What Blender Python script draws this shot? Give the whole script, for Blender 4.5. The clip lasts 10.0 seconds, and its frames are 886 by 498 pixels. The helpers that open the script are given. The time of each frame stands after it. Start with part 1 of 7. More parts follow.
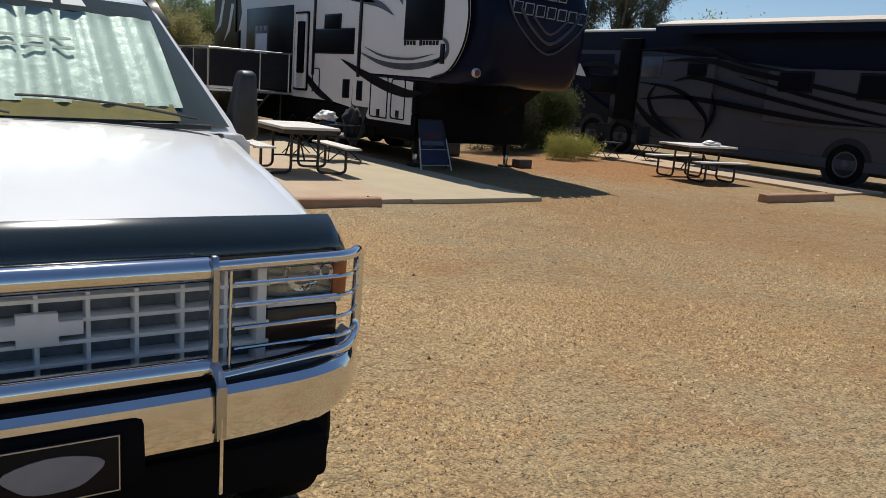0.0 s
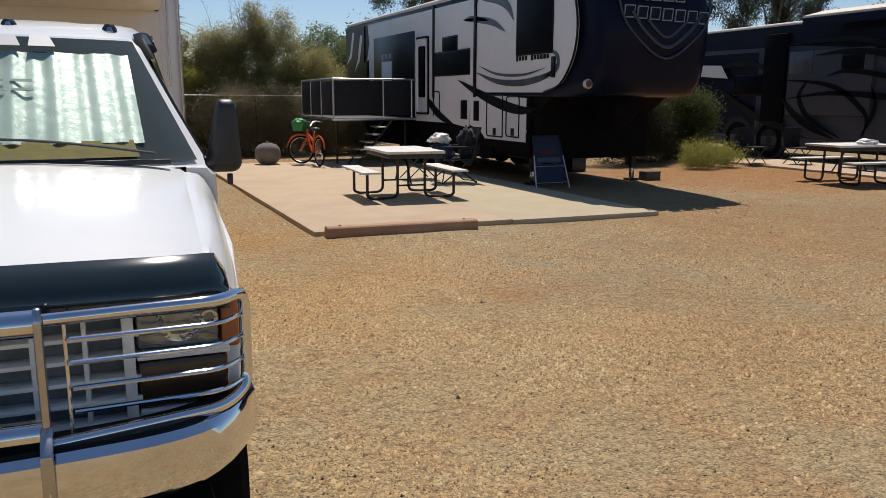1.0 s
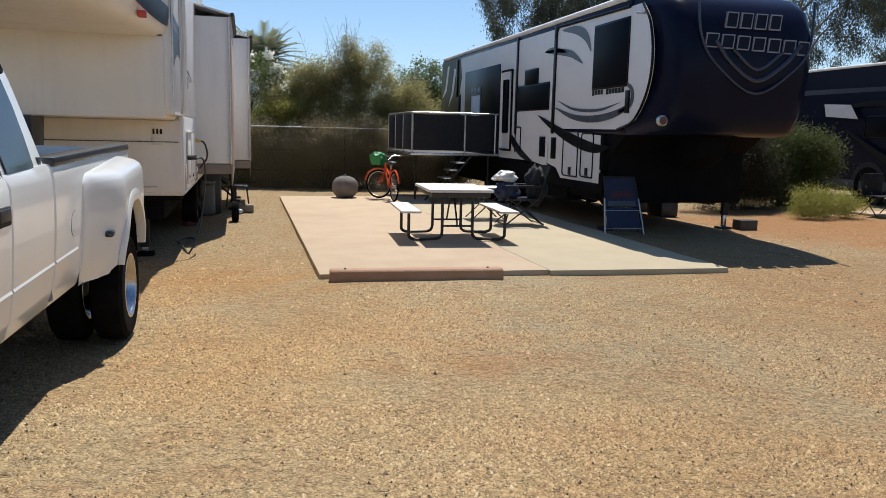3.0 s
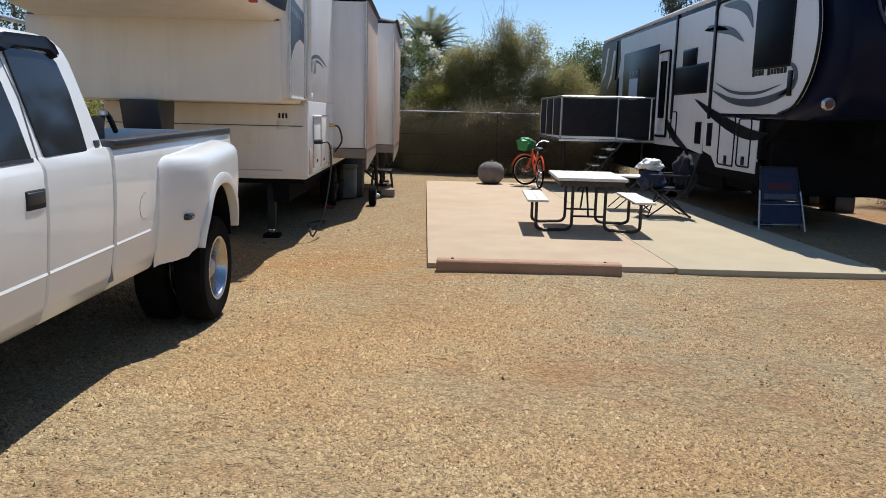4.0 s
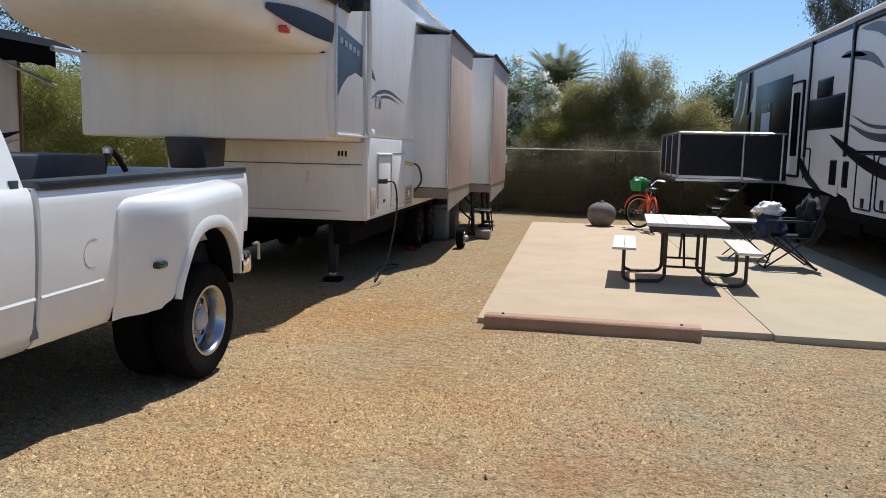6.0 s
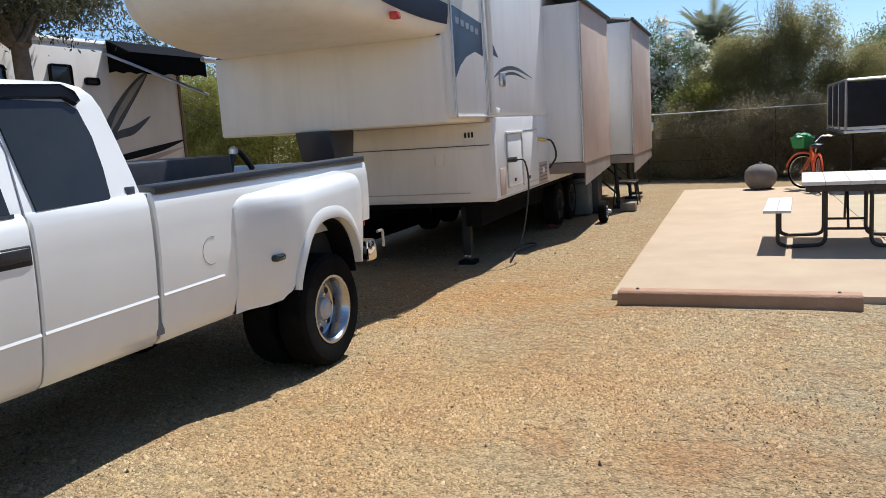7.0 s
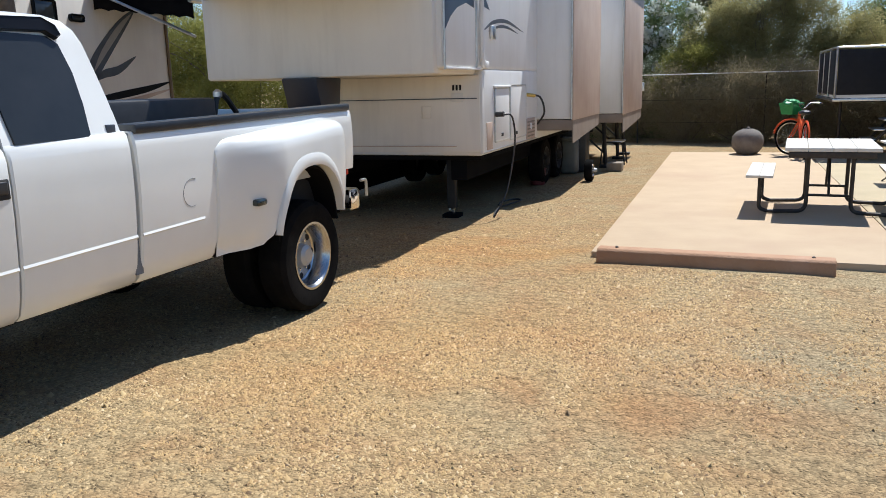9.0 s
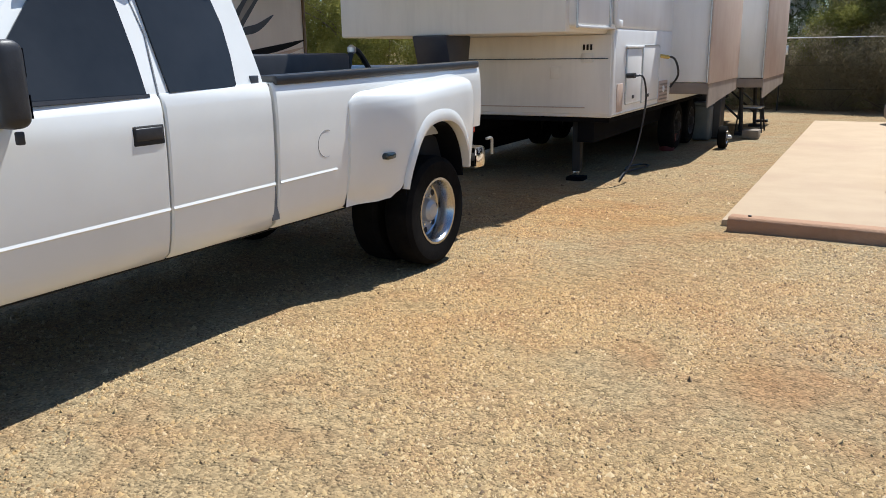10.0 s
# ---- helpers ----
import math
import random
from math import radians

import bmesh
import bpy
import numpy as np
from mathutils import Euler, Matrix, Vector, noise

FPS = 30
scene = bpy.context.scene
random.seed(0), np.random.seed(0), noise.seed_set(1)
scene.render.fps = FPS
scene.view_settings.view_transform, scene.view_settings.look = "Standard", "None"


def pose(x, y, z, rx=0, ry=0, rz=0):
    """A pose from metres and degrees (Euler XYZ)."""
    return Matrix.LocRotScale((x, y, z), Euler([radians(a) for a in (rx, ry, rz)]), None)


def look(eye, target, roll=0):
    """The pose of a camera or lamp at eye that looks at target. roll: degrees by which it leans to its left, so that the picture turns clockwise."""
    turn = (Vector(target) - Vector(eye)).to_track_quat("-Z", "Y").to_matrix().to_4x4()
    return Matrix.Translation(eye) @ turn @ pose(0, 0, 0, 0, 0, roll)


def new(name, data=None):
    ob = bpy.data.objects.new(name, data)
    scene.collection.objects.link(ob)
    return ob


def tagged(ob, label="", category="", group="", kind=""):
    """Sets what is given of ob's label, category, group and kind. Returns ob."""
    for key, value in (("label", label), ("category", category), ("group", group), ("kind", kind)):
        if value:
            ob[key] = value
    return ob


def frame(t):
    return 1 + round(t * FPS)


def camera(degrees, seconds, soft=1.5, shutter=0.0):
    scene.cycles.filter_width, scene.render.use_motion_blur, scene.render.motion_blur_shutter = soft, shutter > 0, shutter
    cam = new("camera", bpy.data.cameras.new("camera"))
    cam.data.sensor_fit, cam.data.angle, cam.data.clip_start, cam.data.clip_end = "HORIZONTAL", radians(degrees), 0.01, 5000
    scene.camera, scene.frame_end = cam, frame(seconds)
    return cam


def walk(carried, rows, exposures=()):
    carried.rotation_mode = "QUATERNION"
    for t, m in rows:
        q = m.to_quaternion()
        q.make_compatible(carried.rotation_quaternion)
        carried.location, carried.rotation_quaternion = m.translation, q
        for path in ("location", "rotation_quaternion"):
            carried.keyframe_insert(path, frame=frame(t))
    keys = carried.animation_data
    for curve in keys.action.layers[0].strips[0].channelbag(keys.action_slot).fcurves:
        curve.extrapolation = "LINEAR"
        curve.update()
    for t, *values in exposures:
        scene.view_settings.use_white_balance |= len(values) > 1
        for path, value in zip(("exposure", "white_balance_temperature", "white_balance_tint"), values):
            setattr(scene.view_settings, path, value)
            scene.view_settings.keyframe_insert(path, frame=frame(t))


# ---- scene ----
cam = camera(58.9, 10.0, soft=0.85)
PATH = [
    (0, (-0.819, 0.369, 1.574), (0.322, 1.96, 1.168), 4.4),
    (0.2, (-0.654, 0.365, 1.547), (0.401, 2.020, 1.165), 1.5),
    (0.5, (-0.378, 0.366, 1.54), (0.498, 2.139, 1.241), 0.7),
    (0.7, (-0.206, 0.338, 1.564), (0.569, 2.142, 1.281), -0.5),
    (1, (0.024, 0.338, 1.577), (0.818, 2.135, 1.202), 0.2),
    (1.3, (0.277, 0.375, 1.574), (1.175, 2.133, 1.258), 3.3),
    (1.5, (0.397, 0.451, 1.574), (1.385, 2.154, 1.223), 4.4),
    (1.8, (0.645, 0.490, 1.588), (1.495, 2.255, 1.282), 1.2),
    (2, (0.845, 0.569, 1.579), (1.661, 2.377, 1.326), 1.2),
    (2.2, (1.007, 0.590, 1.592), (1.628, 2.473, 1.331), 0.3),
    (3.3, (1.765, 0.965, 1.565), (2.136, 2.909, 1.273), 2.1),
    (3.5, (1.918, 1.012, 1.572), (2.101, 2.984, 1.289), 2.6),
    (3.8, (2.135, 1.082, 1.566), (2.243, 3.058, 1.273), 1.5),
    (4, (2.244, 1.148, 1.577), (2.296, 3.118, 1.24), 1.4),
    (4.2, (2.325, 1.220, 1.573), (2.376, 3.199, 1.286), 4.0),
    (4.5, (2.475, 1.391, 1.575), (2.667, 3.361, 1.289), 4.7),
    (4.8, (2.628, 1.520, 1.572), (2.649, 3.499, 1.280), 2.2),
    (5, (2.756, 1.588, 1.57), (2.662, 3.574, 1.355), 2.3),
    (5.2, (2.872, 1.674, 1.599), (2.643, 3.652, 1.412), 2.0),
    (6.3, (3.182, 2.156, 1.582), (2.796, 4.099, 1.309), 0.7),
    (6.5, (3.249, 2.193, 1.576), (2.674, 4.089, 1.305), -0.6),
    (6.8, (3.328, 2.265, 1.567), (2.688, 4.134, 1.254), -2.9),
    (7, (3.368, 2.266, 1.567), (2.662, 4.114, 1.274), -3.7),
    (7.5, (3.403, 2.284, 1.577), (2.632, 4.103, 1.268), -1.5),
    (8, (3.426, 2.263, 1.567), (2.646, 4.08, 1.271), -0.5),
    (8.5, (3.431, 2.251, 1.564), (2.781, 4.113, 1.231), -0.5),
    (9, (3.42, 2.241, 1.548), (2.748, 4.08, 1.14), -1.5),
    (9.5, (3.414, 2.21, 1.509), (2.627, 3.992, 1.053), -1.9),
    (10, (3.402, 2.194, 1.512), (2.464, 3.891, 1.021), -0.9),
]
walk(cam, [(t, look(eye, target, roll)) for t, eye, target, roll in PATH],
     exposures=[(0.0, -0.12, 6500, 10), (0.5, 0.02, 6500, 10), (1.0, -0.10, 6600, 13), (1.5, 0.06, 6750, 19), (1.9, 0.12, 6450, 13), (2.2, 0.17, 6400, 11), (3.5, 0.20, 6150, 10), (5.0, 0.14, 5980, 10), (6.5, 0.27, 5940, 10), (7.5, 0.43, 5980, 9), (10.0, 0.44, 5980, 8)])

# ---- world, sun ----
SUN = Vector((0.16, 0.50, 1.0)).normalized()
world = bpy.data.worlds.new("sky")
scene.world = world
world.use_nodes = True
wn = world.node_tree
sky = wn.nodes.new("ShaderNodeTexSky")
sky.sky_type, sky.sun_disc = "NISHITA", False
sky.sun_elevation, sky.sun_rotation = math.asin(SUN.z), math.atan2(SUN.x, SUN.y)
sky.altitude, sky.air_density, sky.dust_density, sky.ozone_density = 400, 1.05, 0.3, 5.5
wn.links.new(sky.outputs[0], wn.nodes["Background"].inputs[0])
wn.nodes["Background"].inputs[1].default_value = 0.104
sun = new("sun", bpy.data.lights.new("sun", "SUN"))
sun.data.energy, sun.data.angle, sun.data.color = 5.0, radians(0.55), (1.0, 0.95, 0.88)
sun.matrix_world = look(SUN * 60, (0, 0, 0))


# ---- materials ----
def surface(name, c1, c2=None, scale=4.0, rough=0.6, metal=0.0, bump=0.0, bscale=40.0, spec=0.5, stain=None, coat=0.0, detail=5.0, objvar=0.0, streak=None):
    """A painted, mineral or metal surface: two tones at one scale, a finer relief, optional large stains and rain streaks."""
    m = bpy.data.materials.new(name)
    m.use_nodes = True
    nt = m.node_tree
    p = nt.nodes["Principled BSDF"]
    p.inputs["Roughness"].default_value, p.inputs["Metallic"].default_value = rough, metal
    p.inputs["Specular IOR Level"].default_value = spec
    p.inputs["Coat Weight"].default_value = coat
    p.inputs["Coat Roughness"].default_value = 0.06
    co = nt.nodes.new("ShaderNodeTexCoord").outputs["Object"]
    c2 = c2 or tuple(0.82 * v for v in c1)

    def mixed(fac, a, b):
        mix = nt.nodes.new("ShaderNodeMix")
        mix.data_type = "RGBA"
        nt.links.new(fac, mix.inputs[0])
        for k, v in ((6, a), (7, b)):
            if isinstance(v, tuple):
                mix.inputs[k].default_value = (*v, 1)
            else:
                nt.links.new(v, mix.inputs[k])
        return mix.outputs[2]

    def noisy(sc, lo, hi, det):
        t = nt.nodes.new("ShaderNodeTexNoise")
        t.inputs["Scale"].default_value, t.inputs["Detail"].default_value, t.inputs["Roughness"].default_value = sc, det, 0.62
        nt.links.new(co, t.inputs["Vector"])
        r = nt.nodes.new("ShaderNodeMapRange")
        r.inputs[1].default_value, r.inputs[2].default_value = lo, hi
        nt.links.new(t.outputs["Fac"], r.inputs[0])
        return r.outputs[0]

    col = mixed(noisy(scale, 0.32, 0.68, detail), c1, c2)
    if stain:
        col = mixed(noisy(scale * 0.23, 0.52, 0.78, 4.0), col, stain)
    if streak:
        squeeze = nt.nodes.new("ShaderNodeMapping")
        squeeze.inputs["Scale"].default_value = (3.2, 3.2, 0.35)
        nt.links.new(co, squeeze.inputs["Vector"])
        t = nt.nodes.new("ShaderNodeTexNoise")
        t.inputs["Scale"].default_value, t.inputs["Detail"].default_value, t.inputs["Roughness"].default_value = 1.6, 6.0, 0.65
        nt.links.new(squeeze.outputs[0], t.inputs["Vector"])
        r = nt.nodes.new("ShaderNodeMapRange")
        r.inputs[1].default_value, r.inputs[2].default_value, r.inputs[4].default_value = 0.46, 0.84, 0.50
        nt.links.new(t.outputs["Fac"], r.inputs[0])
        col = mixed(r.outputs[0], col, streak)
    if objvar:
        info = nt.nodes.new("ShaderNodeObjectInfo")
        hsv = nt.nodes.new("ShaderNodeHueSaturation")
        r = nt.nodes.new("ShaderNodeMapRange")
        r.inputs[3].default_value, r.inputs[4].default_value = 1 - objvar, 1 + objvar
        nt.links.new(info.outputs["Random"], r.inputs[0])
        nt.links.new(r.outputs[0], hsv.inputs["Value"])
        nt.links.new(col, hsv.inputs["Color"])
        col = hsv.outputs[0]
    nt.links.new(col, p.inputs["Base Color"])
    if bump:
        t = nt.nodes.new("ShaderNodeTexNoise")
        t.inputs["Scale"].default_value, t.inputs["Detail"].default_value = bscale, 4.0
        nt.links.new(co, t.inputs["Vector"])
        b = nt.nodes.new("ShaderNodeBump")
        b.inputs["Strength"].default_value, b.inputs["Distance"].default_value = bump, 0.02
        nt.links.new(t.outputs["Fac"], b.inputs["Height"])
        nt.links.new(b.outputs[0], p.inputs["Normal"])
    return m


def foliage(name, dark, light, through_light=0.35):
    """Leaves: each island its own tone, light passing through in part."""
    m = bpy.data.materials.new(name)
    m.use_nodes = True
    nt = m.node_tree
    p = nt.nodes["Principled BSDF"]
    p.inputs["Roughness"].default_value, p.inputs["Specular IOR Level"].default_value = 0.6, 0.2
    geo = nt.nodes.new("ShaderNodeNewGeometry")
    ramp = nt.nodes.new("ShaderNodeValToRGB")
    ramp.color_ramp.elements[0].color, ramp.color_ramp.elements[1].color = (*dark, 1), (*light, 1)
    nt.links.new(geo.outputs["Random Per Island"], ramp.inputs[0])
    nt.links.new(ramp.outputs[0], p.inputs["Base Color"])
    tr = nt.nodes.new("ShaderNodeBsdfTranslucent")
    nt.links.new(ramp.outputs[0], tr.inputs["Color"])
    mix = nt.nodes.new("ShaderNodeMixShader")
    mix.inputs[0].default_value = through_light
    nt.links.new(p.outputs[0], mix.inputs[1])
    nt.links.new(tr.outputs[0], mix.inputs[2])
    nt.links.new(mix.outputs[0], nt.nodes["Material Output"].inputs[0])
    return m


def glass(name, tint, rough=0.02, opaque=0.0):
    m = bpy.data.materials.new(name)
    m.use_nodes = True
    nt = m.node_tree
    p = nt.nodes["Principled BSDF"]
    p.inputs["Base Color"].default_value = (*tint, 1)
    p.inputs["Roughness"].default_value = rough
    p.inputs["Specular IOR Level"].default_value = 0.6
    if opaque < 1:
        tr = nt.nodes.new("ShaderNodeBsdfTransparent")
        tr.inputs[0].default_value = (*tint, 1)
        gl = nt.nodes.new("ShaderNodeBsdfGlossy")
        gl.inputs["Roughness"].default_value = rough
        fr = nt.nodes.new("ShaderNodeFresnel")
        fr.inputs[0].default_value = 1.5
        mix = nt.nodes.new("ShaderNodeMixShader")
        nt.links.new(fr.outputs[0], mix.inputs[0])
        nt.links.new(tr.outputs[0], mix.inputs[1])
        nt.links.new(gl.outputs[0], mix.inputs[2])
        nt.links.new(mix.outputs[0], nt.nodes["Material Output"].inputs[0])
    return m


TRUCK_WHITE = surface("truck_white_paint", (0.785, 0.787, 0.748), (0.745, 0.745, 0.705), 2.0, 0.28, bump=0.01, bscale=3, coat=0.5, stain=(0.67, 0.655, 0.615))
CHROME = surface("chrome", (0.80, 0.80, 0.80), (0.70, 0.70, 0.70), 6, 0.07, 1.0)
DULL_CHROME = surface("dull_chrome", (0.50, 0.50, 0.50), (0.40, 0.40, 0.40), 8, 0.25, 1.0)
BLACK_PLASTIC = surface("black_plastic", (0.018, 0.018, 0.02), (0.03, 0.03, 0.032), 12, 0.45, bump=0.05, bscale=120)
SMOKED = surface("smoked_acrylic", (0.012, 0.020, 0.019), (0.017, 0.026, 0.025), 3, 0.1, coat=0.6)
RUBBER = surface("tyre_rubber", (0.006, 0.006, 0.006), (0.012, 0.011, 0.010), 9, 0.95, bump=0.15, bscale=60, spec=0.05)
RAIL_BLACK = surface("bed_rail_plastic", (0.022, 0.025, 0.03), (0.032, 0.036, 0.042), 9, 0.35, bump=0.04, bscale=90)
# grey lifted so that its colour carries the glare haze over the grille
GRILLE_GREY = surface("haze_lifted_grille_grey", (0.80, 0.81, 0.80), (0.72, 0.73, 0.72), 8, 0.4)
# near-black for holes and recesses: their shade is in the colour
DARK_VOID = surface("recess_shade", (0.012, 0.012, 0.013), (0.018, 0.018, 0.018), 5, 0.8)
# lifted likewise for haze on the fins and dim light in gaps
RECESS_GREY = surface("lifted_recess_grey", (0.20, 0.215, 0.23), (0.14, 0.15, 0.16), 30, 0.7)
# matt black parts, also undersides whose shade is put into the colour
BLACK_MATT = surface("black_matt_and_shade", (0.006, 0.006, 0.007), (0.009, 0.009, 0.010), 3, 0.8, spec=0.04)
UNDER = surface("underbody_steel", (0.012, 0.011, 0.010), (0.022, 0.019, 0.016), 6, 0.75, bump=0.15, bscale=30)
TINT = surface("tinted_window_glass", (0.018, 0.020, 0.021), (0.030, 0.032, 0.033), 1.6, 0.05, spec=0.4)
DARK_PANE = surface("black_window_film", (0.005, 0.006, 0.009), (0.008, 0.009, 0.012), 1.5, 0.4, spec=0.03)
WINDSHIELD = glass("windshield_glass", (0.80, 0.87, 0.84), 0.01)
SUNSHADE = surface("silver_sunshade_foil", (0.72, 0.82, 0.77), (0.60, 0.71, 0.66), 5, 0.32, 0.25, bump=0.14, bscale=16)
LAMP_GLASS = surface("headlamp_glass", (0.62, 0.66, 0.70), (0.40, 0.44, 0.48), 4, 0.10, 0.92, bump=0.22, bscale=9)
AMBER = surface("amber_lens", (0.055, 0.032, 0.02), (0.04, 0.025, 0.016), 20, 0.2)
WHEEL_GREY = surface("cast_wheel_grey", (0.50, 0.50, 0.49), (0.40, 0.40, 0.39), 9, 0.38, 0.3)
LAMP_DARK = surface("lamp_housing", (0.26, 0.30, 0.33), (0.10, 0.12, 0.13), 7, 0.14, 0.75, bump=0.25, bscale=11, coat=0.5)
ORANGE_LENS = surface("orange_lens", (0.42, 0.15, 0.05), (0.34, 0.11, 0.04), 20, 0.25)
WORN_STEEL = surface("worn_steel", (0.42, 0.42, 0.43), (0.52, 0.52, 0.53), 9, 0.25, 1.0)
RED_LENS = surface("red_lens", (0.55, 0.05, 0.02), (0.45, 0.03, 0.02), 20, 0.25)
TRAILER_WHITE = surface("trailer_gelcoat", (0.80, 0.795, 0.78), (0.75, 0.745, 0.73), 1.4, 0.42, bump=0.03, bscale=2.5, stain=(0.68, 0.64, 0.56), streak=(0.62, 0.60, 0.56))
TRAILER_CREAM = surface("trailer_cream_skin", (0.84, 0.80, 0.725), (0.79, 0.75, 0.675), 1.2, 0.45, bump=0.03, bscale=3, stain=(0.68, 0.63, 0.55), streak=(0.60, 0.56, 0.50))
SLIDE_TAN = surface("weathered_tan_slide_skin", (0.50, 0.37, 0.29), (0.58, 0.46, 0.37), 1.5, 0.6, bump=0.05, bscale=20, stain=(0.40, 0.28, 0.21), streak=(0.60, 0.50, 0.42))
SKIRT_TAN = surface("grey_tan_skirt", (0.30, 0.24, 0.19), (0.24, 0.19, 0.15), 4, 0.7, bump=0.08, bscale=25, stain=(0.18, 0.14, 0.11))
NAVY = surface("navy_gelcoat", (0.006, 0.008, 0.021), (0.009, 0.011, 0.028), 0.9, 0.24, spec=0.09)
BLACK_GLOSS = surface("black_gelcoat", (0.006, 0.006, 0.008), (0.010, 0.010, 0.012), 2, 0.3, spec=0.14)
RV_WHITE = surface("white_sidewall", (0.73, 0.725, 0.715), (0.69, 0.685, 0.675), 1.1, 0.32, bump=0.015, bscale=3, stain=(0.64, 0.63, 0.61), streak=(0.62, 0.61, 0.60))
GRAPHIC_GREY = surface("grey_decal", (0.045, 0.052, 0.066), (0.08, 0.088, 0.105), 3, 0.35)
GRAPHIC_BLUE = surface("blue_decal", (0.020, 0.032, 0.06), (0.035, 0.05, 0.085), 2.5, 0.35)
SILVER_DECAL = surface("silver_decal", (0.27, 0.28, 0.31), (0.18, 0.19, 0.22), 4, 0.35)
ALU = surface("brushed_aluminium", (0.66, 0.66, 0.65), (0.5, 0.5, 0.49), 20, 0.32, 0.9, bump=0.03, bscale=80)
WHITE_FABRIC = surface("white_vinyl", (0.78, 0.77, 0.74), (0.70, 0.69, 0.66), 5, 0.55, bump=0.1, bscale=12)
BLACK_FABRIC = surface("black_mesh_fabric", (0.008, 0.009, 0.012), (0.014, 0.015, 0.019), 8, 0.85, bump=0.15, bscale=150)
BEIGE_FABRIC = surface("sun_bleached_beige_vinyl", (0.62, 0.54, 0.42), (0.54, 0.47, 0.37), 4, 0.65, bump=0.1, bscale=15)
MH_BEIGE = surface("beige_sidewall", (0.83, 0.785, 0.71), (0.78, 0.735, 0.66), 1.2, 0.4, stain=(0.66, 0.60, 0.53), streak=(0.62, 0.57, 0.51))
MH_GREY = surface("dark_grey_sidewall", (0.070, 0.072, 0.082), (0.060, 0.062, 0.071), 1.0, 0.45, spec=0.12, stain=(0.053, 0.054, 0.060))
PINK_CONC = surface("pink_concrete", (0.485, 0.363, 0.232), (0.435, 0.318, 0.202), 1.6, 0.85, bump=0.12, bscale=90, stain=(0.40, 0.275, 0.18))
TAN_CONC = surface("tan_concrete", (0.46, 0.375, 0.235), (0.41, 0.335, 0.21), 1.6, 0.85, bump=0.12, bscale=90, stain=(0.43, 0.35, 0.26))
CURB_RED = surface("red_painted_concrete", (0.34, 0.185, 0.098), (0.39, 0.228, 0.128), 5, 0.8, bump=0.35, bscale=40, stain=(0.45, 0.27, 0.18))
WOOD_PAINT = surface("weathered_white_plank", (0.70, 0.67, 0.60), (0.60, 0.56, 0.49), 6, 0.6, bump=0.15, bscale=30, stain=(0.50, 0.45, 0.38), objvar=0.05)
STEEL_DARK = surface("dark_steel_tube", (0.035, 0.032, 0.03), (0.06, 0.05, 0.042), 15, 0.5, 0.6)
POT_GREY = surface("grey_stone_pot", (0.20, 0.175, 0.155), (0.15, 0.13, 0.115), 9, 0.85, bump=0.35, bscale=30)
BIKE_ORANGE = surface("orange_bicycle_paint", (0.72, 0.10, 0.02), (0.62, 0.08, 0.02), 8, 0.3)
GREEN_BAG = surface("green_plastic_basket", (0.03, 0.30, 0.09), (0.02, 0.22, 0.06), 10, 0.5)
BLUE_FABRIC = surface("blue_canvas", (0.010, 0.018, 0.05), (0.016, 0.026, 0.065), 9, 0.75, bump=0.15, bscale=60)
BARK = surface("bark", (0.13, 0.10, 0.075), (0.20, 0.16, 0.12), 9, 0.9, bump=0.6, bscale=18)
BLUE_TOTE = surface("grey_plastic_tank", (0.15, 0.16, 0.15), (0.11, 0.12, 0.11), 6, 0.5)
ROPE = surface("white_rail_paint", (0.82, 0.80, 0.76), (0.7, 0.68, 0.64), 9, 0.5)
FLOWER = foliage("white_petal", (0.68, 0.69, 0.60), (0.82, 0.82, 0.74), 0.5)
OLEANDER = foliage("oleander_leaf", (0.085, 0.12, 0.045), (0.22, 0.27, 0.11), 0.55)
MESQUITE = foliage("mesquite_leaf", (0.29, 0.265, 0.115), (0.43, 0.395, 0.18), 0.66)
# leaf tone lifted to make up for shade at the hedge's foot
BRUSH = foliage("lifted_brush_leaf", (0.29, 0.24, 0.14), (0.38, 0.325, 0.20), 0.52)
SHADE_LEAF = foliage("shade_tree_leaf", (0.07, 0.075, 0.045), (0.15, 0.14, 0.08), 0.4)
CREOSOTE = foliage("creosote_leaf", (0.05, 0.065, 0.02), (0.13, 0.15, 0.05), 0.4)
LIME_LEAF = foliage("yellow_green_leaf", (0.22, 0.22, 0.05), (0.36, 0.35, 0.10), 0.6)
GREY_LEAF = foliage("eucalyptus_leaf", (0.050, 0.062, 0.045), (0.115, 0.13, 0.09))
PALM_LEAF = foliage("palm_leaf", (0.15, 0.17, 0.10), (0.27, 0.28, 0.18), 0.45)
DARK_LEAF = foliage("dark_brown_leaf", (0.035, 0.032, 0.018), (0.065, 0.058, 0.03), 0.25)


# ---- building helpers ----
ORIGIN = {}


def thing(name, x, y, z=0.0, label="", category="", group="", kind=""):
    ob = new(name)
    ob.empty_display_size = 0.1
    ob.location = (x, y, z)
    ORIGIN[ob] = Vector((x, y, z))
    return tagged(ob, label, category, group, kind)


def mesh_of(name, bm, material, origin, smooth=None):
    bmesh.ops.translate(bm, verts=bm.verts, vec=-origin)
    bmesh.ops.recalc_face_normals(bm, faces=bm.faces)
    me = bpy.data.meshes.new(name)
    bm.to_mesh(me)
    bm.free()
    me.materials.append(material)
    if smooth is not None:
        me.shade_smooth()
        me.set_sharp_from_angle(angle=radians(smooth))
    return me


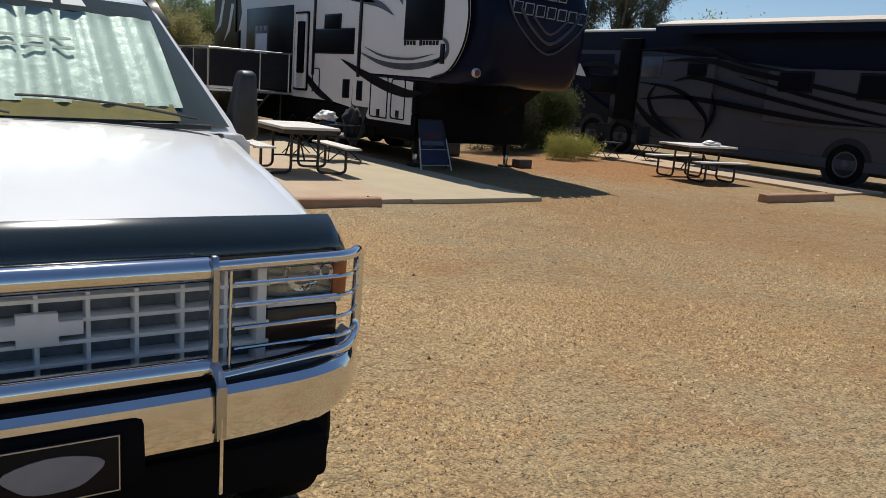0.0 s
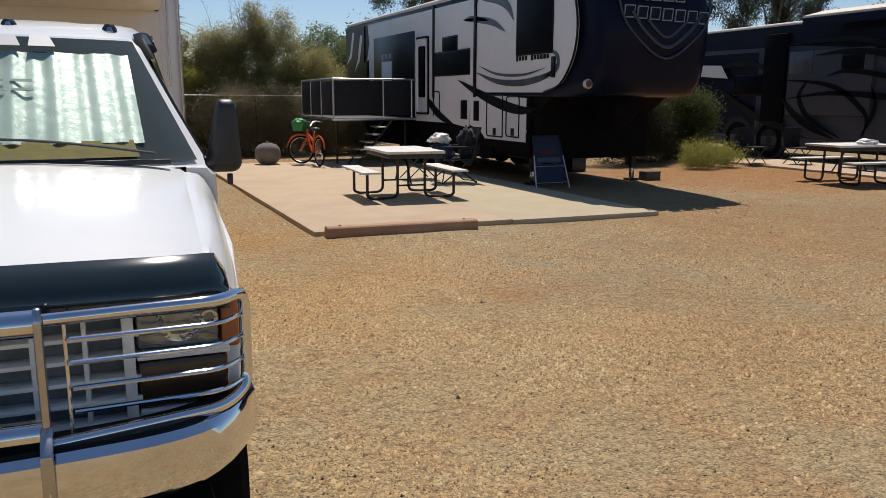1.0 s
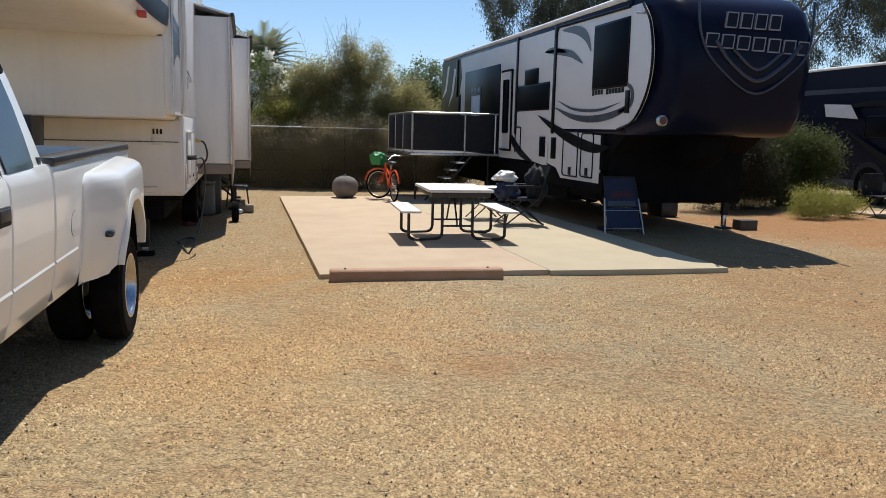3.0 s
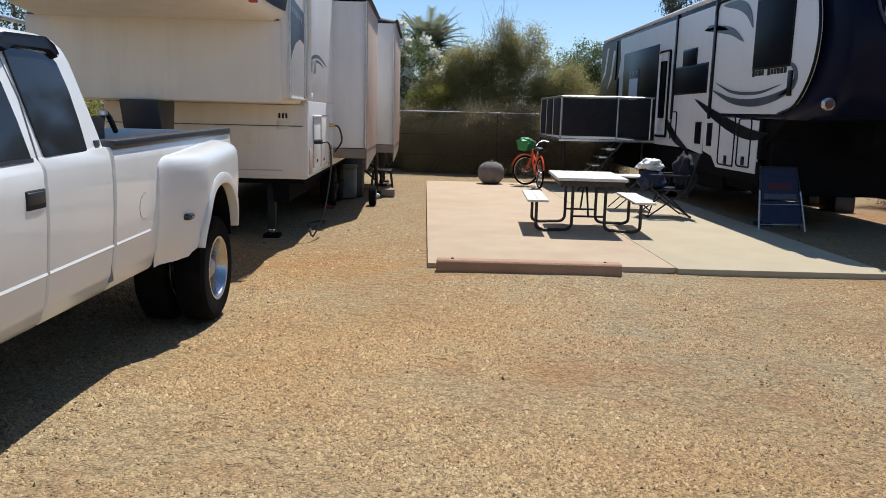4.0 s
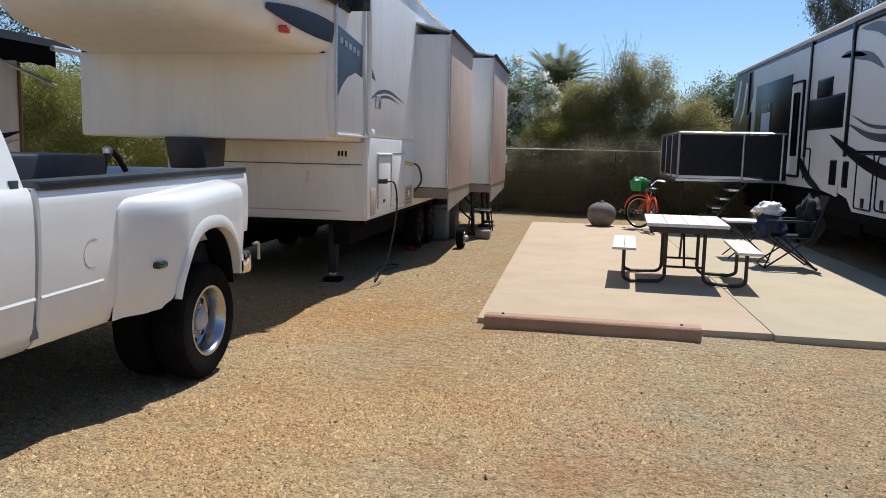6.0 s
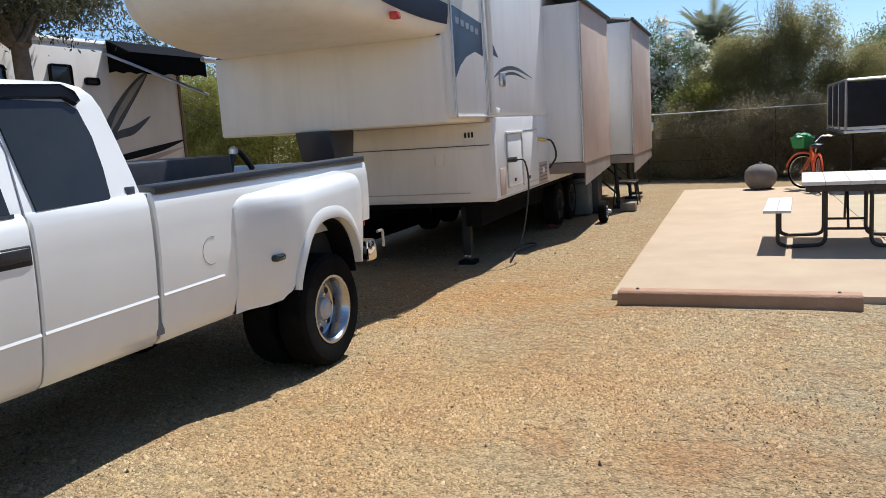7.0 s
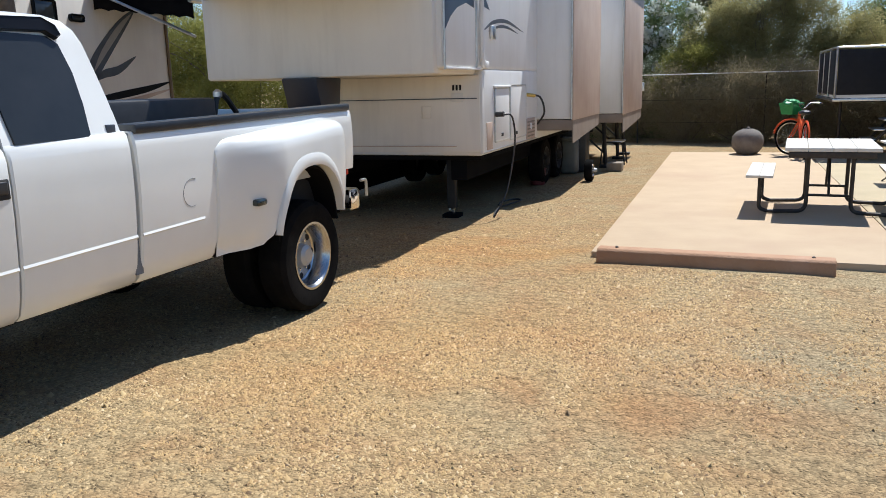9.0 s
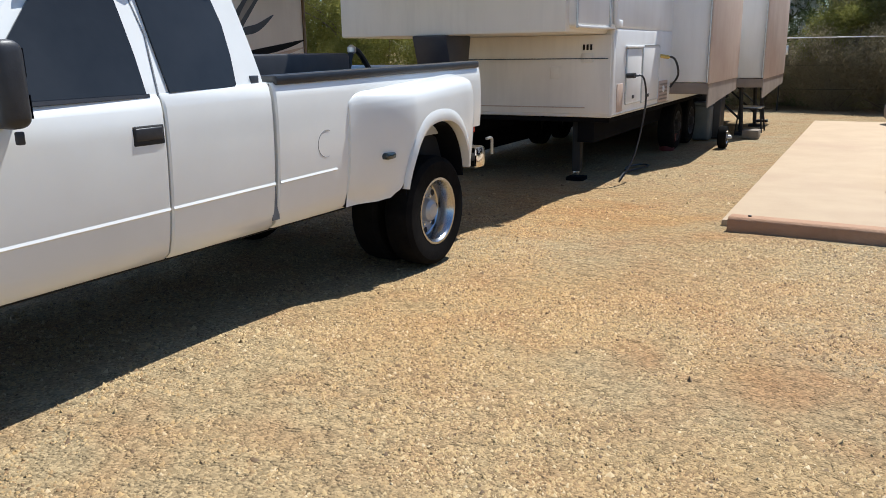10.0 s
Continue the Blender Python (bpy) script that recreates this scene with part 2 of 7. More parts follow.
def part(name, bm, material, parent, label="", smooth=35):
    """Link a bmesh, given in the world's metres, as one mesh under a thing or part."""
    ob = new(name, mesh_of(name, bm, material, ORIGIN[parent], smooth))
    ob.parent = parent
    ORIGIN[ob] = ORIGIN[parent]
    return tagged(ob, label)


def solid(name, bm, material, label="", category="", group="", kind="", base=(0, 0, 0), smooth=35):
    """A thing that is one mesh."""
    ob = new(name, mesh_of(name, bm, material, Vector(base), smooth))
    ob.location = base
    ORIGIN[ob] = Vector(base)
    return tagged(ob, label, category, group, kind)


def block(x0, x1, y0, y1, z0, z1, bevel=0.0, bm=None, seg=2):
    bm = bm or bmesh.new()
    made = bmesh.ops.create_cube(bm, size=1.0, matrix=Matrix.LocRotScale(((x0 + x1) / 2, (y0 + y1) / 2, (z0 + z1) / 2), None, (abs(x1 - x0), abs(y1 - y0), abs(z1 - z0))))
    if bevel:
        edges = list({e for v in made["verts"] for e in v.link_edges})
        bmesh.ops.bevel(bm, geom=edges, offset=bevel, segments=seg, affect="EDGES", profile=0.5)
    return bm


def prism(points, axis, a, b, bm=None, bevel=0.0):
    """A flat outline, extruded from a to b along an axis: for x the points are (y, z), for y (x, z), for z (x, y)."""
    bm = bm or bmesh.new()

    def place(p, d):
        return {"x": (d, p[0], p[1]), "y": (p[0], d, p[1]), "z": (p[0], p[1], d)}[axis]
    lo = [bm.verts.new(place(p, a)) for p in points]
    hi = [bm.verts.new(place(p, b)) for p in points]
    n = len(points)
    faces = [bm.faces.new(lo), bm.faces.new(hi)] + [bm.faces.new((lo[i], lo[(i + 1) % n], hi[(i + 1) % n], hi[i])) for i in range(n)]
    if bevel:
        bmesh.ops.recalc_face_normals(bm, faces=faces)
        bmesh.ops.bevel(bm, geom=list({e for f in faces for e in f.edges}), offset=bevel, segments=2, affect="EDGES", profile=0.5)
    return bm


def loft(rings, bm=None, caps=True, closed=True):
    bm = bm or bmesh.new()
    rows = [[bm.verts.new(p) for p in ring] for ring in rings]
    n = len(rows[0])
    for a, b in zip(rows, rows[1:]):
        for i in range(n if closed else n - 1):
            j = (i + 1) % n
            bm.faces.new((a[i], a[j], b[j], b[i]))
    if caps and closed:
        bm.faces.new(rows[0])
        bm.faces.new(rows[-1])
    return bm


def tube(points, r, bm=None, n=8, taper=None):
    """A round bar along a line of points; taper gives the end's radius."""
    pts = [Vector(p) for p in points]
    rings, side = [], None
    for i, p in enumerate(pts):
        d = (pts[min(i + 1, len(pts) - 1)] - pts[max(i - 1, 0)]).normalized()
        if side is None:
            side = d.orthogonal().normalized()
        side = (side - d * side.dot(d)).normalized()
        up = d.cross(side)
        rr = r if taper is None else r + (taper - r) * i / (len(pts) - 1)
        rings.append([p + rr * (side * math.cos(2 * math.pi * k / n) + up * math.sin(2 * math.pi * k / n)) for k in range(n)])
    return loft(rings, bm)


def bend(points, radius, steps=5):
    """Round the inner corners of a line of points."""
    pts = [Vector(p) for p in points]
    out = [pts[0]]
    for a, b, c in zip(pts, pts[1:], pts[2:]):
        r = min(radius, (a - b).length * 0.45, (c - b).length * 0.45)
        p, q = b + (a - b).normalized() * r, b + (c - b).normalized() * r
        for k in range(steps + 1):
            t = k / steps
            out.append(p * (1 - t) ** 2 + b * 2 * t * (1 - t) + q * t * t)
    return out + [pts[-1]]


def disc(cx, cy, cz, profile, axis="x", n=28, bm=None, caps=True):
    """A turned form: profile of (radius, offset along the axis)."""
    rings = []
    for r, o in profile:
        ring = []
        for k in range(n):
            a = 2 * math.pi * k / n
            u, v = r * math.cos(a), r * math.sin(a)
            ring.append({"x": (cx + o, cy + u, cz + v), "y": (cx + u, cy + o, cz + v), "z": (cx + u, cy + v, cz + o)}[axis])
        rings.append(ring)
    return loft(rings, bm, caps)


def swoosh(points, width, axis_x, out, thick=0.004, bm=None):
    """A decal stroke on an upright wall: centre points (y, z), the width swelling in the middle and running out to points."""
    bm = bm or bmesh.new()
    n = len(points)
    top, bot = [], []
    for i, (y, z) in enumerate(points):
        y0, z0 = points[max(i - 1, 0)]
        y1, z1 = points[min(i + 1, n - 1)]
        l = math.hypot(y1 - y0, z1 - z0)
        ny, nz = -(z1 - z0) / l, (y1 - y0) / l
        w = width * (0.06 + 0.94 * math.sin(math.pi * i / (n - 1)) ** 0.8) / 2
        top.append((y + ny * w, z + nz * w))
        bot.append((y - ny * w, z - nz * w))
    return prism(top + bot[::-1], "x", axis_x, axis_x + out * thick, bm)


def curve_points(ctrl, n=14):
    """A smooth line through control points."""
    pts = [Vector(p) for p in ctrl]
    ext = [2 * pts[0] - pts[1], *pts, 2 * pts[-1] - pts[-2]]
    out = []
    per = max(2, n // (len(pts) - 1))
    for i in range(1, len(ext) - 2):
        p0, p1, p2, p3 = ext[i - 1:i + 3]
        for k in range(per):
            t = k / per
            out.append(0.5 * (2 * p1 + (p2 - p0) * t + (2 * p0 - 5 * p1 + 4 * p2 - p3) * t * t + (3 * p1 - p0 - 3 * p2 + p3) * t ** 3))
    return [tuple(p) for p in out + [pts[-1]]]


def leaves(name, material, parent, rng, centres, spread, count, length, width, droop=0.0, label="", upright=0.0):
    """A crown: small pointed leaves gathered about many clump centres, one mesh."""
    c = np.asarray(centres, float)
    pick = rng.integers(0, len(c), count)
    sp = np.asarray(spread, float)
    pos = c[pick, :3] + rng.normal(0, 1, (count, 3)) * (sp if sp.ndim == 1 and len(sp) == 3 else sp)
    pos[:, 2] = np.maximum(pos[:, 2], 0.03)
    d = rng.normal(0, 1, (count, 3))
    d[:, 2] += upright - droop
    d /= np.linalg.norm(d, axis=1)[:, None]
    s = np.cross(d, rng.normal(0, 1, (count, 3)))
    s /= np.linalg.norm(s, axis=1)[:, None] + 1e-9
    ln = length * rng.uniform(0.6, 1.3, count)[:, None]
    wd = width * rng.uniform(0.7, 1.3, count)[:, None]
    nrm = np.cross(d, s)
    v = np.stack([pos, pos + d * ln * 0.45 + s * wd * 0.5 + nrm * wd * 0.15, pos + d * ln, pos + d * ln * 0.45 - s * wd * 0.5 + nrm * wd * 0.15], 1).reshape(-1, 3)
    v -= np.array(ORIGIN[parent])
    me = bpy.data.meshes.new(name)
    me.vertices.add(count * 4)
    me.vertices.foreach_set("co", v.ravel())
    me.loops.add(count * 4)
    me.loops.foreach_set("vertex_index", np.arange(count * 4, dtype=np.int32))
    me.polygons.add(count)
    me.polygons.foreach_set("loop_start", np.arange(0, count * 4, 4, dtype=np.int32))
    me.update(calc_edges=True)
    me.materials.append(material)
    ob = new(name, me)
    ob.parent = parent
    ORIGIN[ob] = ORIGIN[parent]
    return tagged(ob, label)


# ---- ground, pads, kerbs ----
DRIFTS = (
    ((2.9, 7.0, 0.0), 0.3, 1.5, 0.55, (0.98, 0.82, 0.68)),
    ((3.5, 6.0, 0.0), 0.1, 0.9, 0.70, (1.0, 0.80, 0.66)),
    ((1.1, 9.2, 0.0), 0.4, 1.8, 0.70, (1.08, 0.88, 0.66)),
    ((1.5, 6.3, 0.0), 0.3, 1.6, 0.45, (1.08, 0.94, 0.76)),
    ((5.1, 6.2, 0.0), 0.8, 2.7, 0.85, (0.88, 0.91, 0.96)),
    ((4.9, 3.7, 0.0), 0.8, 2.6, 0.70, (0.91, 0.85, 0.79)),
    ((8.8, 7.0, 0.0), 1.5, 4.6, 0.85, (0.88, 0.78, 0.70)),
    ((12.6, 13.4, 0.0), 2.0, 4.5, 0.90, (1.0, 0.72, 0.55)),
)


def dust_tint(nt, co):
    """Dust that tints the lot in uneven drifts: red, golden and grey."""
    wob = nt.nodes.new("ShaderNodeTexNoise")
    wob.inputs["Scale"].default_value, wob.inputs["Detail"].default_value = 1.4, 6.0
    nt.links.new(co, wob.inputs["Vector"])
    off = nt.nodes.new("ShaderNodeVectorMath")
    off.operation = "MULTIPLY_ADD"
    off.inputs[1].default_value, off.inputs[2].default_value = (2.6, 2.6, 0.0), (-1.3, -1.3, 0.0)
    nt.links.new(wob.outputs["Color"], off.inputs[0])
    bent = nt.nodes.new("ShaderNodeVectorMath")
    nt.links.new(co, bent.inputs[0])
    nt.links.new(off.outputs[0], bent.inputs[1])
    last = None
    for spot, near, wide, most, tint in DRIFTS:
        gap = nt.nodes.new("ShaderNodeVectorMath")
        gap.operation = "DISTANCE"
        gap.inputs[1].default_value = spot
        nt.links.new(bent.outputs[0], gap.inputs[0])
        far = nt.nodes.new("ShaderNodeMapRange")
        far.interpolation_type = "SMOOTHSTEP"
        far.inputs[1].default_value, far.inputs[2].default_value, far.inputs[3].default_value, far.inputs[4].default_value = near, wide, most, 0.0
        nt.links.new(gap.outputs["Value"], far.inputs[0])
        n = nt.nodes.new("ShaderNodeMix")
        n.data_type = "RGBA"
        n.inputs[6].default_value, n.inputs[7].default_value = (1, 1, 1, 1), (*tint, 1)
        nt.links.new(far.outputs[0], n.inputs[0])
        if last:
            nt.links.new(last, n.inputs[6])
        last = n.outputs[2]
    return last


def gravel_material():
    m = bpy.data.materials.new("sandy_gravel")
    m.use_nodes = True
    nt = m.node_tree
    p = nt.nodes["Principled BSDF"]
    p.inputs["Roughness"].default_value, p.inputs["Specular IOR Level"].default_value = 0.92, 0.2
    co = nt.nodes.new("ShaderNodeTexCoord").outputs["Object"]

    def noise_at(scale, lo, hi, det=5.0):
        t = nt.nodes.new("ShaderNodeTexNoise")
        t.inputs["Scale"].default_value, t.inputs["Detail"].default_value = scale, det
        nt.links.new(co, t.inputs["Vector"])
        r = nt.nodes.new("ShaderNodeMapRange")
        r.inputs[1].default_value, r.inputs[2].default_value = lo, hi
        nt.links.new(t.outputs["Fac"], r.inputs[0])
        return r.outputs[0]

    def mix(fac, a, b, kind="MIX"):
        n = nt.nodes.new("ShaderNodeMix")
        n.data_type, n.blend_type = "RGBA", kind
        for k, v in ((0, fac), (6, a), (7, b)):
            if isinstance(v, tuple):
                n.inputs[k].default_value = (*v, 1)
            elif isinstance(v, float):
                n.inputs[k].default_value = v
            else:
                nt.links.new(v, n.inputs[k])
        return n.outputs[2]
    base = mix(noise_at(0.35, 0.38, 0.66), SAND_A, SAND_B)
    base = mix(noise_at(2.1, 0.45, 0.75), base, SAND_C)
    base = mix(1.0, base, dust_tint(nt, co), "MULTIPLY")
    vor = nt.nodes.new("ShaderNodeTexVoronoi")
    vor.inputs["Scale"].default_value = 62
    nt.links.new(co, vor.inputs["Vector"])
    bw = nt.nodes.new("ShaderNodeRGBToBW")
    nt.links.new(vor.outputs["Color"], bw.inputs[0])
    r = nt.nodes.new("ShaderNodeMapRange")
    r.inputs[1].default_value, r.inputs[2].default_value, r.inputs[3].default_value, r.inputs[4].default_value = 0.15, 0.85, 0.66, 1.24
    nt.links.new(bw.outputs[0], r.inputs[0])
    comb = nt.nodes.new("ShaderNodeCombineColor")
    for k in range(3):
        nt.links.new(r.outputs[0], comb.inputs[k])
    col = mix(1.0, base, comb.outputs[0], "MULTIPLY")
    col = mix(noise_at(70, 0.3, 0.7), col, mix(1.0, col, (0.72, 0.70, 0.68), "MULTIPLY"))
    nt.links.new(col, p.inputs["Base Color"])
    b1 = nt.nodes.new("ShaderNodeBump")
    b1.inputs["Strength"].default_value, b1.inputs["Distance"].default_value = 0.75, 0.012
    b1.invert = True
    nt.links.new(vor.outputs["Distance"], b1.inputs["Height"])
    t = nt.nodes.new("ShaderNodeTexNoise")
    t.inputs["Scale"].default_value, t.inputs["Detail"].default_value = 13, 8
    nt.links.new(co, t.inputs["Vector"])
    b2 = nt.nodes.new("ShaderNodeBump")
    b2.inputs["Strength"].default_value, b2.inputs["Distance"].default_value = 0.9, 0.06
    nt.links.new(t.outputs["Fac"], b2.inputs["Height"])
    nt.links.new(b1.outputs[0], b2.inputs["Normal"])
    nt.links.new(b2.outputs[0], p.inputs["Normal"])
    return m


SAND_A, SAND_B, SAND_C = (0.385, 0.272, 0.136), (0.380, 0.297, 0.170), (0.370, 0.225, 0.108)
GRAVEL = gravel_material()


def ground_height(x, y):
    h = 0.012 * noise.noise(Vector((x * 0.5, y * 0.5, 0))) + 0.005 * noise.noise(Vector((x * 2.1, y * 2.1, 3)))
    return h - 0.012 + 0.05 * math.exp(-((x - 0.4) / 1.1) ** 2 - ((y - 4.8) / 1.25) ** 2) + 0.034 * math.exp(-((x - 3.3) / 1.3) ** 4 - ((y - 8.75) / 0.40) ** 2)


def make_ground():
    near_x = list(np.arange(-14, 22.01, 0.2))
    near_y = list(np.arange(-4, 26.01, 0.2))
    xs = [-3000, -400, -90, -35, -20] + near_x + [28, 45, 110, 400, 3000]
    ys = [-3000, -400, -60, -15] + near_y + [32, 45, 90, 400, 3000]
    verts, faces = [], []
    for y in ys:
        for x in xs:
            inside = -14 < x < 22 and -4 < y < 26
            verts.append((x, y, ground_height(x, y) if inside else -0.012))
    w = len(xs)
    for j in range(len(ys) - 1):
        for i in range(w - 1):
            a = j * w + i
            faces.append((a, a + 1, a + w + 1, a + w))
    me = bpy.data.meshes.new("ground")
    me.from_pydata([tuple(map(float, v)) for v in verts], [], faces)
    me.materials.append(GRAVEL)
    me.shade_smooth()
    tagged(new("ground", me), "tan sandy gravel ground of a camp site", "ground", kind="structure")


make_ground()


def scatter_stones(name, count, box, size, material, seed, label, bare=0.5, fade=2.0):
    """Loose stones as one mesh: small irregular peaks half sunk in the ground."""
    rng = np.random.default_rng(seed)
    x, y = rng.uniform(box[0], box[1], count), rng.uniform(box[2], box[3], count)
    keep = ~((x > 2.25) & (x < 7.25) & (y > 8.75) & (y < 19.6))
    x, y = x[keep], y[keep]
    rim = np.minimum.reduce([x - box[0], box[1] - x, y - box[2], box[3] - y])
    # stones gather in drifts and leave bare trodden patches between
    drift = np.array([noise.noise(Vector((a * 0.8, b * 0.8, 2.0))) + 0.7 * noise.noise(Vector((a * 2.7, b * 2.7, 5.0))) + 0.5 * noise.noise(Vector((a * 9.0, b * 9.0, 8.0))) for a, b in zip(x, y)])
    keep = drift - 1.3 * np.clip(1 - rim / fade, 0, 1) > rng.uniform(-0.55, bare, len(x))
    x, y = x[keep], y[keep]
    n = len(x)
    r = size[0] + (size[1] - size[0]) * rng.random(n) ** 2.8
    z = np.array([ground_height(a, b) for a, b in zip(x, y)])
    ring = rng.uniform(0, 6.283, n)[:, None] + np.array([0.0, 2.094, 4.189]) + rng.uniform(-0.45, 0.45, (n, 3))
    rad = rng.uniform(0.7, 1.3, (n, 3)) * r[:, None]
    v = np.empty((n, 4, 3))
    v[:, :3, 0], v[:, :3, 1], v[:, :3, 2] = 1.15 * rad * np.cos(ring), rad * np.sin(ring), -0.25 * r[:, None]
    v[:, 3, :2] = rng.normal(0, 0.28, (n, 2)) * r[:, None]
    v[:, 3, 2] = rng.uniform(0.5, 1.2, n) * r
    v += np.stack([x, y, z + r * 0.15], -1)[:, None]
    tri = np.array([(0, 1, 3), (1, 2, 3), (2, 0, 3)])
    f = (tri[None] + 4 * np.arange(n)[:, None, None]).reshape(-1, 3)
    me = bpy.data.meshes.new(name)
    me.vertices.add(n * 4)
    me.vertices.foreach_set("co", v.ravel())
    me.loops.add(len(f) * 3)
    me.loops.foreach_set("vertex_index", f.ravel().astype(np.int32))
    me.polygons.add(len(f))
    me.polygons.foreach_set("loop_start", np.arange(0, len(f) * 3, 3, dtype=np.int32))
    me.update(calc_edges=True)
    me.materials.append(material)
    tagged(new(name, me), label, "gravel", kind="stuff")


def stone_material():
    m = bpy.data.materials.new("gravel_stone")
    m.use_nodes = True
    nt = m.node_tree
    p = nt.nodes["Principled BSDF"]
    p.inputs["Roughness"].default_value = 0.85
    geo = nt.nodes.new("ShaderNodeNewGeometry")
    ramp = nt.nodes.new("ShaderNodeValToRGB")
    els = ramp.color_ramp.elements
    els[0].color, els[1].color = (0.12, 0.08, 0.046, 1), (0.52, 0.42, 0.27, 1)
    e = els.new(0.16)
    e.color = (0.27, 0.182, 0.092, 1)
    e = els.new(0.45)
    e.color = (0.400, 0.287, 0.138, 1)
    e = els.new(0.85)
    e.color = (0.455, 0.342, 0.178, 1)
    nt.links.new(geo.outputs["Random Per Island"], ramp.inputs[0])
    # the drifts differ in tint: redder dust here, paler and greyer there
    co = nt.nodes.new("ShaderNodeTexCoord").outputs["Object"]
    t = nt.nodes.new("ShaderNodeTexNoise")
    t.inputs["Scale"].default_value, t.inputs["Detail"].default_value = 0.55, 4.0
    nt.links.new(co, t.inputs["Vector"])
    tint = nt.nodes.new("ShaderNodeValToRGB")
    tint.color_ramp.elements[0].position, tint.color_ramp.elements[1].position = 0.36, 0.64
    tint.color_ramp.elements[0].color, tint.color_ramp.elements[1].color = (0.96, 0.86, 0.74, 1), (1.04, 1.02, 0.98, 1)
    nt.links.new(t.outputs["Fac"], tint.inputs[0])
    mix = nt.nodes.new("ShaderNodeMix")
    mix.data_type, mix.blend_type = "RGBA", "MULTIPLY"
    mix.inputs[0].default_value = 1.0
    nt.links.new(ramp.outputs[0], mix.inputs[6])
    nt.links.new(tint.outputs[0], mix.inputs[7])
    dust = nt.nodes.new("ShaderNodeMix")
    dust.data_type, dust.blend_type = "RGBA", "MULTIPLY"
    dust.inputs[0].default_value = 1.0
    nt.links.new(mix.outputs[2], dust.inputs[6])
    nt.links.new(dust_tint(nt, co), dust.inputs[7])
    nt.links.new(dust.outputs[2], p.inputs["Base Color"])
    return m


STONE = stone_material()
scatter_stones("gravel", 305000, (-2.6, 9.2, 1.2, 10.2), (0.0035, 0.0135), STONE, 3, "loose tan and grey gravel lying on the ground", 0.4)
scatter_stones("gravel_chips", 205000, (-0.9, 6.4, 1.6, 8.6), (0.003, 0.0110), STONE, 5, "dense pale gravel chips lying on the trodden ground", 0.5)
scatter_stones("pebbles", 20000, (-2.5, 14.0, 1.5, 14.0), (0.008, 0.023), STONE, 4, "scattered pebbles lying over the sandy lot")

def site_pads():
    solid("pavement", block(2.30, 4.915, 9.20, 19.52, -0.06, 0.05, 0.008), PINK_CONC, "pink concrete patio slab set in the gravel", "patio slab", kind="structure")
    solid("pavement", prism([(4.925, 9.16), (7.19, 9.08), (7.19, 19.50), (4.925, 19.52)], "z", -0.06, 0.047, bevel=0.008), TAN_CONC, "tan concrete patio slab beside the pink one", "patio slab", kind="structure")
    solid("pavement", prism([(14.9, 8.75), (16.8, 8.75), (16.8, 16.0), (14.9, 16.0)], "z", -0.06, 0.035, bevel=0.008), PINK_CONC, "pinkish concrete patio slab beside the motorhome", "patio slab", kind="structure")


def wheel_stop(x0, x1, y, turn, label):
    bm = prism([(-0.10, -0.02), (0.10, -0.02), (0.085, 0.115), (0.06, 0.135), (-0.06, 0.135), (-0.085, 0.115)], "x", -(x1 - x0) / 2, (x1 - x0) / 2, bevel=0.008)
    for v in bm.verts:
        v.co += 0.006 * Vector((noise.noise(v.co * 3), noise.noise(v.co * 3 + Vector((5, 0, 0))), noise.noise(v.co * 3 + Vector((0, 7, 0)))))
    t = thing("wheel_stop", 0, 0, 0, label, "wheel stop", "parking kerbs")
    part("kerb_block", bm, CURB_RED, t)
    for s in (-1, 1):
        x = s * ((x1 - x0) / 2 - 0.16)
        part("rebar_pin", disc(x, 0, 0.128, [(0.014, 0), (0.014, 0.014), (0.008, 0.018)], "z", 10), STEEL_DARK, t, "rusty steel pin head")
    t.matrix_basis = pose((x0 + x1) / 2, y, 0.0, 0, 0, turn)
    return t


site_pads()
wheel_stop(2.39, 4.26, 8.98, -3.0, "red-painted concrete wheel stop before the pink slab")
wheel_stop(11.75, 13.9, 8.35, -1.0, "red-painted concrete wheel stop on the sandy lot")


# ---- hedge, trees, fence ----
def clumps(rng, boxes, n):
    """Clump centres within ellipsoids (cx, cy, cz, rx, ry, rz), thicker towards their skins."""
    vol = np.array([b[3] * b[4] * b[5] for b in boxes])
    out = []
    for b, k in zip(boxes, rng.multinomial(n, vol / vol.sum())):
        d = rng.normal(0, 1, (k, 3))
        d /= np.linalg.norm(d, axis=1)[:, None]
        d *= (rng.random(k) ** 0.42)[:, None]
        out.append(np.array(b[:3]) + d * np.array(b[3:]))
    return np.concatenate(out)


def stems(parent, rng, base, tips, r, mat=None):
    """Limbs that leave the ground at the base and curve out to the tips, each a part."""
    for tip in tips:
        a, b = Vector(base), Vector(tip)
        a = a + Vector((rng.uniform(-0.12, 0.12), rng.uniform(-0.12, 0.12), 0))
        mid = a.lerp(b, 0.5) + Vector((rng.uniform(-0.2, 0.2), rng.uniform(-0.2, 0.2), 0.15 * (b - a).length))
        part("limb", tube(curve_points([a, mid, b], 8), r, n=6, taper=r * 0.3), mat or BARK, parent)


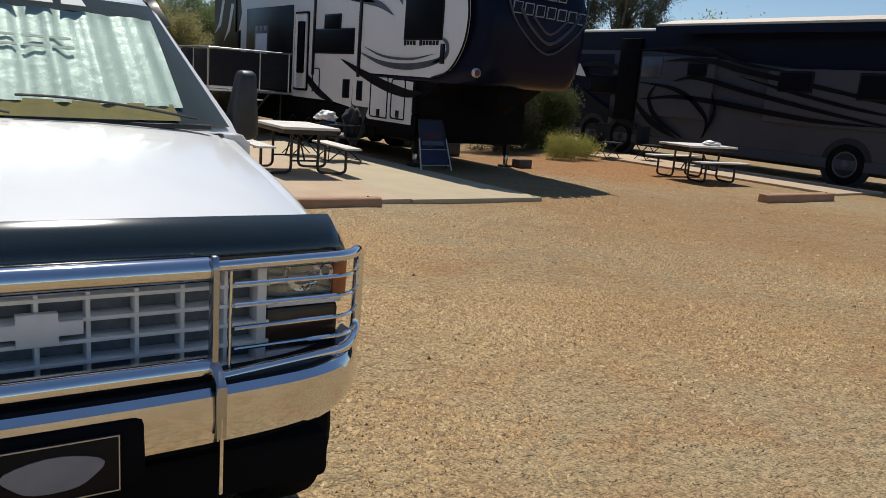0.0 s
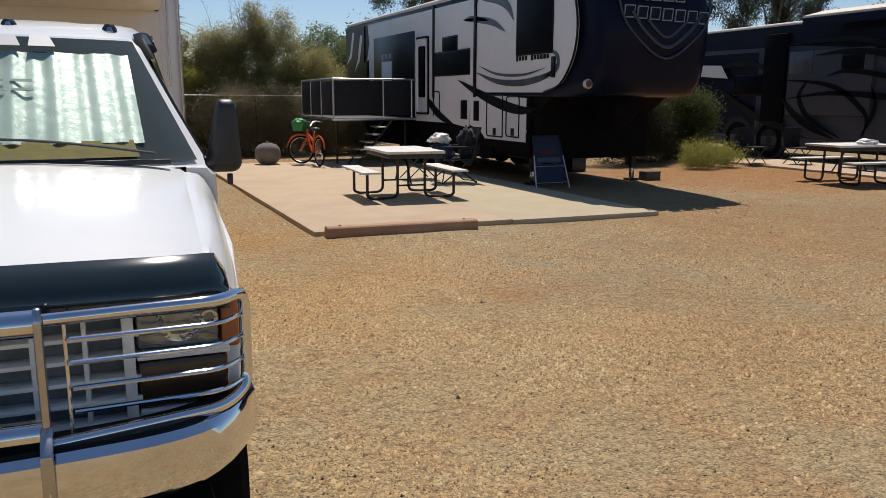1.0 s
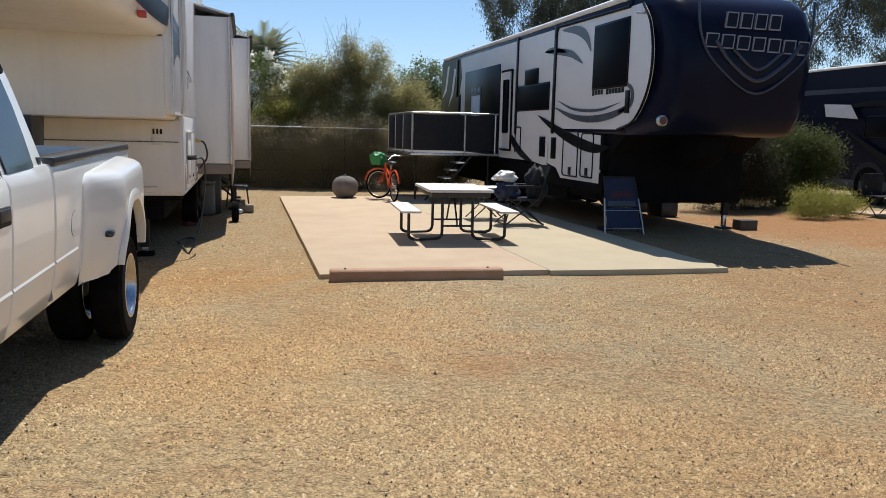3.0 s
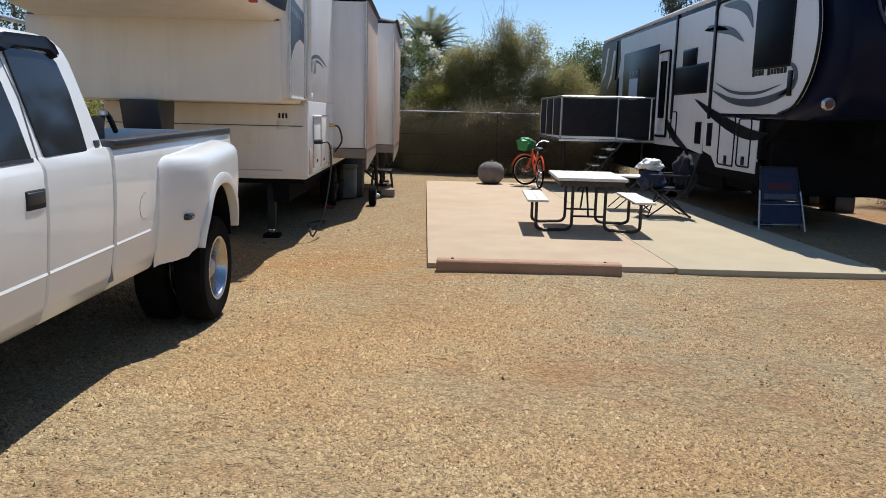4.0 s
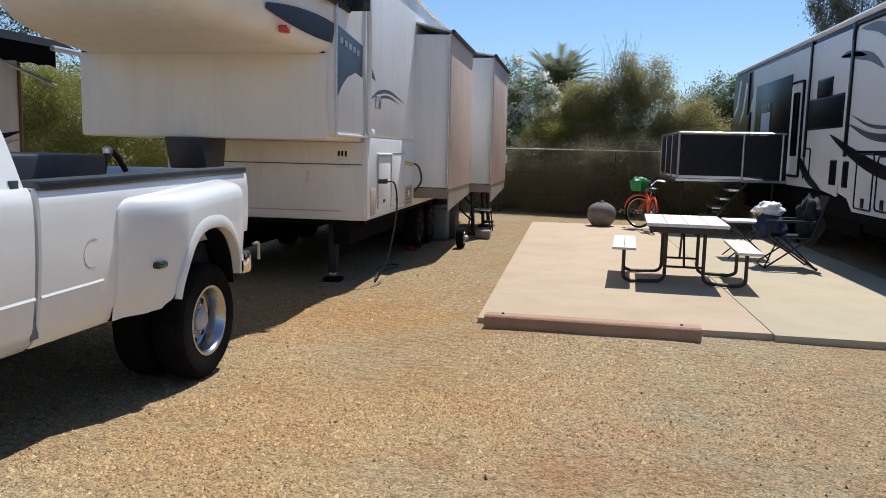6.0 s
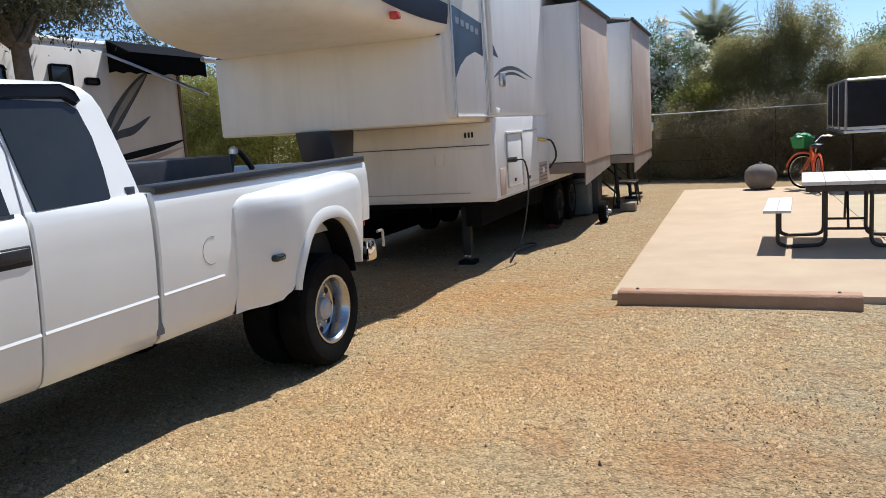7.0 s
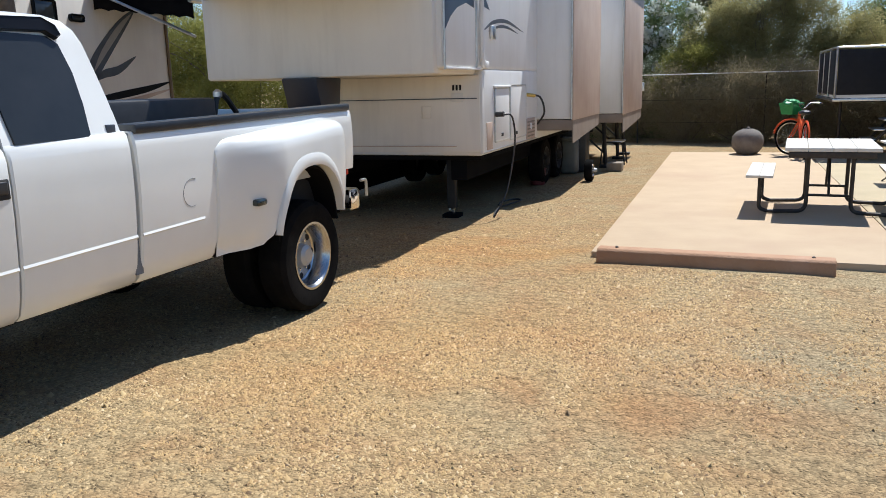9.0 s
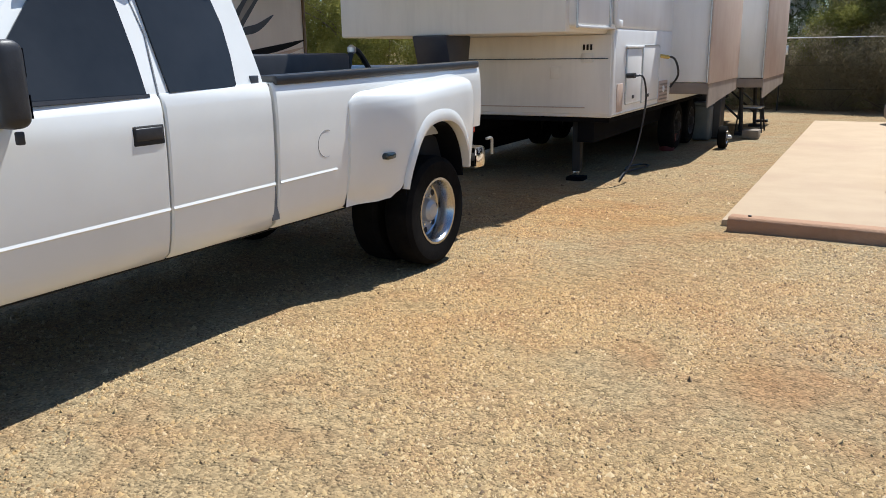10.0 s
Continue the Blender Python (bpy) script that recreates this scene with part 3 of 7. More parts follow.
def shrub(name, x, y, boxes, material, seed, n_clump, n_leaf, length, width, spread, label, category="shrub", droop=0.0, limbs=6, r=0.035, upright=0.0, extra=None, twigs=0, trunk=None, twig_x=None):
    rng = np.random.default_rng(seed)
    t = thing(name, x, y, 0, label, category)
    c = clumps(rng, boxes, n_clump)
    tips = c[rng.integers(0, len(c), limbs)]
    if trunk:
        part("trunk", tube(curve_points([(x, y, -0.1), (x + 0.04, y, trunk[1] * 0.4), (x - 0.05, y + 0.03, trunk[1])], 9), trunk[0], n=12, taper=trunk[0] * 0.7), BARK, t)
    stems(t, rng, (x, y, trunk[1] - 0.5 if trunk else -0.05), [tuple(p) for p in tips], r)
    if twigs:
        high = c if twig_x is None else c[(c[:, 0] > twig_x[0]) & (c[:, 0] < twig_x[1])]
        high = high[np.argsort(high[:, 2])[-twigs * 3:]]
        for k in range(twigs):
            a = Vector(tuple(high[rng.integers(0, len(high))])) + Vector((0, 0, -0.5))
            b = a + Vector((rng.normal(0, 0.20), rng.normal(0, 0.15), rng.uniform(0.7, 1.7)))
            line = [Vector(p) for p in curve_points([a, a.lerp(b, 0.5) + Vector((rng.normal(0, 0.08), 0, 0)), b], 8)]
            bm = tube(line, 0.008, n=4, taper=0.0025)
            for j in range(2, len(line) - 1):
                tip = line[j] + Vector((rng.normal(0, 0.13), rng.normal(0, 0.08), rng.uniform(0.12, 0.34)))
                tube([line[j], line[j].lerp(tip, 0.5) + Vector((0, 0, -0.02)), tip], 0.004, bm, n=4, taper=0.0015)
            part("twig", bm, BARK, t)
    leaves("crown", material, t, rng, c, spread, n_leaf, length, width, droop, upright=upright)
    if extra:
        top = c[rng.random(len(c)) < extra[1]] + np.array([0.0, -0.28, 0.12])
        top = top[top[:, 2] > 1.6]
        leaves("blossom", extra[0], t, rng, top, spread * 0.55, extra[2], 0.11, 0.10, label="white blossom clusters")
    return t


def mass(seed, outline, y0, y1, small, large, step=0.34):
    """Many uneven lobes that together fill an outline of (x, top height)."""
    rng = np.random.default_rng(seed)
    xs, tops = [p[0] for p in outline], [p[1] for p in outline]
    out = []
    for x in np.arange(xs[0], xs[-1], step):
        x = x + rng.uniform(-0.15, 0.15)
        top = float(np.interp(x, xs, tops)) * rng.uniform(0.90, 1.03)
        z = 0.3
        while z < top - 0.2:
            r = rng.uniform(small, large)
            out.append((x + rng.uniform(-0.1, 0.1), rng.uniform(y0, y1), min(z, top - r * 0.8), r * rng.uniform(0.8, 1.2), r * 0.7, r * rng.uniform(0.8, 1.2)))
            z += r * rng.uniform(0.9, 1.4)
    return out


# flowering oleander
shrub("oleander_bush", 1.3, 24.6, mass(61, [(-1.6, 2.8), (-0.3, 3.5), (0.9, 4.15), (1.7, 4.35), (2.3, 4.0), (2.75, 3.1)], 24.3, 24.9, 0.32, 0.6), OLEANDER, 11, 620, 90000, 0.10, 0.022, 0.13,
      "dark green oleander bush covered with white blossoms", "bush", limbs=9, extra=(FLOWER, 0.20, 4200))
shrub("oleander_bush", -3.0, 25.0, [(-3.0, 25.0, 1.7, 2.2, 1.2, 1.9), (-6.0, 25.3, 1.5, 2.4, 1.2, 1.7)], OLEANDER, 12, 320, 30000, 0.14, 0.03, 0.22,
      "dark green oleander bush behind the rail", "bush", limbs=8)
shrub("palo_verde_bush", 2.3, 23.5, [(2.35, 23.45, 2.0, 0.55, 0.35, 0.40), (2.0, 23.5, 1.45, 0.6, 0.35, 0.5), (2.75, 23.5, 2.25, 0.4, 0.3, 0.28)], LIME_LEAF, 28, 110, 16000, 0.06, 0.018, 0.11,
      "yellow-green palo verde bush beside the oleander", "bush", limbs=8, r=0.02)
# feathery desert shrubs
shrub("mesquite_tree", 4.2, 24.0, mass(62, [(2.5, 2.6), (2.85, 3.5), (3.2, 3.85), (3.75, 3.8), (4.2, 3.95), (4.7, 4.25), (5.1, 4.4), (5.6, 4.0), (5.95, 3.4), (6.2, 2.2)], 23.7, 24.3, 0.26, 0.52), MESQUITE, 13, 1500, 165000, 0.075, 0.018, 0.12,
      "feathery olive-brown mesquite tree with bare twigs above the rail", "tree", limbs=26, r=0.028, upright=0.35, twigs=40, twig_x=(3.3, 4.7))
shrub("mesquite_bush", 6.5, 24.2, mass(63, [(5.3, 2.5), (5.8, 3.0), (6.3, 3.05), (7.2, 2.8), (8.0, 2.3)], 23.9, 24.5, 0.26, 0.48), MESQUITE, 14, 420, 60000, 0.075, 0.018, 0.13,
      "feathery olive-brown mesquite bush beside the ramp deck", "bush", limbs=12, r=0.025, upright=0.35, twigs=5)
shrub("olive_tree", 8.0, 29.5, [(7.45, 29.4, 3.1, 0.9, 0.7, 1.05), (8.5, 29.8, 3.0, 1.0, 0.8, 1.15), (7.0, 29.5, 2.0, 0.9, 0.8, 1.1), (10.4, 31, 2.8, 1.9, 1.2, 1.3)], OLEANDER, 16, 480, 80000, 0.10, 0.03, 0.15,
      "dull green leafy tree standing behind the hedge", "tree", limbs=9, r=0.05)
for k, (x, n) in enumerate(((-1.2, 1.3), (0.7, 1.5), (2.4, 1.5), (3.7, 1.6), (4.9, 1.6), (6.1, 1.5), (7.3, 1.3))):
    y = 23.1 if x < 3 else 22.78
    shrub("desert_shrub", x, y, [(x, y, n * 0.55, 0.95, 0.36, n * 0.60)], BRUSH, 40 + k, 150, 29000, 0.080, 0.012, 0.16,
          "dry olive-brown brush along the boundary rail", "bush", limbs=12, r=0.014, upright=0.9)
# yellow-green tree beyond the truck
shrub("palo_verde_tree", -8.8, 21.0, [(-8.7, 20.6, 1.6, 1.6, 0.7, 1.7), (-10.9, 21.2, 2.0, 1.9, 0.8, 1.9), (-6.8, 21.0, 1.2, 1.6, 0.6, 1.3)], LIME_LEAF, 17, 420, 105000, 0.08, 0.023, 0.20,
      "yellow-green palo verde tree beyond the pickup", "tree", limbs=14, r=0.04)
# shrubs between the trailers
shrub("sage_bush", 13.4, 14.9, [(13.0, 14.9, 0.28, 0.55, 0.4, 0.34), (13.9, 15.0, 0.25, 0.5, 0.4, 0.3)], LIME_LEAF, 18, 130, 11000, 0.06, 0.012, 0.09,
      "small yellow-green sage bush in the gravel", "bush", limbs=8, r=0.01, upright=0.8)
shrub("dark_bush", 12.3, 16.6, [(11.9, 16.5, 0.75, 1.1, 0.5, 0.80), (12.9, 16.8, 0.9, 0.9, 0.5, 0.95), (12.3, 16.6, 1.4, 0.7, 0.4, 0.5)], DARK_LEAF, 29, 260, 40000, 0.07, 0.014, 0.14,
      "dark brown bush beside the parked toy hauler", "bush", limbs=12, r=0.016, upright=0.5)
shrub("creosote_bush", 14.3, 17.4, [(14.5, 17.4, 1.40, 0.9, 0.6, 0.5), (15.1, 17.6, 1.2, 0.8, 0.6, 0.5), (13.5, 17.3, 0.75, 0.9, 0.5, 0.7), (14.6, 17.5, 0.6, 1.0, 0.5, 0.6)], CREOSOTE, 19, 420, 56000, 0.075, 0.022, 0.15,
      "olive-green creosote bush between two parked trailers", "bush", limbs=10, r=0.022, upright=0.4)


def eucalyptus(x, y, h, seed, label, drops=26, wide=4.0):
    rng = np.random.default_rng(seed)
    t = thing("eucalyptus_tree", x, y, 0, label, "tree", "tall trees behind the lots")
    part("trunk", tube(curve_points([(x, y, -0.1), (x + 0.3, y, h * 0.35), (x - 0.2, y + 0.2, h * 0.8)], 9), 0.26, n=10, taper=0.08), BARK, t)
    cents = []
    for k in range(drops):
        a, rad = rng.uniform(0, 6.28), wide * rng.random() ** 0.6
        top = Vector((x + rad * math.cos(a), y + rad * math.sin(a), h * rng.uniform(0.55, 1.0)))
        root = Vector((x, y, h * rng.uniform(0.3, 0.7)))
        if k % 2 == 0:
            part("limb", tube(curve_points([root, root.lerp(top, 0.6) + Vector((0, 0, 0.8)), top], 7), 0.08, n=5, taper=0.02), BARK, t)
        for j in range(7):
            cents.append(top + Vector((rng.normal(0, 0.36), rng.normal(0, 0.36), 0.3 - 0.40 * j + rng.normal(0, 0.2))))
    leaves("crown", GREY_LEAF, t, rng, [tuple(c) for c in cents], (0.22, 0.22, 0.32), 70000, 0.17, 0.042, droop=1.6)
    return t


eucalyptus(18.5, 44.0, 13.5, 21, "tall grey-green eucalyptus tree with hanging foliage", 34, 4.2)
eucalyptus(31.0, 40.0, 12.5, 22, "tall grey-green eucalyptus tree behind the motorhome", 30, 5.0)
eucalyptus(39.0, 38.0, 11.5, 23, "tall drooping eucalyptus tree behind the motorhome", 26, 4.4)
shrub("distant_tree", 50.0, 36.0, [(47, 36, 4.5, 4.5, 3, 3.0), (55, 36, 4.2, 5, 3, 2.8), (62, 34, 4.0, 5, 3, 2.6)], LIME_LEAF, 24, 260, 22000, 0.3, 0.1, 0.5,
      "pale yellow-green tree far behind the motorhome", "tree", limbs=8, r=0.12)
shrub("distant_tree", 26.0, 46.0, [(25, 46, 3.0, 5, 2, 2.8), (33, 46, 3.0, 5, 2, 3.0), (17, 47, 3.2, 4, 2, 2.8)], GREY_LEAF, 25, 260, 24000, 0.3, 0.08, 0.5,
      "grey-green trees far behind the trailers", "tree", limbs=8, r=0.1)
shrub("shade_tree", -5.75, 10.55, [(-6.3, 10.2, 4.5, 1.5, 1.5, 0.8), (-7.6, 9.2, 4.4, 1.6, 1.5, 0.9), (-5.9, 11.6, 4.5, 1.1, 1.1, 0.7), (-6.4, 8.8, 3.6, 0.9, 0.9, 0.6), (-5.6, 10.1, 3.75, 1.0, 0.9, 0.42), (-5.5, 11.4, 3.9, 0.8, 0.7, 0.35)], SHADE_LEAF, 26, 420, 90000, 0.085, 0.026, 0.19,
      "dark-leaved shade tree with a stout trunk beside the beige motorhome", "tree", limbs=14, r=0.05, droop=0.8, trunk=(0.15, 3.6))
shrub("distant_tree", -14.0, 34.0, [(-14, 34, 4.0, 5, 3, 3.6), (-22, 32, 4.0, 5, 3, 3.6), (-8, 36, 3.5, 4, 2, 3.0)], GREY_LEAF, 27, 300, 26000, 0.26, 0.07, 0.45,
      "grey-green trees far behind the beige motorhome", "tree", limbs=8, r=0.12)


def palm(x, y, z, seed):
    rng = np.random.default_rng(seed)
    t = thing("palm_tree", x, y, 0, "short fan palm rising behind the oleander", "palm")
    part("trunk", tube([(x, y, -0.1), (x + 0.1, y, z * 0.5), (x, y, z)], 0.24, n=10, taper=0.2), BARK, t)
    for k in range(110):
        a = k * 2.399963
        up = 1.15 - 1.35 * (k / 110)
        d = Vector((math.cos(a) * math.cos(up), math.sin(a) * math.cos(up), math.sin(up)))
        ln = rng.uniform(2.1, 2.85)
        ribs = [Vector((x, y, z)) + d * ln * s + Vector((0, 0, -0.5 * s * s * ln * math.cos(up))) for s in np.linspace(0.05, 1, 8)]
        bm = tube(ribs, 0.014, n=4, taper=0.004)
        side = d.cross(Vector((0, 0, 1))).normalized()
        for i in range(1, 8):
            p, q = ribs[i], ribs[i] - ribs[i - 1]
            for s in (-1, 1):
                for f in (0.0, 0.33, 0.66):
                    b = p - q * f
                    tip = b + side * s * 0.52 * (1 - 0.6 * i / 8) + q * 1.5 + Vector((0, 0, -0.05))
                    w = q.normalized() * 0.045
                    vs = [bm.verts.new(c) for c in (b - w, b + w, tip)]
                    bm.faces.new(vs)
        part("frond", bm, PALM_LEAF, t)


palm(2.35, 40.5, 4.65, 31)


def fence_rail():
    t = thing("rail_fence", 1.5, 22.6, 0, "low boundary fence with a thin white top rail before the hedge", "fence")
    part("top_rail", tube([(-14, 22.75, 1.66), (-2, 22.65, 1.67), (3, 22.6, 1.665), (7.2, 22.6, 1.66)], 0.012, n=8), ROPE, t, "thin white rail")
    for x in np.arange(-13.5, 7.3, 2.95):
        part("post", tube([(x, 22.68, -0.2), (x, 22.68, 1.66)], 0.018, n=8), STEEL_DARK, t)
    for z in (0.5, 1.05):
        part("wire", tube([(-14, 22.75, z), (7.2, 22.62, z)], 0.004, n=5), STEEL_DARK, t)


fence_rail()


# ---- white dual-wheel pickup ----
TX = -0.49


def mirrored(side, x):
    return TX + side * x


def wheel(parent, side, x, y, z, r, width, name="wheel", dish=0.06, face=1, rim_mat=None):
    """A tyre with tread and a dished bright rim; face is the way the outer side looks."""
    h = width / 2
    o = face * h
    deep = o * (1 - dish * 14) if dish > 0.03 else o * 0.55
    d0, d1 = deep - face * 0.05, deep - face * 0.008
    holder = part(name, disc(x, y, z, [(r * 0.16, d0), (r * 0.55, d0), (r * 0.55, d1), (r * 0.16, d1)]), UNDER, parent)
    prof = [(r * 0.56, -h * 0.8), (r * 0.64, -h), (r * 0.9, -h), (r * 0.985, -h * 0.78), (r, -h * 0.5), (r, h * 0.5), (r * 0.985, h * 0.78), (r * 0.9, h), (r * 0.64, h), (r * 0.56, h * 0.8)]
    part("tyre", disc(x, y, z, prof, n=36, caps=False), RUBBER, holder)
    barrel = [(r * 0.62, o * 0.84), (r * 0.61, o * 1.0), (r * 0.57, o * 1.0), (r * 0.535, o * 0.86), (r * 0.50, deep + face * 0.012), (r * 0.47, deep)]
    part("rim", disc(x, y, z, barrel, n=36, caps=False), rim_mat or DULL_CHROME, holder, "" if rim_mat else "bright polished rim")
    part("wheel_disc", disc(x, y, z, [(r * 0.49, deep - face * 0.004), (r * 0.40, deep + face * 0.012), (r * 0.30, deep + face * 0.02), (r * 0.22, deep + face * 0.018), (r * 0.19, deep + face * 0.07), (r * 0.13, deep + face * 0.09), (r * 0.02, deep + face * 0.094)]), rim_mat or WHEEL_GREY, holder)
    for k in range(8):
        a = math.pi * k / 4
        # dark discs painted for the shade inside the holes
        part("hand_hole", disc(x, y + r * 0.385 * math.cos(a), z + r * 0.385 * math.sin(a), [(0.024, deep + face * 0.004), (0.024, deep + face * 0.0185), (0.006, deep + face * 0.0185)], n=10), DARK_VOID, holder)
        a += math.pi / 8
        part("lug_nut", disc(x, y + r * 0.265 * math.cos(a), z + r * 0.265 * math.sin(a), [(0.013, deep), (0.013, deep + face * 0.04), (0.005, deep + face * 0.043)], n=6), rim_mat or CHROME, holder)
    return holder


SIDE = ((0.975, 1.272), (0.9785, 1.16), (0.976, 1.02), (0.967, 0.87), (0.957, 0.76), (0.943, 0.66), (0.918, 0.575), (0.885, 0.545), (0.84, 0.54))


def side_x(z):
    """Half the truck's width at a height: the sides swell at the middle and tuck under."""
    return float(np.interp(z, [p[1] for p in SIDE[::-1]], [p[0] for p in SIDE[::-1]]))


def side_shell(ends, s):
    """A door or quarter panel: barrelled sides that roll under at the sill; ends are (y, top z)."""
    rings = []
    for (y, top), inset in ((ends[0], 0.008), (ends[0], 0.0), (ends[1], 0.0), (ends[1], 0.008)):
        step = 0.010 if inset == 0 else 0.0
        yy = y + (step if (y, top) == ends[0] else -step)
        prof = [(0.86, top), (0.945 - inset, top - 0.002), (0.963 - inset, top - 0.025)] + [(x - inset, z) for x, z in SIDE]
        rings.append([(mirrored(s, x), yy, z) for x, z in prof])
    return loft(rings)


def arch_point(wy, wz, a, grow=0.0):
    """A point (y, z) on the squarish arch of the dual-wheel fender."""
    c, q = math.cos(a), math.sin(a)
    return wy + 0.055 + math.copysign(abs(c) ** 0.8, c) * (0.408 + grow), wz + 0.03 + abs(q) ** 0.8 * (0.602 + grow)


def fender_flare(y):
    """How far the dual-wheel fender stands out from the middle of the truck."""
    k = min(1.0, max(0.0, (y - 6.19) / 0.52))
    e = min(1.0, max(0.0, (y - 7.40) / 0.24))
    return 0.985 + 0.170 * (k * 0.42 + 0.58 * k * k * (3 - 2 * k)) - 0.045 * e * e


def dual_fender(s, wy, wz):
    """A fender skin that swells out of the bed side, with a sloping shoulder, a tucked sill and a wheel arch."""
    ys = [6.205, 6.212, 6.24, 6.28, 6.33, 6.38, 6.43, 6.47, 6.50, 6.53, 6.56, 6.585, 6.605] + [arch_point(wy, wz, math.pi - a)[0] for a in np.linspace(0.06, math.pi - 0.06, 30)] + [7.452, 7.47, 7.49, 7.51, 7.53, 7.55, 7.57, 7.585, 7.592]
    rings = []
    for y in ys:
        w = fender_flare(y) - (0.012 if y < 6.208 else 0)
        c = max(0.0, (y - 7.475) / 0.117)
        zt = 1.226 + 0.066 * min(1, max(0.0, (y - 6.40) / 1.0)) - 0.10 * c ** 2.6 - 0.06 * max(0.0, (6.36 - y) / 0.155) ** 2
        w -= 0.05 * c ** 3
        u = abs(y - wy - 0.055) / 0.408
        arch = wz + 0.03 + 0.602 * (1 - u ** 2.5) ** 0.4 if u < 1 else 0
        sill = 0.556 + 0.12 * max(0.0, min(1, (y - 6.46) / 0.16)) ** 2.2 if y < wy else 0.665
        zb = max(arch, sill)

        def out(f):
            return 0.972 + (w - 0.972) * f
        prof = [(0.93, zt + 0.052), (0.972, zt + 0.048), (out(0.30), zt + 0.040), (out(0.62), zt + 0.026), (out(0.84), zt + 0.004), (out(0.95), zt - 0.030), (w, zt - 0.085), (w + 0.002, 1.04), (w - 0.004, 0.92), (w - 0.014, 0.80), (w - 0.028, 0.70), (w - 0.050, 0.625), (w - 0.085, 0.572), (w - 0.12, 0.552)]
        ring, last = [], prof[0][0]
        for x, z in prof:
            if z >= zb:
                last = x
            ring.append((mirrored(s, last if z < zb else x), y, max(z, zb)))
        ring += [(mirrored(s, min(last, w - 0.02)), y, zb), (mirrored(s, 0.93), y, zb)]
        rings.append(ring)
    return loft(rings)


def bed_drop(y):
    """The bed's top edge rises towards the tail."""
    return -0.034 * max(0.0, min(1.0, (7.93 - y) / 2.34))


def bed_skin(s):
    """The bed's whole side: full height before the wheel, and its upper half above and behind the fender."""
    prof = [(0.86, 1.392), (0.945, 1.390), (0.965, 1.362), *SIDE]
    rings = []
    for y, cut, dx in ((5.572, 0.0, 0.010), (5.582, 0.0, 0.0), (6.56, 0.0, 0.0), (6.565, 0.92, 0.0), (7.86, 0.92, 0.0), (7.94, 0.92, 0.004), (7.98, 0.92, 0.016), (8.005, 0.92, 0.05)):
        rings.append([(mirrored(s, x - dx), y, max(z + (bed_drop(y) if z > 1.3 else 0), cut)) for x, z in prof])
    return loft(rings)


def body_line(s, y0, y1):
    """The fine pressed line low on the truck's side."""
    def z(y):
        return 0.780 + 0.0175 * (y - 3.97)
    return loft([[(mirrored(s, side_x(z(y) + dz) + dx), y, z(y) + dz) for dx, dz in ((-0.006, 0.012), (0.0005, 0.012), (0.0065, 0.0), (0.001, -0.007), (-0.006, -0.007))] for y in (y0, y1)])


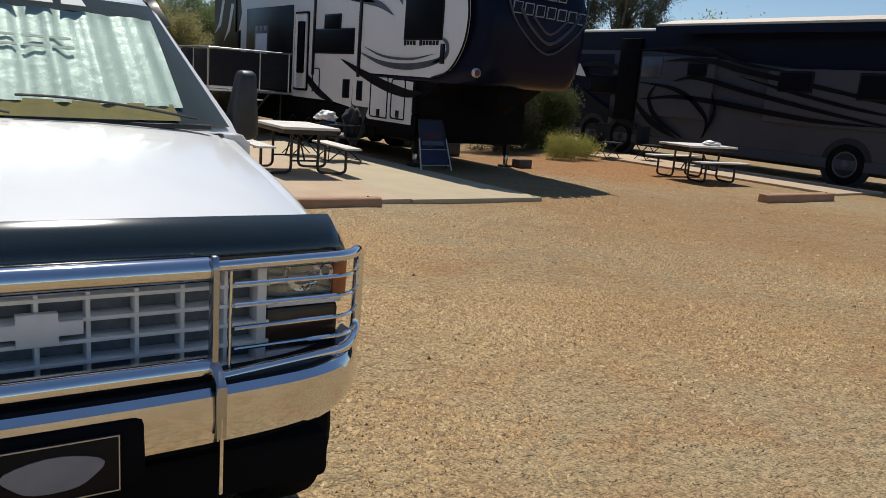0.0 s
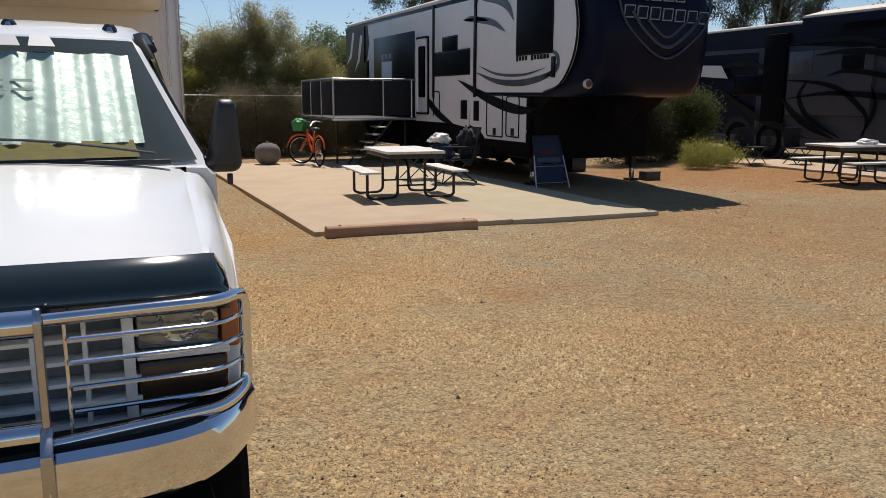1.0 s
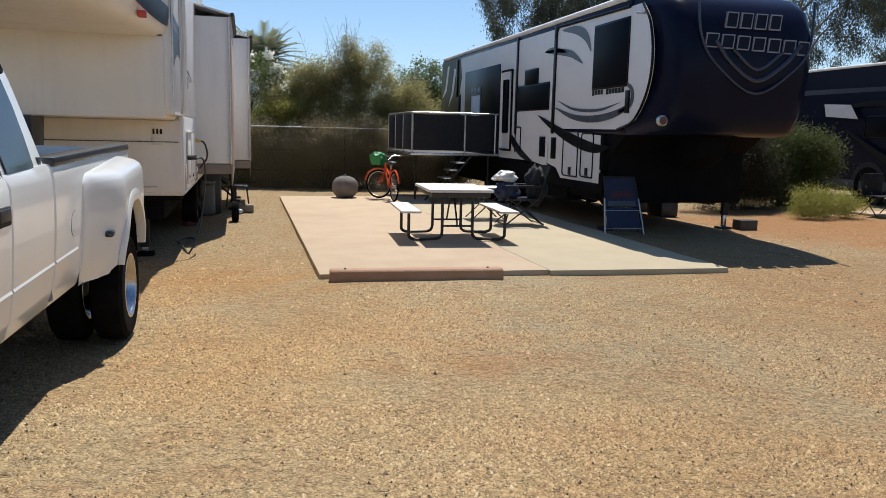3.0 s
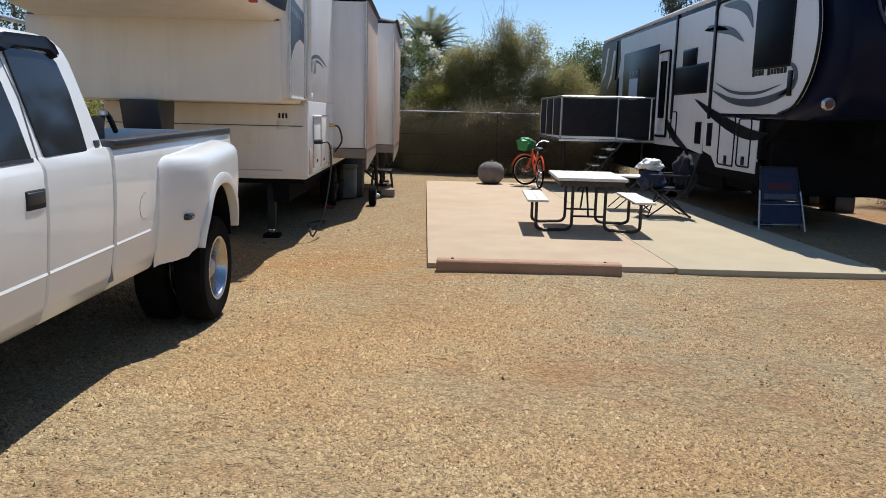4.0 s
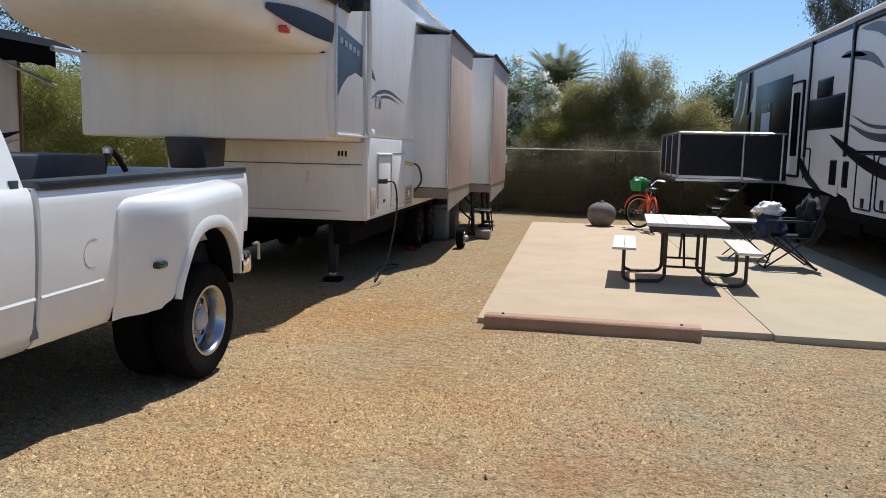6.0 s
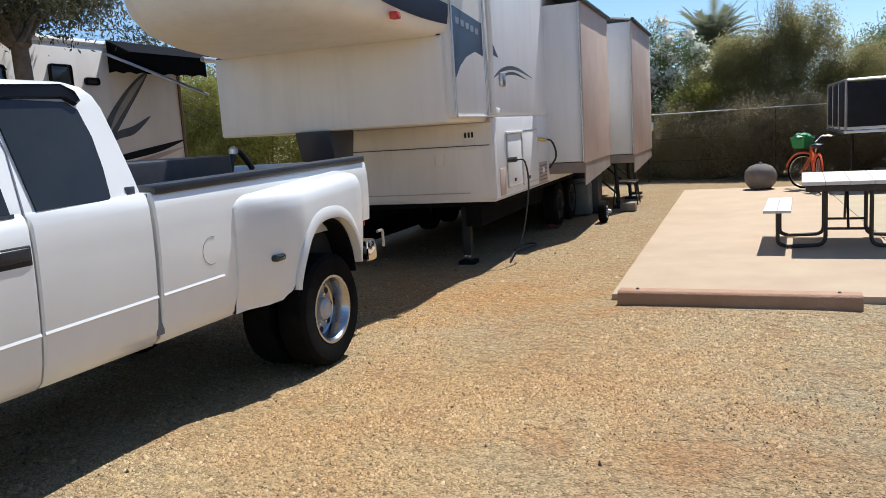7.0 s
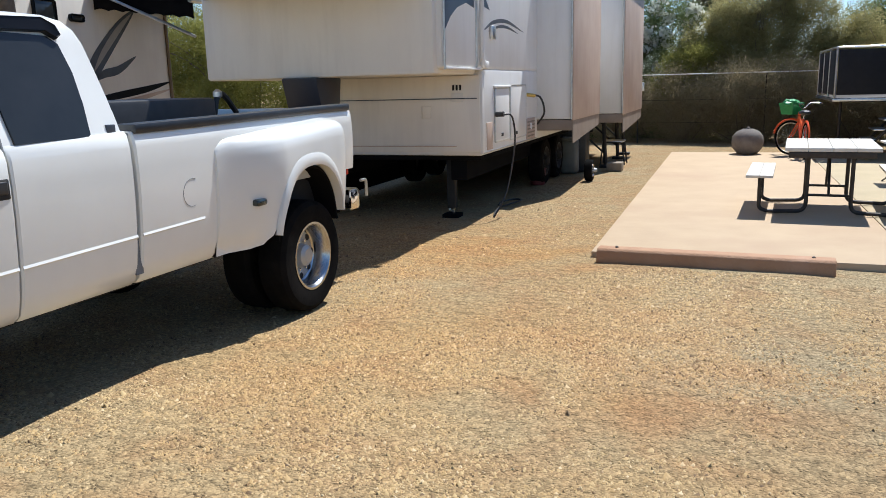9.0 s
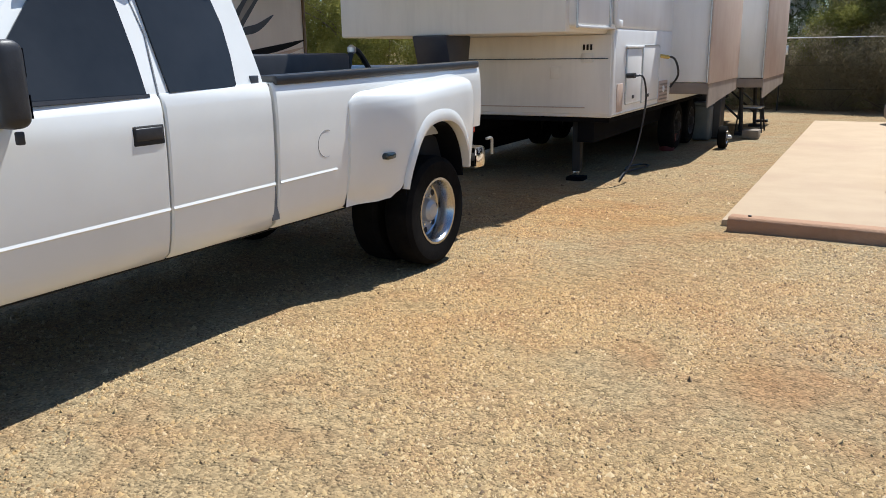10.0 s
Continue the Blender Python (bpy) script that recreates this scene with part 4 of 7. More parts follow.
def pickup_truck():
    t = thing("pickup_truck", TX, 5.2, 0, "white extended-cab dual-wheel pickup with a chrome brush guard, parked on gravel", "pickup truck")
    WY, WZ, FY = 6.98, 0.41, 3.03
    # chassis and floor
    part("chassis", block(TX - 0.55, TX + 0.55, 2.75, 7.85, 0.42, 0.62, 0.03), UNDER, t)
    part("floor_pan", block(TX - 0.90, TX + 0.90, 3.55, 7.92, 0.60, 0.70, 0.02), UNDER, t)
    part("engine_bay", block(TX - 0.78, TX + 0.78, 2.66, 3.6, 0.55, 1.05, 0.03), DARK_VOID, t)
    for s, word in ((1, "left"), (-1, "right")):
        xin, xout = mirrored(s, 0.86), mirrored(s, 0.968)
        # front fender: an upright side with its arch, and a shoulder rolled up to the hood
        out = [(3.695, 0.60), (3.695, 1.16), (3.2, 1.08), (2.74, 0.97), (2.70, 0.93), (2.65, 0.74), (2.68, 0.60)] + [(FY - 0.43 * math.cos(a), 0.40 + 0.45 * math.sin(a)) for a in np.linspace(0.46, math.pi - 0.46, 15)]
        bm = prism(out, "x", xin, xout, bevel=0.018)
        for v in bm.verts:
            v.co.x -= s * 0.062 * max(0.0, min(1.0, (2.95 - v.co.y) / 0.28)) ** 1.4
        fender = part("front_fender", bm, TRUCK_WHITE, t)
        rings = []
        for y, zt, pull in ((2.655, 1.055, 0.070), (2.68, 1.085, 0.060), (2.75, 1.112, 0.046), (2.85, 1.134, 0.028), (3.0, 1.163, 0.014), (3.2, 1.203, 0.006), (3.45, 1.244, 0.0), (3.695, 1.284, -0.012)):
            prof = ((0.78, -0.06), (0.80, 0.0), (0.858, 0.0), (0.888, -0.008), (0.912, -0.028), (0.934, -0.066), (0.952, -0.115), (0.966, -0.165), (0.950, -0.18))
            rings.append([(mirrored(s, x - pull * (1 if x > 0.86 else 0.3)), y, zt + dz) for x, dz in prof])
        part("fender_shoulder", loft(rings), TRUCK_WHITE, fender)
        door = part("door", side_shell([(3.705, 1.30), (4.815, 1.338)], s), TRUCK_WHITE, t)
        part("door_handle", block(mirrored(s, 0.955), mirrored(s, 0.982), 4.630, 4.806, 1.112, 1.204, 0.010, seg=3), DARK_VOID, door, "black flush door handle in a recessed frame")
        part("handle_flap", block(mirrored(s, 0.970), mirrored(s, 0.9865), 4.642, 4.794, 1.135, 1.194, 0.008, seg=3), BLACK_PLASTIC, door)
        part("rear_quarter_panel", side_shell([(4.825, 1.338), (5.545, 1.362)], s), TRUCK_WHITE, t)
        part("cab_badge", block(mirrored(s, 0.905), mirrored(s, 0.935), 5.435, 5.495, 1.350, 1.398, 0.004), GRAPHIC_GREY, t, "small dark vent badge")
        # moulding crease along the side
        for a, b in ((3.75, 4.81), (4.83, 5.54), (5.58, 6.09)):
            part("side_moulding", body_line(s, a, b), TRUCK_WHITE, t)
        # bed side
        part("bed_side", bed_skin(s), TRUCK_WHITE, t)
        # grey filler whose colour stands for the dim light in the gap
        part("cab_gap", block(mirrored(s, 0.80), mirrored(s, 0.935), 5.53, 5.585, 0.60, 1.35), RECESS_GREY, t)
        bm = block(mirrored(s, 0.84), mirrored(s, 0.975), 5.59, 7.93, 1.376, 1.428, 0.012)
        for v in bm.verts:
            v.co.z += bed_drop(v.co.y)
        part("bed_rail_cap", bm, RAIL_BLACK, t, "black plastic bed rail cap")
        # flared dual-wheel fender
        part("rear_fender", dual_fender(s, WY, WZ), TRUCK_WHITE, t)
        lip = []
        for a in np.linspace(0.30, math.pi - 0.22, 30):
            yy, zz = arch_point(WY, WZ, a)
            band = 0.025 + 0.055 * math.sin(a) ** 2
            ww = fender_flare(yy) - 0.10 * max(0.0, 0.80 - zz)
            lip.append([(mirrored(s, ww + dx), *arch_point(WY, WZ, a, dr)) for dx, dr in ((-0.02, band), (0.003, band - 0.002), (0.012, band * 0.7), (0.018, band * 0.22), (0.012, -0.003), (-0.05, -0.005))])
        part("arch_lip", loft(lip), TRUCK_WHITE, t)
        # black liner and dark block put the arch's shade into colour
        liner = []
        for a in np.linspace(0.20, math.pi - 0.16, 28):
            liner.append([(mirrored(s, x), *arch_point(WY, WZ, a, dr)) for x, dr in ((0.70, -0.008), (1.10, -0.008), (1.10, -0.022), (0.70, -0.022))])
        part("wheel_arch_liner", loft(liner), BLACK_MATT, t, "black liner sheet darkening the wheel arch")
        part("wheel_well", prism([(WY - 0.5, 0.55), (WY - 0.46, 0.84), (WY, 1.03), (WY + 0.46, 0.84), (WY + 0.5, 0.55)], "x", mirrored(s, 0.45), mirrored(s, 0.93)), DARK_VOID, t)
        part("side_marker", block(mirrored(s, 1.04), mirrored(s, fender_flare(6.49) + 0.020), 6.44, 6.54, 0.835, 0.880, 0.018, seg=3), SMOKED, t, "dark oval side marker lamp")
        # wheels
        wheel(t, s, mirrored(s, 0.80), FY, 0.395, 0.395, 0.24, face=s, dish=0.01)
        wheel(t, s, mirrored(s, 0.995), WY + 0.07, 0.395, 0.395, 0.22, face=s, dish=0.085)
        wheel(t, s, mirrored(s, 0.71), WY + 0.07, 0.395, 0.395, 0.22, face=s, dish=0.065)
        if s > 0:
            part("fuel_door", tube([(mirrored(s, side_x(z) + 0.0004), y, z) for y, z in ((5.99 + 0.080 * math.cos(a), 0.985 + 0.080 * math.sin(a)) for a in np.linspace(1.2, 5.0, 26))], 0.0017, n=5), RECESS_GREY, t, "round fuel door seam")
        # mirror
        arm = part("side_mirror", block(mirrored(s, 0.88), mirrored(s, 1.02), 4.03, 4.11, 1.27, 1.32, 0.012), BLACK_PLASTIC, t, "black trailer-towing side mirror")
        bm = block(mirrored(s, 0.965), mirrored(s, 1.126), 3.985, 4.102, 1.250, 1.575, 0.045, seg=4)
        for v in bm.verts:
            up = max(0.0, min(1.0, (v.co.z - 1.36) / 0.07))
            v.co.x += (mirrored(s, 1.126) - v.co.x) * 0.44 * up * up * (3 - 2 * up) - s * 0.016 * up
        part("mirror_head", bm, BLACK_PLASTIC, arm)
        part("mirror_glass", block(mirrored(s, 1.048), mirrored(s, 1.092), 4.101, 4.105, 1.44, 1.545, 0.001), DARK_PANE, arm)
        part("mirror_glass", block(mirrored(s, 0.980), mirrored(s, 1.100), 4.101, 4.105, 1.285, 1.375, 0.001), DARK_PANE, arm)
        part("mirror_strut", block(mirrored(s, 1.06), mirrored(s, 1.085), 4.04, 4.07, 1.19, 1.24, 0.006), BLACK_PLASTIC, arm)
        # tail lamp
        part("tail_lamp", block(mirrored(s, 0.76), mirrored(s, 0.90), 7.975, 8.0, 0.86, 1.22, 0.01), RED_LENS, t)
    # hood, crowned
    rings = []
    for y, w, ze, zc in ((2.61, 0.775, 1.045, 1.075), (2.64, 0.820, 1.092, 1.128), (2.80, 0.842, 1.128, 1.172), (3.20, 0.850, 1.208, 1.262), (3.72, 0.862, 1.290, 1.347)):
        xs = [-1, -0.97, -0.8, -0.4, 0, 0.4, 0.8, 0.97, 1]
        top = [(TX + u * w, y, ze + (zc - ze) * (1 - abs(u) ** 2.6) + (0.0 if abs(u) < 1 else -0.015)) for u in xs]
        rings.append(top + [(TX + w, y, ze - 0.06), (TX - w, y, ze - 0.06)])
    part("hood", loft(rings), TRUCK_WHITE, t, "white hood, bright in the sun")
    part("cowl_grille", block(TX - 0.80, TX + 0.80, 3.690, 3.715, 1.318, 1.338, 0.004), BLACK_PLASTIC, t)
    # bug deflector
    rings = []
    for u in np.linspace(-1, 1, 61):
        x = TX + 0.872 * u
        y = 2.52 + 0.055 * abs(u) ** 8
        zz, h = 1.005 - 0.01 * abs(u) ** 4, 0.92 - 0.30 * max(0.0, (abs(u) - 0.96) / 0.04) ** 2
        rings.append([(x, y + dy, zz + dz * h) for dy, dz in ((0.03, 0.0), (-0.030, 0.012), (-0.044, 0.045), (-0.041, 0.085), (-0.018, 0.125), (0.022, 0.155), (0.050, 0.168), (0.06, 0.16), (0.0, 0.11), (-0.02, 0.07))])
    part("bug_deflector", loft(rings), SMOKED, t, "smoked black acrylic bug deflector")
    # greenhouse
    def nip(y, k):
        """The cab narrows towards the top of the windshield."""
        return 1 - 0.10 * max(0.0, min(1.0, k)) * max(0.0, min(1.0, (4.85 - y) / (0.99 - 0.54 * max(0.0, min(1.0, k)))))

    def ring(z, w, yf, yr, crown):
        k = (z - 1.345) / 0.515
        out = []
        for f, y in ((-1, yr), (-1, 4.85 if yf < 4.7 else yf + 0.15), (-1, yf + 0.10), (-0.86, yf + 0.03), (-0.4, yf - crown), (0.4, yf - crown), (0.86, yf + 0.03), (1, yf + 0.10), (1, 4.85 if yf < 4.7 else yf + 0.15), (1, yr), (0.93, yr + 0.03), (-0.93, yr + 0.03)):
            drop = 0.045 * max(0.0, min(1.0, (4.80 - y) / 0.40)) * max(0.0, min(1.0, (z - 1.80) / 0.10))
            out.append((TX + w * f * nip(y, k), y, z - drop))
        return out
    rings = [ring(1.30, 0.945, 3.70, 5.53, 0.05)]
    for z in (1.345, 1.39, 1.435, 1.48, 1.525, 1.57, 1.61, 1.65, 1.69, 1.73, 1.77, 1.80):
        k = (z - 1.345) / 0.515
        rings.append(ring(z, 0.938 - 0.153 * k, 3.76 + 0.54 * k, 5.525 - 0.072 * k ** 1.4, 0.05 - 0.009 * k))
    rings += [ring(1.862, 0.783, 4.302, 5.435, 0.04), ring(1.905, 0.757, 4.37, 5.39, 0.035), ring(1.932, 0.71, 4.47, 5.32, 0.025), ring(1.945, 0.62, 4.60, 5.24, 0.02), ring(1.950, 0.45, 4.80, 5.10, 0.02)]
    part("cab_shell", loft(rings), TRUCK_WHITE, t)

    def side_at(s, y, k, out):
        z = 1.345 + (1.86 - 1.345) * k
        return (mirrored(s, (0.938 + (0.785 - 0.938) * k) * nip(y, k) + out), y, z + out * 0.3)

    def side_pane(name, s, pts, mat, a=-0.02, b=0.010):
        bm = loft([[side_at(s, y, k, a) for y, k in pts], [side_at(s, y, k, b) for y, k in pts]])
        return part(name, bm, mat, t)
    for s in (1, -1):
        rings = []
        for k in np.linspace(-0.015, 0.93, 10):
            ya, yb = 3.97 + 0.50 * max(0.0, k), 4.748 - 0.03 * max(0.0, k - 0.3) - 0.05 * max(0.0, (k - 0.8) / 0.13) ** 2
            row = np.linspace(ya, yb, 8)
            rings.append([side_at(s, y, k, 0.013) for y in row] + [side_at(s, y, k, -0.012) for y in row[::-1]])
        part("door_window", loft(rings), TINT, t)
        side_pane("quarter_window", s, [(4.885, -0.015), (5.30, -0.005), (5.318, 0.02), (5.335, 0.30), (5.335, 0.60), (5.305, 0.86), (5.25, 0.93), (4.90, 0.95), (4.845, 0.90), (4.862, 0.5)], TINT)
        side_pane("window_pillar_seam", s, [(4.815, -0.06), (4.823, -0.06), (4.847, 0.5), (4.800, 1.0), (4.795, 1.0), (4.841, 0.5)], RECESS_GREY, -0.01, 0.0040)
        side_pane("window_seal", s, [(3.95, -0.055), (4.765, -0.045), (4.765, -0.015), (3.97, -0.015)], BLACK_PLASTIC, 0.0, 0.012)
        for pts in ([(4.79, 0.93), (4.80, 0.99), (4.86, 1.06), (5.24, 1.085), (5.31, 1.02), (5.325, 0.93), (5.30, 0.90), (5.24, 0.965), (4.90, 0.955), (4.83, 0.90)], [(4.30, 0.78), (4.38, 0.94), (4.46, 1.03), (4.68, 1.05), (4.755, 0.99), (4.765, 0.90), (4.73, 0.88), (4.68, 0.94), (4.48, 0.93), (4.36, 0.80)]):
            rings = []
            for grow, out in ((0.0, -0.008), (0.0, 0.022), (0.018, 0.032), (0.05, 0.028)):
                cy, ck = sum(p[0] for p in pts) / len(pts), sum(p[1] for p in pts) / len(pts)
                rings.append([side_at(s, y + (cy - y) * grow, k + (ck - k) * grow, out) for y, k in pts])
            part("rain_visor", loft(rings), BLACK_GLOSS, t, "smoked acrylic rain visor")

    # windshield with a foil shade behind it
    def ws(u, k, out):
        w, shell = 0.90 - 0.205 * k, (0.938 - 0.153 * k) * (1 - 0.10 * max(0.0, k))
        f = abs(u) * w / shell
        bow = float(np.interp(f, (0, 0.4, 0.86, 1.0), (-0.055, -0.05, 0.03, 0.10)))
        y = 3.76 + 0.5085 * k + bow - 0.002 - out
        return (TX + u * w, y, 1.345 + (1.83 - 1.345) * k + out * 0.6)
    us = [-1, -0.95, -0.9, -0.6, -0.415, 0, 0.415, 0.6, 0.9, 0.95, 1]
    grid = [[ws(u, k, 0.012) for u in us] for k in np.linspace(-0.055, 0.99, 4)]
    # backing sheet: cab dimness and the glass's sky haze are in its colour
    part("windshield_seal", loft(grid, closed=False), surface("interior_and_sky_haze", (0.060, 0.075, 0.080), (0.045, 0.058, 0.064), 3, 0.9, spec=0.1), t)
    grid = [[ws((0.715 - 0.05 * k) * u / (0.90 - 0.205 * k), k, 0.0205 + 0.0045 * math.sin(u * 24) + 0.0025 * math.sin(u * 57 + 1)) for u in np.linspace(-1, 1, 90)] for k in np.linspace(0.09, 0.84, 9)]
    part("sunshade", loft(grid, closed=False), SUNSHADE, t, "crinkled silver foil sunshade behind the windshield")
    grid = [[ws(u * 0.76, k, 0.021) for u in us] for k in (-0.02, 0.11)]
    part("dashboard", loft(grid, closed=False), surface("yellow_dash_cover", (0.36, 0.28, 0.07), (0.26, 0.22, 0.08), 14, 0.8), t, "mustard-yellow dashboard cover")
    glass_ob = part("windshield", loft([[ws(u * 0.975, k, 0.034) for u in us] for k in np.linspace(-0.045, 0.975, 4)], closed=False), WINDSHIELD, t)
    glass_ob.visible_shadow = False
    # plain bars for the lettering on the visor band and the shade
    def flat(pts, a, b):
        return loft([[ws(u, k, a) for u, k in pts], [ws(u, k, b) for u, k in pts]])
    for u0, u1 in ((-0.62, -0.46), (-0.42, -0.26), (-0.20, -0.04), (0.02, 0.18), (0.22, 0.36), (0.40, 0.54)):
        part("visor_decal", flat([(u0, 0.87), (u1, 0.87), (u1 - 0.02, 0.965), (u0 + 0.02, 0.965)], 0.037, 0.040), WHITE_FABRIC, t, "plain white decal bar")
    faded = surface("faded_print", (0.27, 0.34, 0.31), (0.34, 0.41, 0.37), 9, 0.5)
    for u0 in (-0.42, -0.27, -0.12, 0.03, 0.16, 0.29):
        for k0, k1 in ((0.50, 0.52), (0.575, 0.595)):
            part("shade_print", flat([(u0, k0), (u0 + 0.10, k0), (u0 + 0.10, k1), (u0, k1)], 0.029, 0.031), faded, t, "faded grey printed bar")
    for u0, u1 in ((0.05, -0.62), (0.82, 0.08)):
        part("wiper", tube([ws(u0 + (u1 - u0) * f, -0.03 + 0.13 * math.sin(f * 1.75), 0.052) for f in np.linspace(0, 1, 11)], 0.0055, n=6), BLACK_PLASTIC, t)
    # roof marker lamps
    for x in (-0.605, -0.18, 0.01, 0.185, 0.605):
        z = 1.862 - 0.02 * abs(x)
        lamp = part("roof_lamp", disc(TX + x, 4.50, z, [(0.036, 0), (0.036, 0.025), (0.032, 0.05), (0.020, 0.068), (0.006, 0.072)], "z", 14), BLACK_PLASTIC, t)
        part("lamp_lens", disc(TX + x, 4.474, z + 0.033, [(0.012, -0.022), (0.018, 0.0), (0.008, 0.022)], "z", 12), LAMP_GLASS, lamp)
    # cargo bed
    part("bed_floor", block(TX - 0.86, TX + 0.86, 5.57, 7.90, 0.86, 0.90, 0.01), UNDER, t)
    part("bulkhead", block(TX - 0.86, TX + 0.86, 5.55, 5.60, 0.88, 1.36, 0.01), TRUCK_WHITE, t)
    part("tailgate", block(TX - 0.85, TX + 0.85, 7.90, 7.965, 0.70, 1.40, 0.015), TRUCK_WHITE, t)
    part("hitch_plate", block(TX - 0.32, TX + 0.32, 6.70, 7.30, 0.90, 1.16, 0.04), UNDER, t)
    part("bed_tank", block(-1.16, -0.30, 5.66, 7.30, 0.90, 1.505, 0.03), BLACK_PLASTIC, t, "black steel tank in the bed")
    part("hitch_handle", tube(curve_points([(-0.36, 7.32, 1.30), (-0.36, 7.40, 1.52), (-0.36, 7.50, 1.50), (-0.36, 7.62, 1.38)], 10), 0.022, n=8), STEEL_DARK, t)
    part("handle_knob", disc(-0.36, 7.40, 1.53, [(0.01, -0.04), (0.035, -0.02), (0.035, 0.015), (0.01, 0.035)], "z", 12), ALU, t)
    part("safety_hook", tube(bend([(0.46, 8.10, 0.80), (0.46, 8.20, 0.80), (0.46, 8.20, 0.66)], 0.03), 0.012, n=8), ALU, t)
    part("rear_bumper", block(TX - 0.92, TX + 0.92, 7.985, 8.15, 0.56, 0.74, 0.03), CHROME, t)
    # face of the truck
    part("radiator", block(TX - 0.82, TX + 0.82, 2.60, 2.64, 0.70, 1.09, 0.004), RECESS_GREY, t)
    grille = part("grille", block(TX - 0.80, TX + 0.80, 2.545, 2.60, 1.050, 1.072, 0.006), GRILLE_GREY, t, "grey plastic egg-crate grille")
    part("grille_frame", block(TX - 0.85, TX + 0.85, 2.53, 2.60, 0.69, 0.72, 0.006), GRILLE_GREY, grille)
    for z in (0.775, 0.835, 0.895, 0.955, 1.012):
        part("grille_bar", block(TX - 0.63, TX + 0.63, 2.535, 2.60, z - 0.006, z + 0.006, 0.002), GRILLE_GREY, grille)
    for k in range(-4, 5):
        part("grille_bar", block(TX + k * 0.124 - 0.006, TX + k * 0.124 + 0.006, 2.538, 2.60, 0.71, 1.06, 0.002), GRILLE_GREY, grille)
    for s in (1, -1):
        part("grille_bar", block(mirrored(s, 0.588), mirrored(s, 0.618), 2.53, 2.60, 0.71, 1.06, 0.003), GRILLE_GREY, grille)
        lamp = part("headlamp", block(mirrored(s, 0.622), mirrored(s, 0.842), 2.545, 2.66, 0.905, 1.045, 0.016), LAMP_DARK, t, "dark glazed headlamp with a bright reflector")
        part("reflector", disc(mirrored(s, 0.735), 2.548, 0.98, [(0.062, 0.0), (0.058, -0.006), (0.045, -0.0035), (0.02, -0.001), (0.004, -0.001)], "y", 24), LAMP_GLASS, lamp)
        part("reflector", disc(mirrored(s, 0.815), 2.548, 0.98, [(0.026, 0.0), (0.024, -0.005), (0.012, -0.002), (0.003, -0.001)], "y", 16), LAMP_GLASS, lamp)
        part("lamp_trim", block(mirrored(s, 0.622), mirrored(s, 0.865), 2.535, 2.62, 0.715, 0.738, 0.004), GRILLE_GREY, t)
        part("turn_signal", block(mirrored(s, 0.622), mirrored(s, 0.862), 2.54, 2.66, 0.74, 0.875, 0.014), AMBER, t, "dark amber turn signal")
        part("corner_lamp", block(mirrored(s, 0.846), mirrored(s, 0.898), 2.56, 2.70, 0.885, 1.03, 0.010), ORANGE_LENS, t, "amber corner marker")
        part("headlamp_trim", block(mirrored(s, 0.622), mirrored(s, 0.865), 2.53, 2.62, 0.880, 0.900, 0.004), GRILLE_GREY, t)
    part("grille_emblem", prism([(TX - 0.11, 0.90), (TX - 0.05, 0.90), (TX - 0.05, 0.925), (TX + 0.05, 0.925), (TX + 0.05, 0.90), (TX + 0.11, 0.90), (TX + 0.11, 0.86), (TX + 0.05, 0.86), (TX + 0.05, 0.835), (TX - 0.05, 0.835), (TX - 0.05, 0.86), (TX - 0.11, 0.86)], "y", 2.518, 2.545, bevel=0.004), GRILLE_GREY, grille, "plain cross-shaped emblem")
    # chrome bumper, wrapped round the corners
    rings = []
    for u in np.linspace(-1, 1, 41):
        x, y = TX + 0.930 * math.copysign(abs(u) ** 0.85, u), 2.33 + 0.22 * abs(u) ** 8
        h = 0.05 * abs(u) ** 5
        prof = [(0.10, 0.738), (0.0, 0.735), (-0.02, 0.715), (-0.027, 0.63), (-0.015, 0.562 + h), (0.02, 0.53 + h), (0.06, 0.53 + h), (0.05, 0.62), (0.10, 0.70)]
        rings.append([(x, y + dy, z + 0.024 * abs(u) ** 2 + (0.018 if z < 0.66 else 0.0)) for dy, z in prof])
    bumper = part("front_bumper", loft(rings), CHROME, t, "polished chrome front bumper")
    rings = []
    for u in np.linspace(-1, 1, 25):
        x, y = TX + 0.925 * u, 2.35 + 0.20 * abs(u) ** 7
        lift = 0.024 * abs(u) ** 2
        rings.append([(x, y - 0.022, 0.734 + lift), (x, y - 0.016, 0.744 + lift), (x, y + 0.09, 0.745 + lift), (x, y + 0.09, 0.739 + lift)])
    part("bumper_strip", loft(rings), BLACK_GLOSS, bumper, "black rubber bumper strip")
    part("valance", block(TX - 0.80, TX + 0.80, 2.42, 2.60, 0.34, 0.50, 0.03), BLACK_MATT, t)
    part("plate_recess", block(TX - 0.22, TX + 0.22, 2.288, 2.36, 0.515, 0.700, 0.03), BLACK_MATT, bumper)
    plate = part("front_plate", block(TX - 0.152, TX + 0.152, 2.276, 2.288, 0.520, 0.673, 0.006), BLACK_GLOSS, bumper, "black show plate with a plain silver emblem")
    bm = bmesh.new()
    for a, b, c, d in ((-0.148, 0.148, 0.668, 0.671), (-0.148, 0.148, 0.522, 0.525), (-0.150, -0.147, 0.522, 0.671), (0.147, 0.150, 0.522, 0.671)):
        block(TX + a, TX + b, 2.2735, 2.2770, c, d, 0, bm)
    part("plate_rim", bm, ALU, plate)
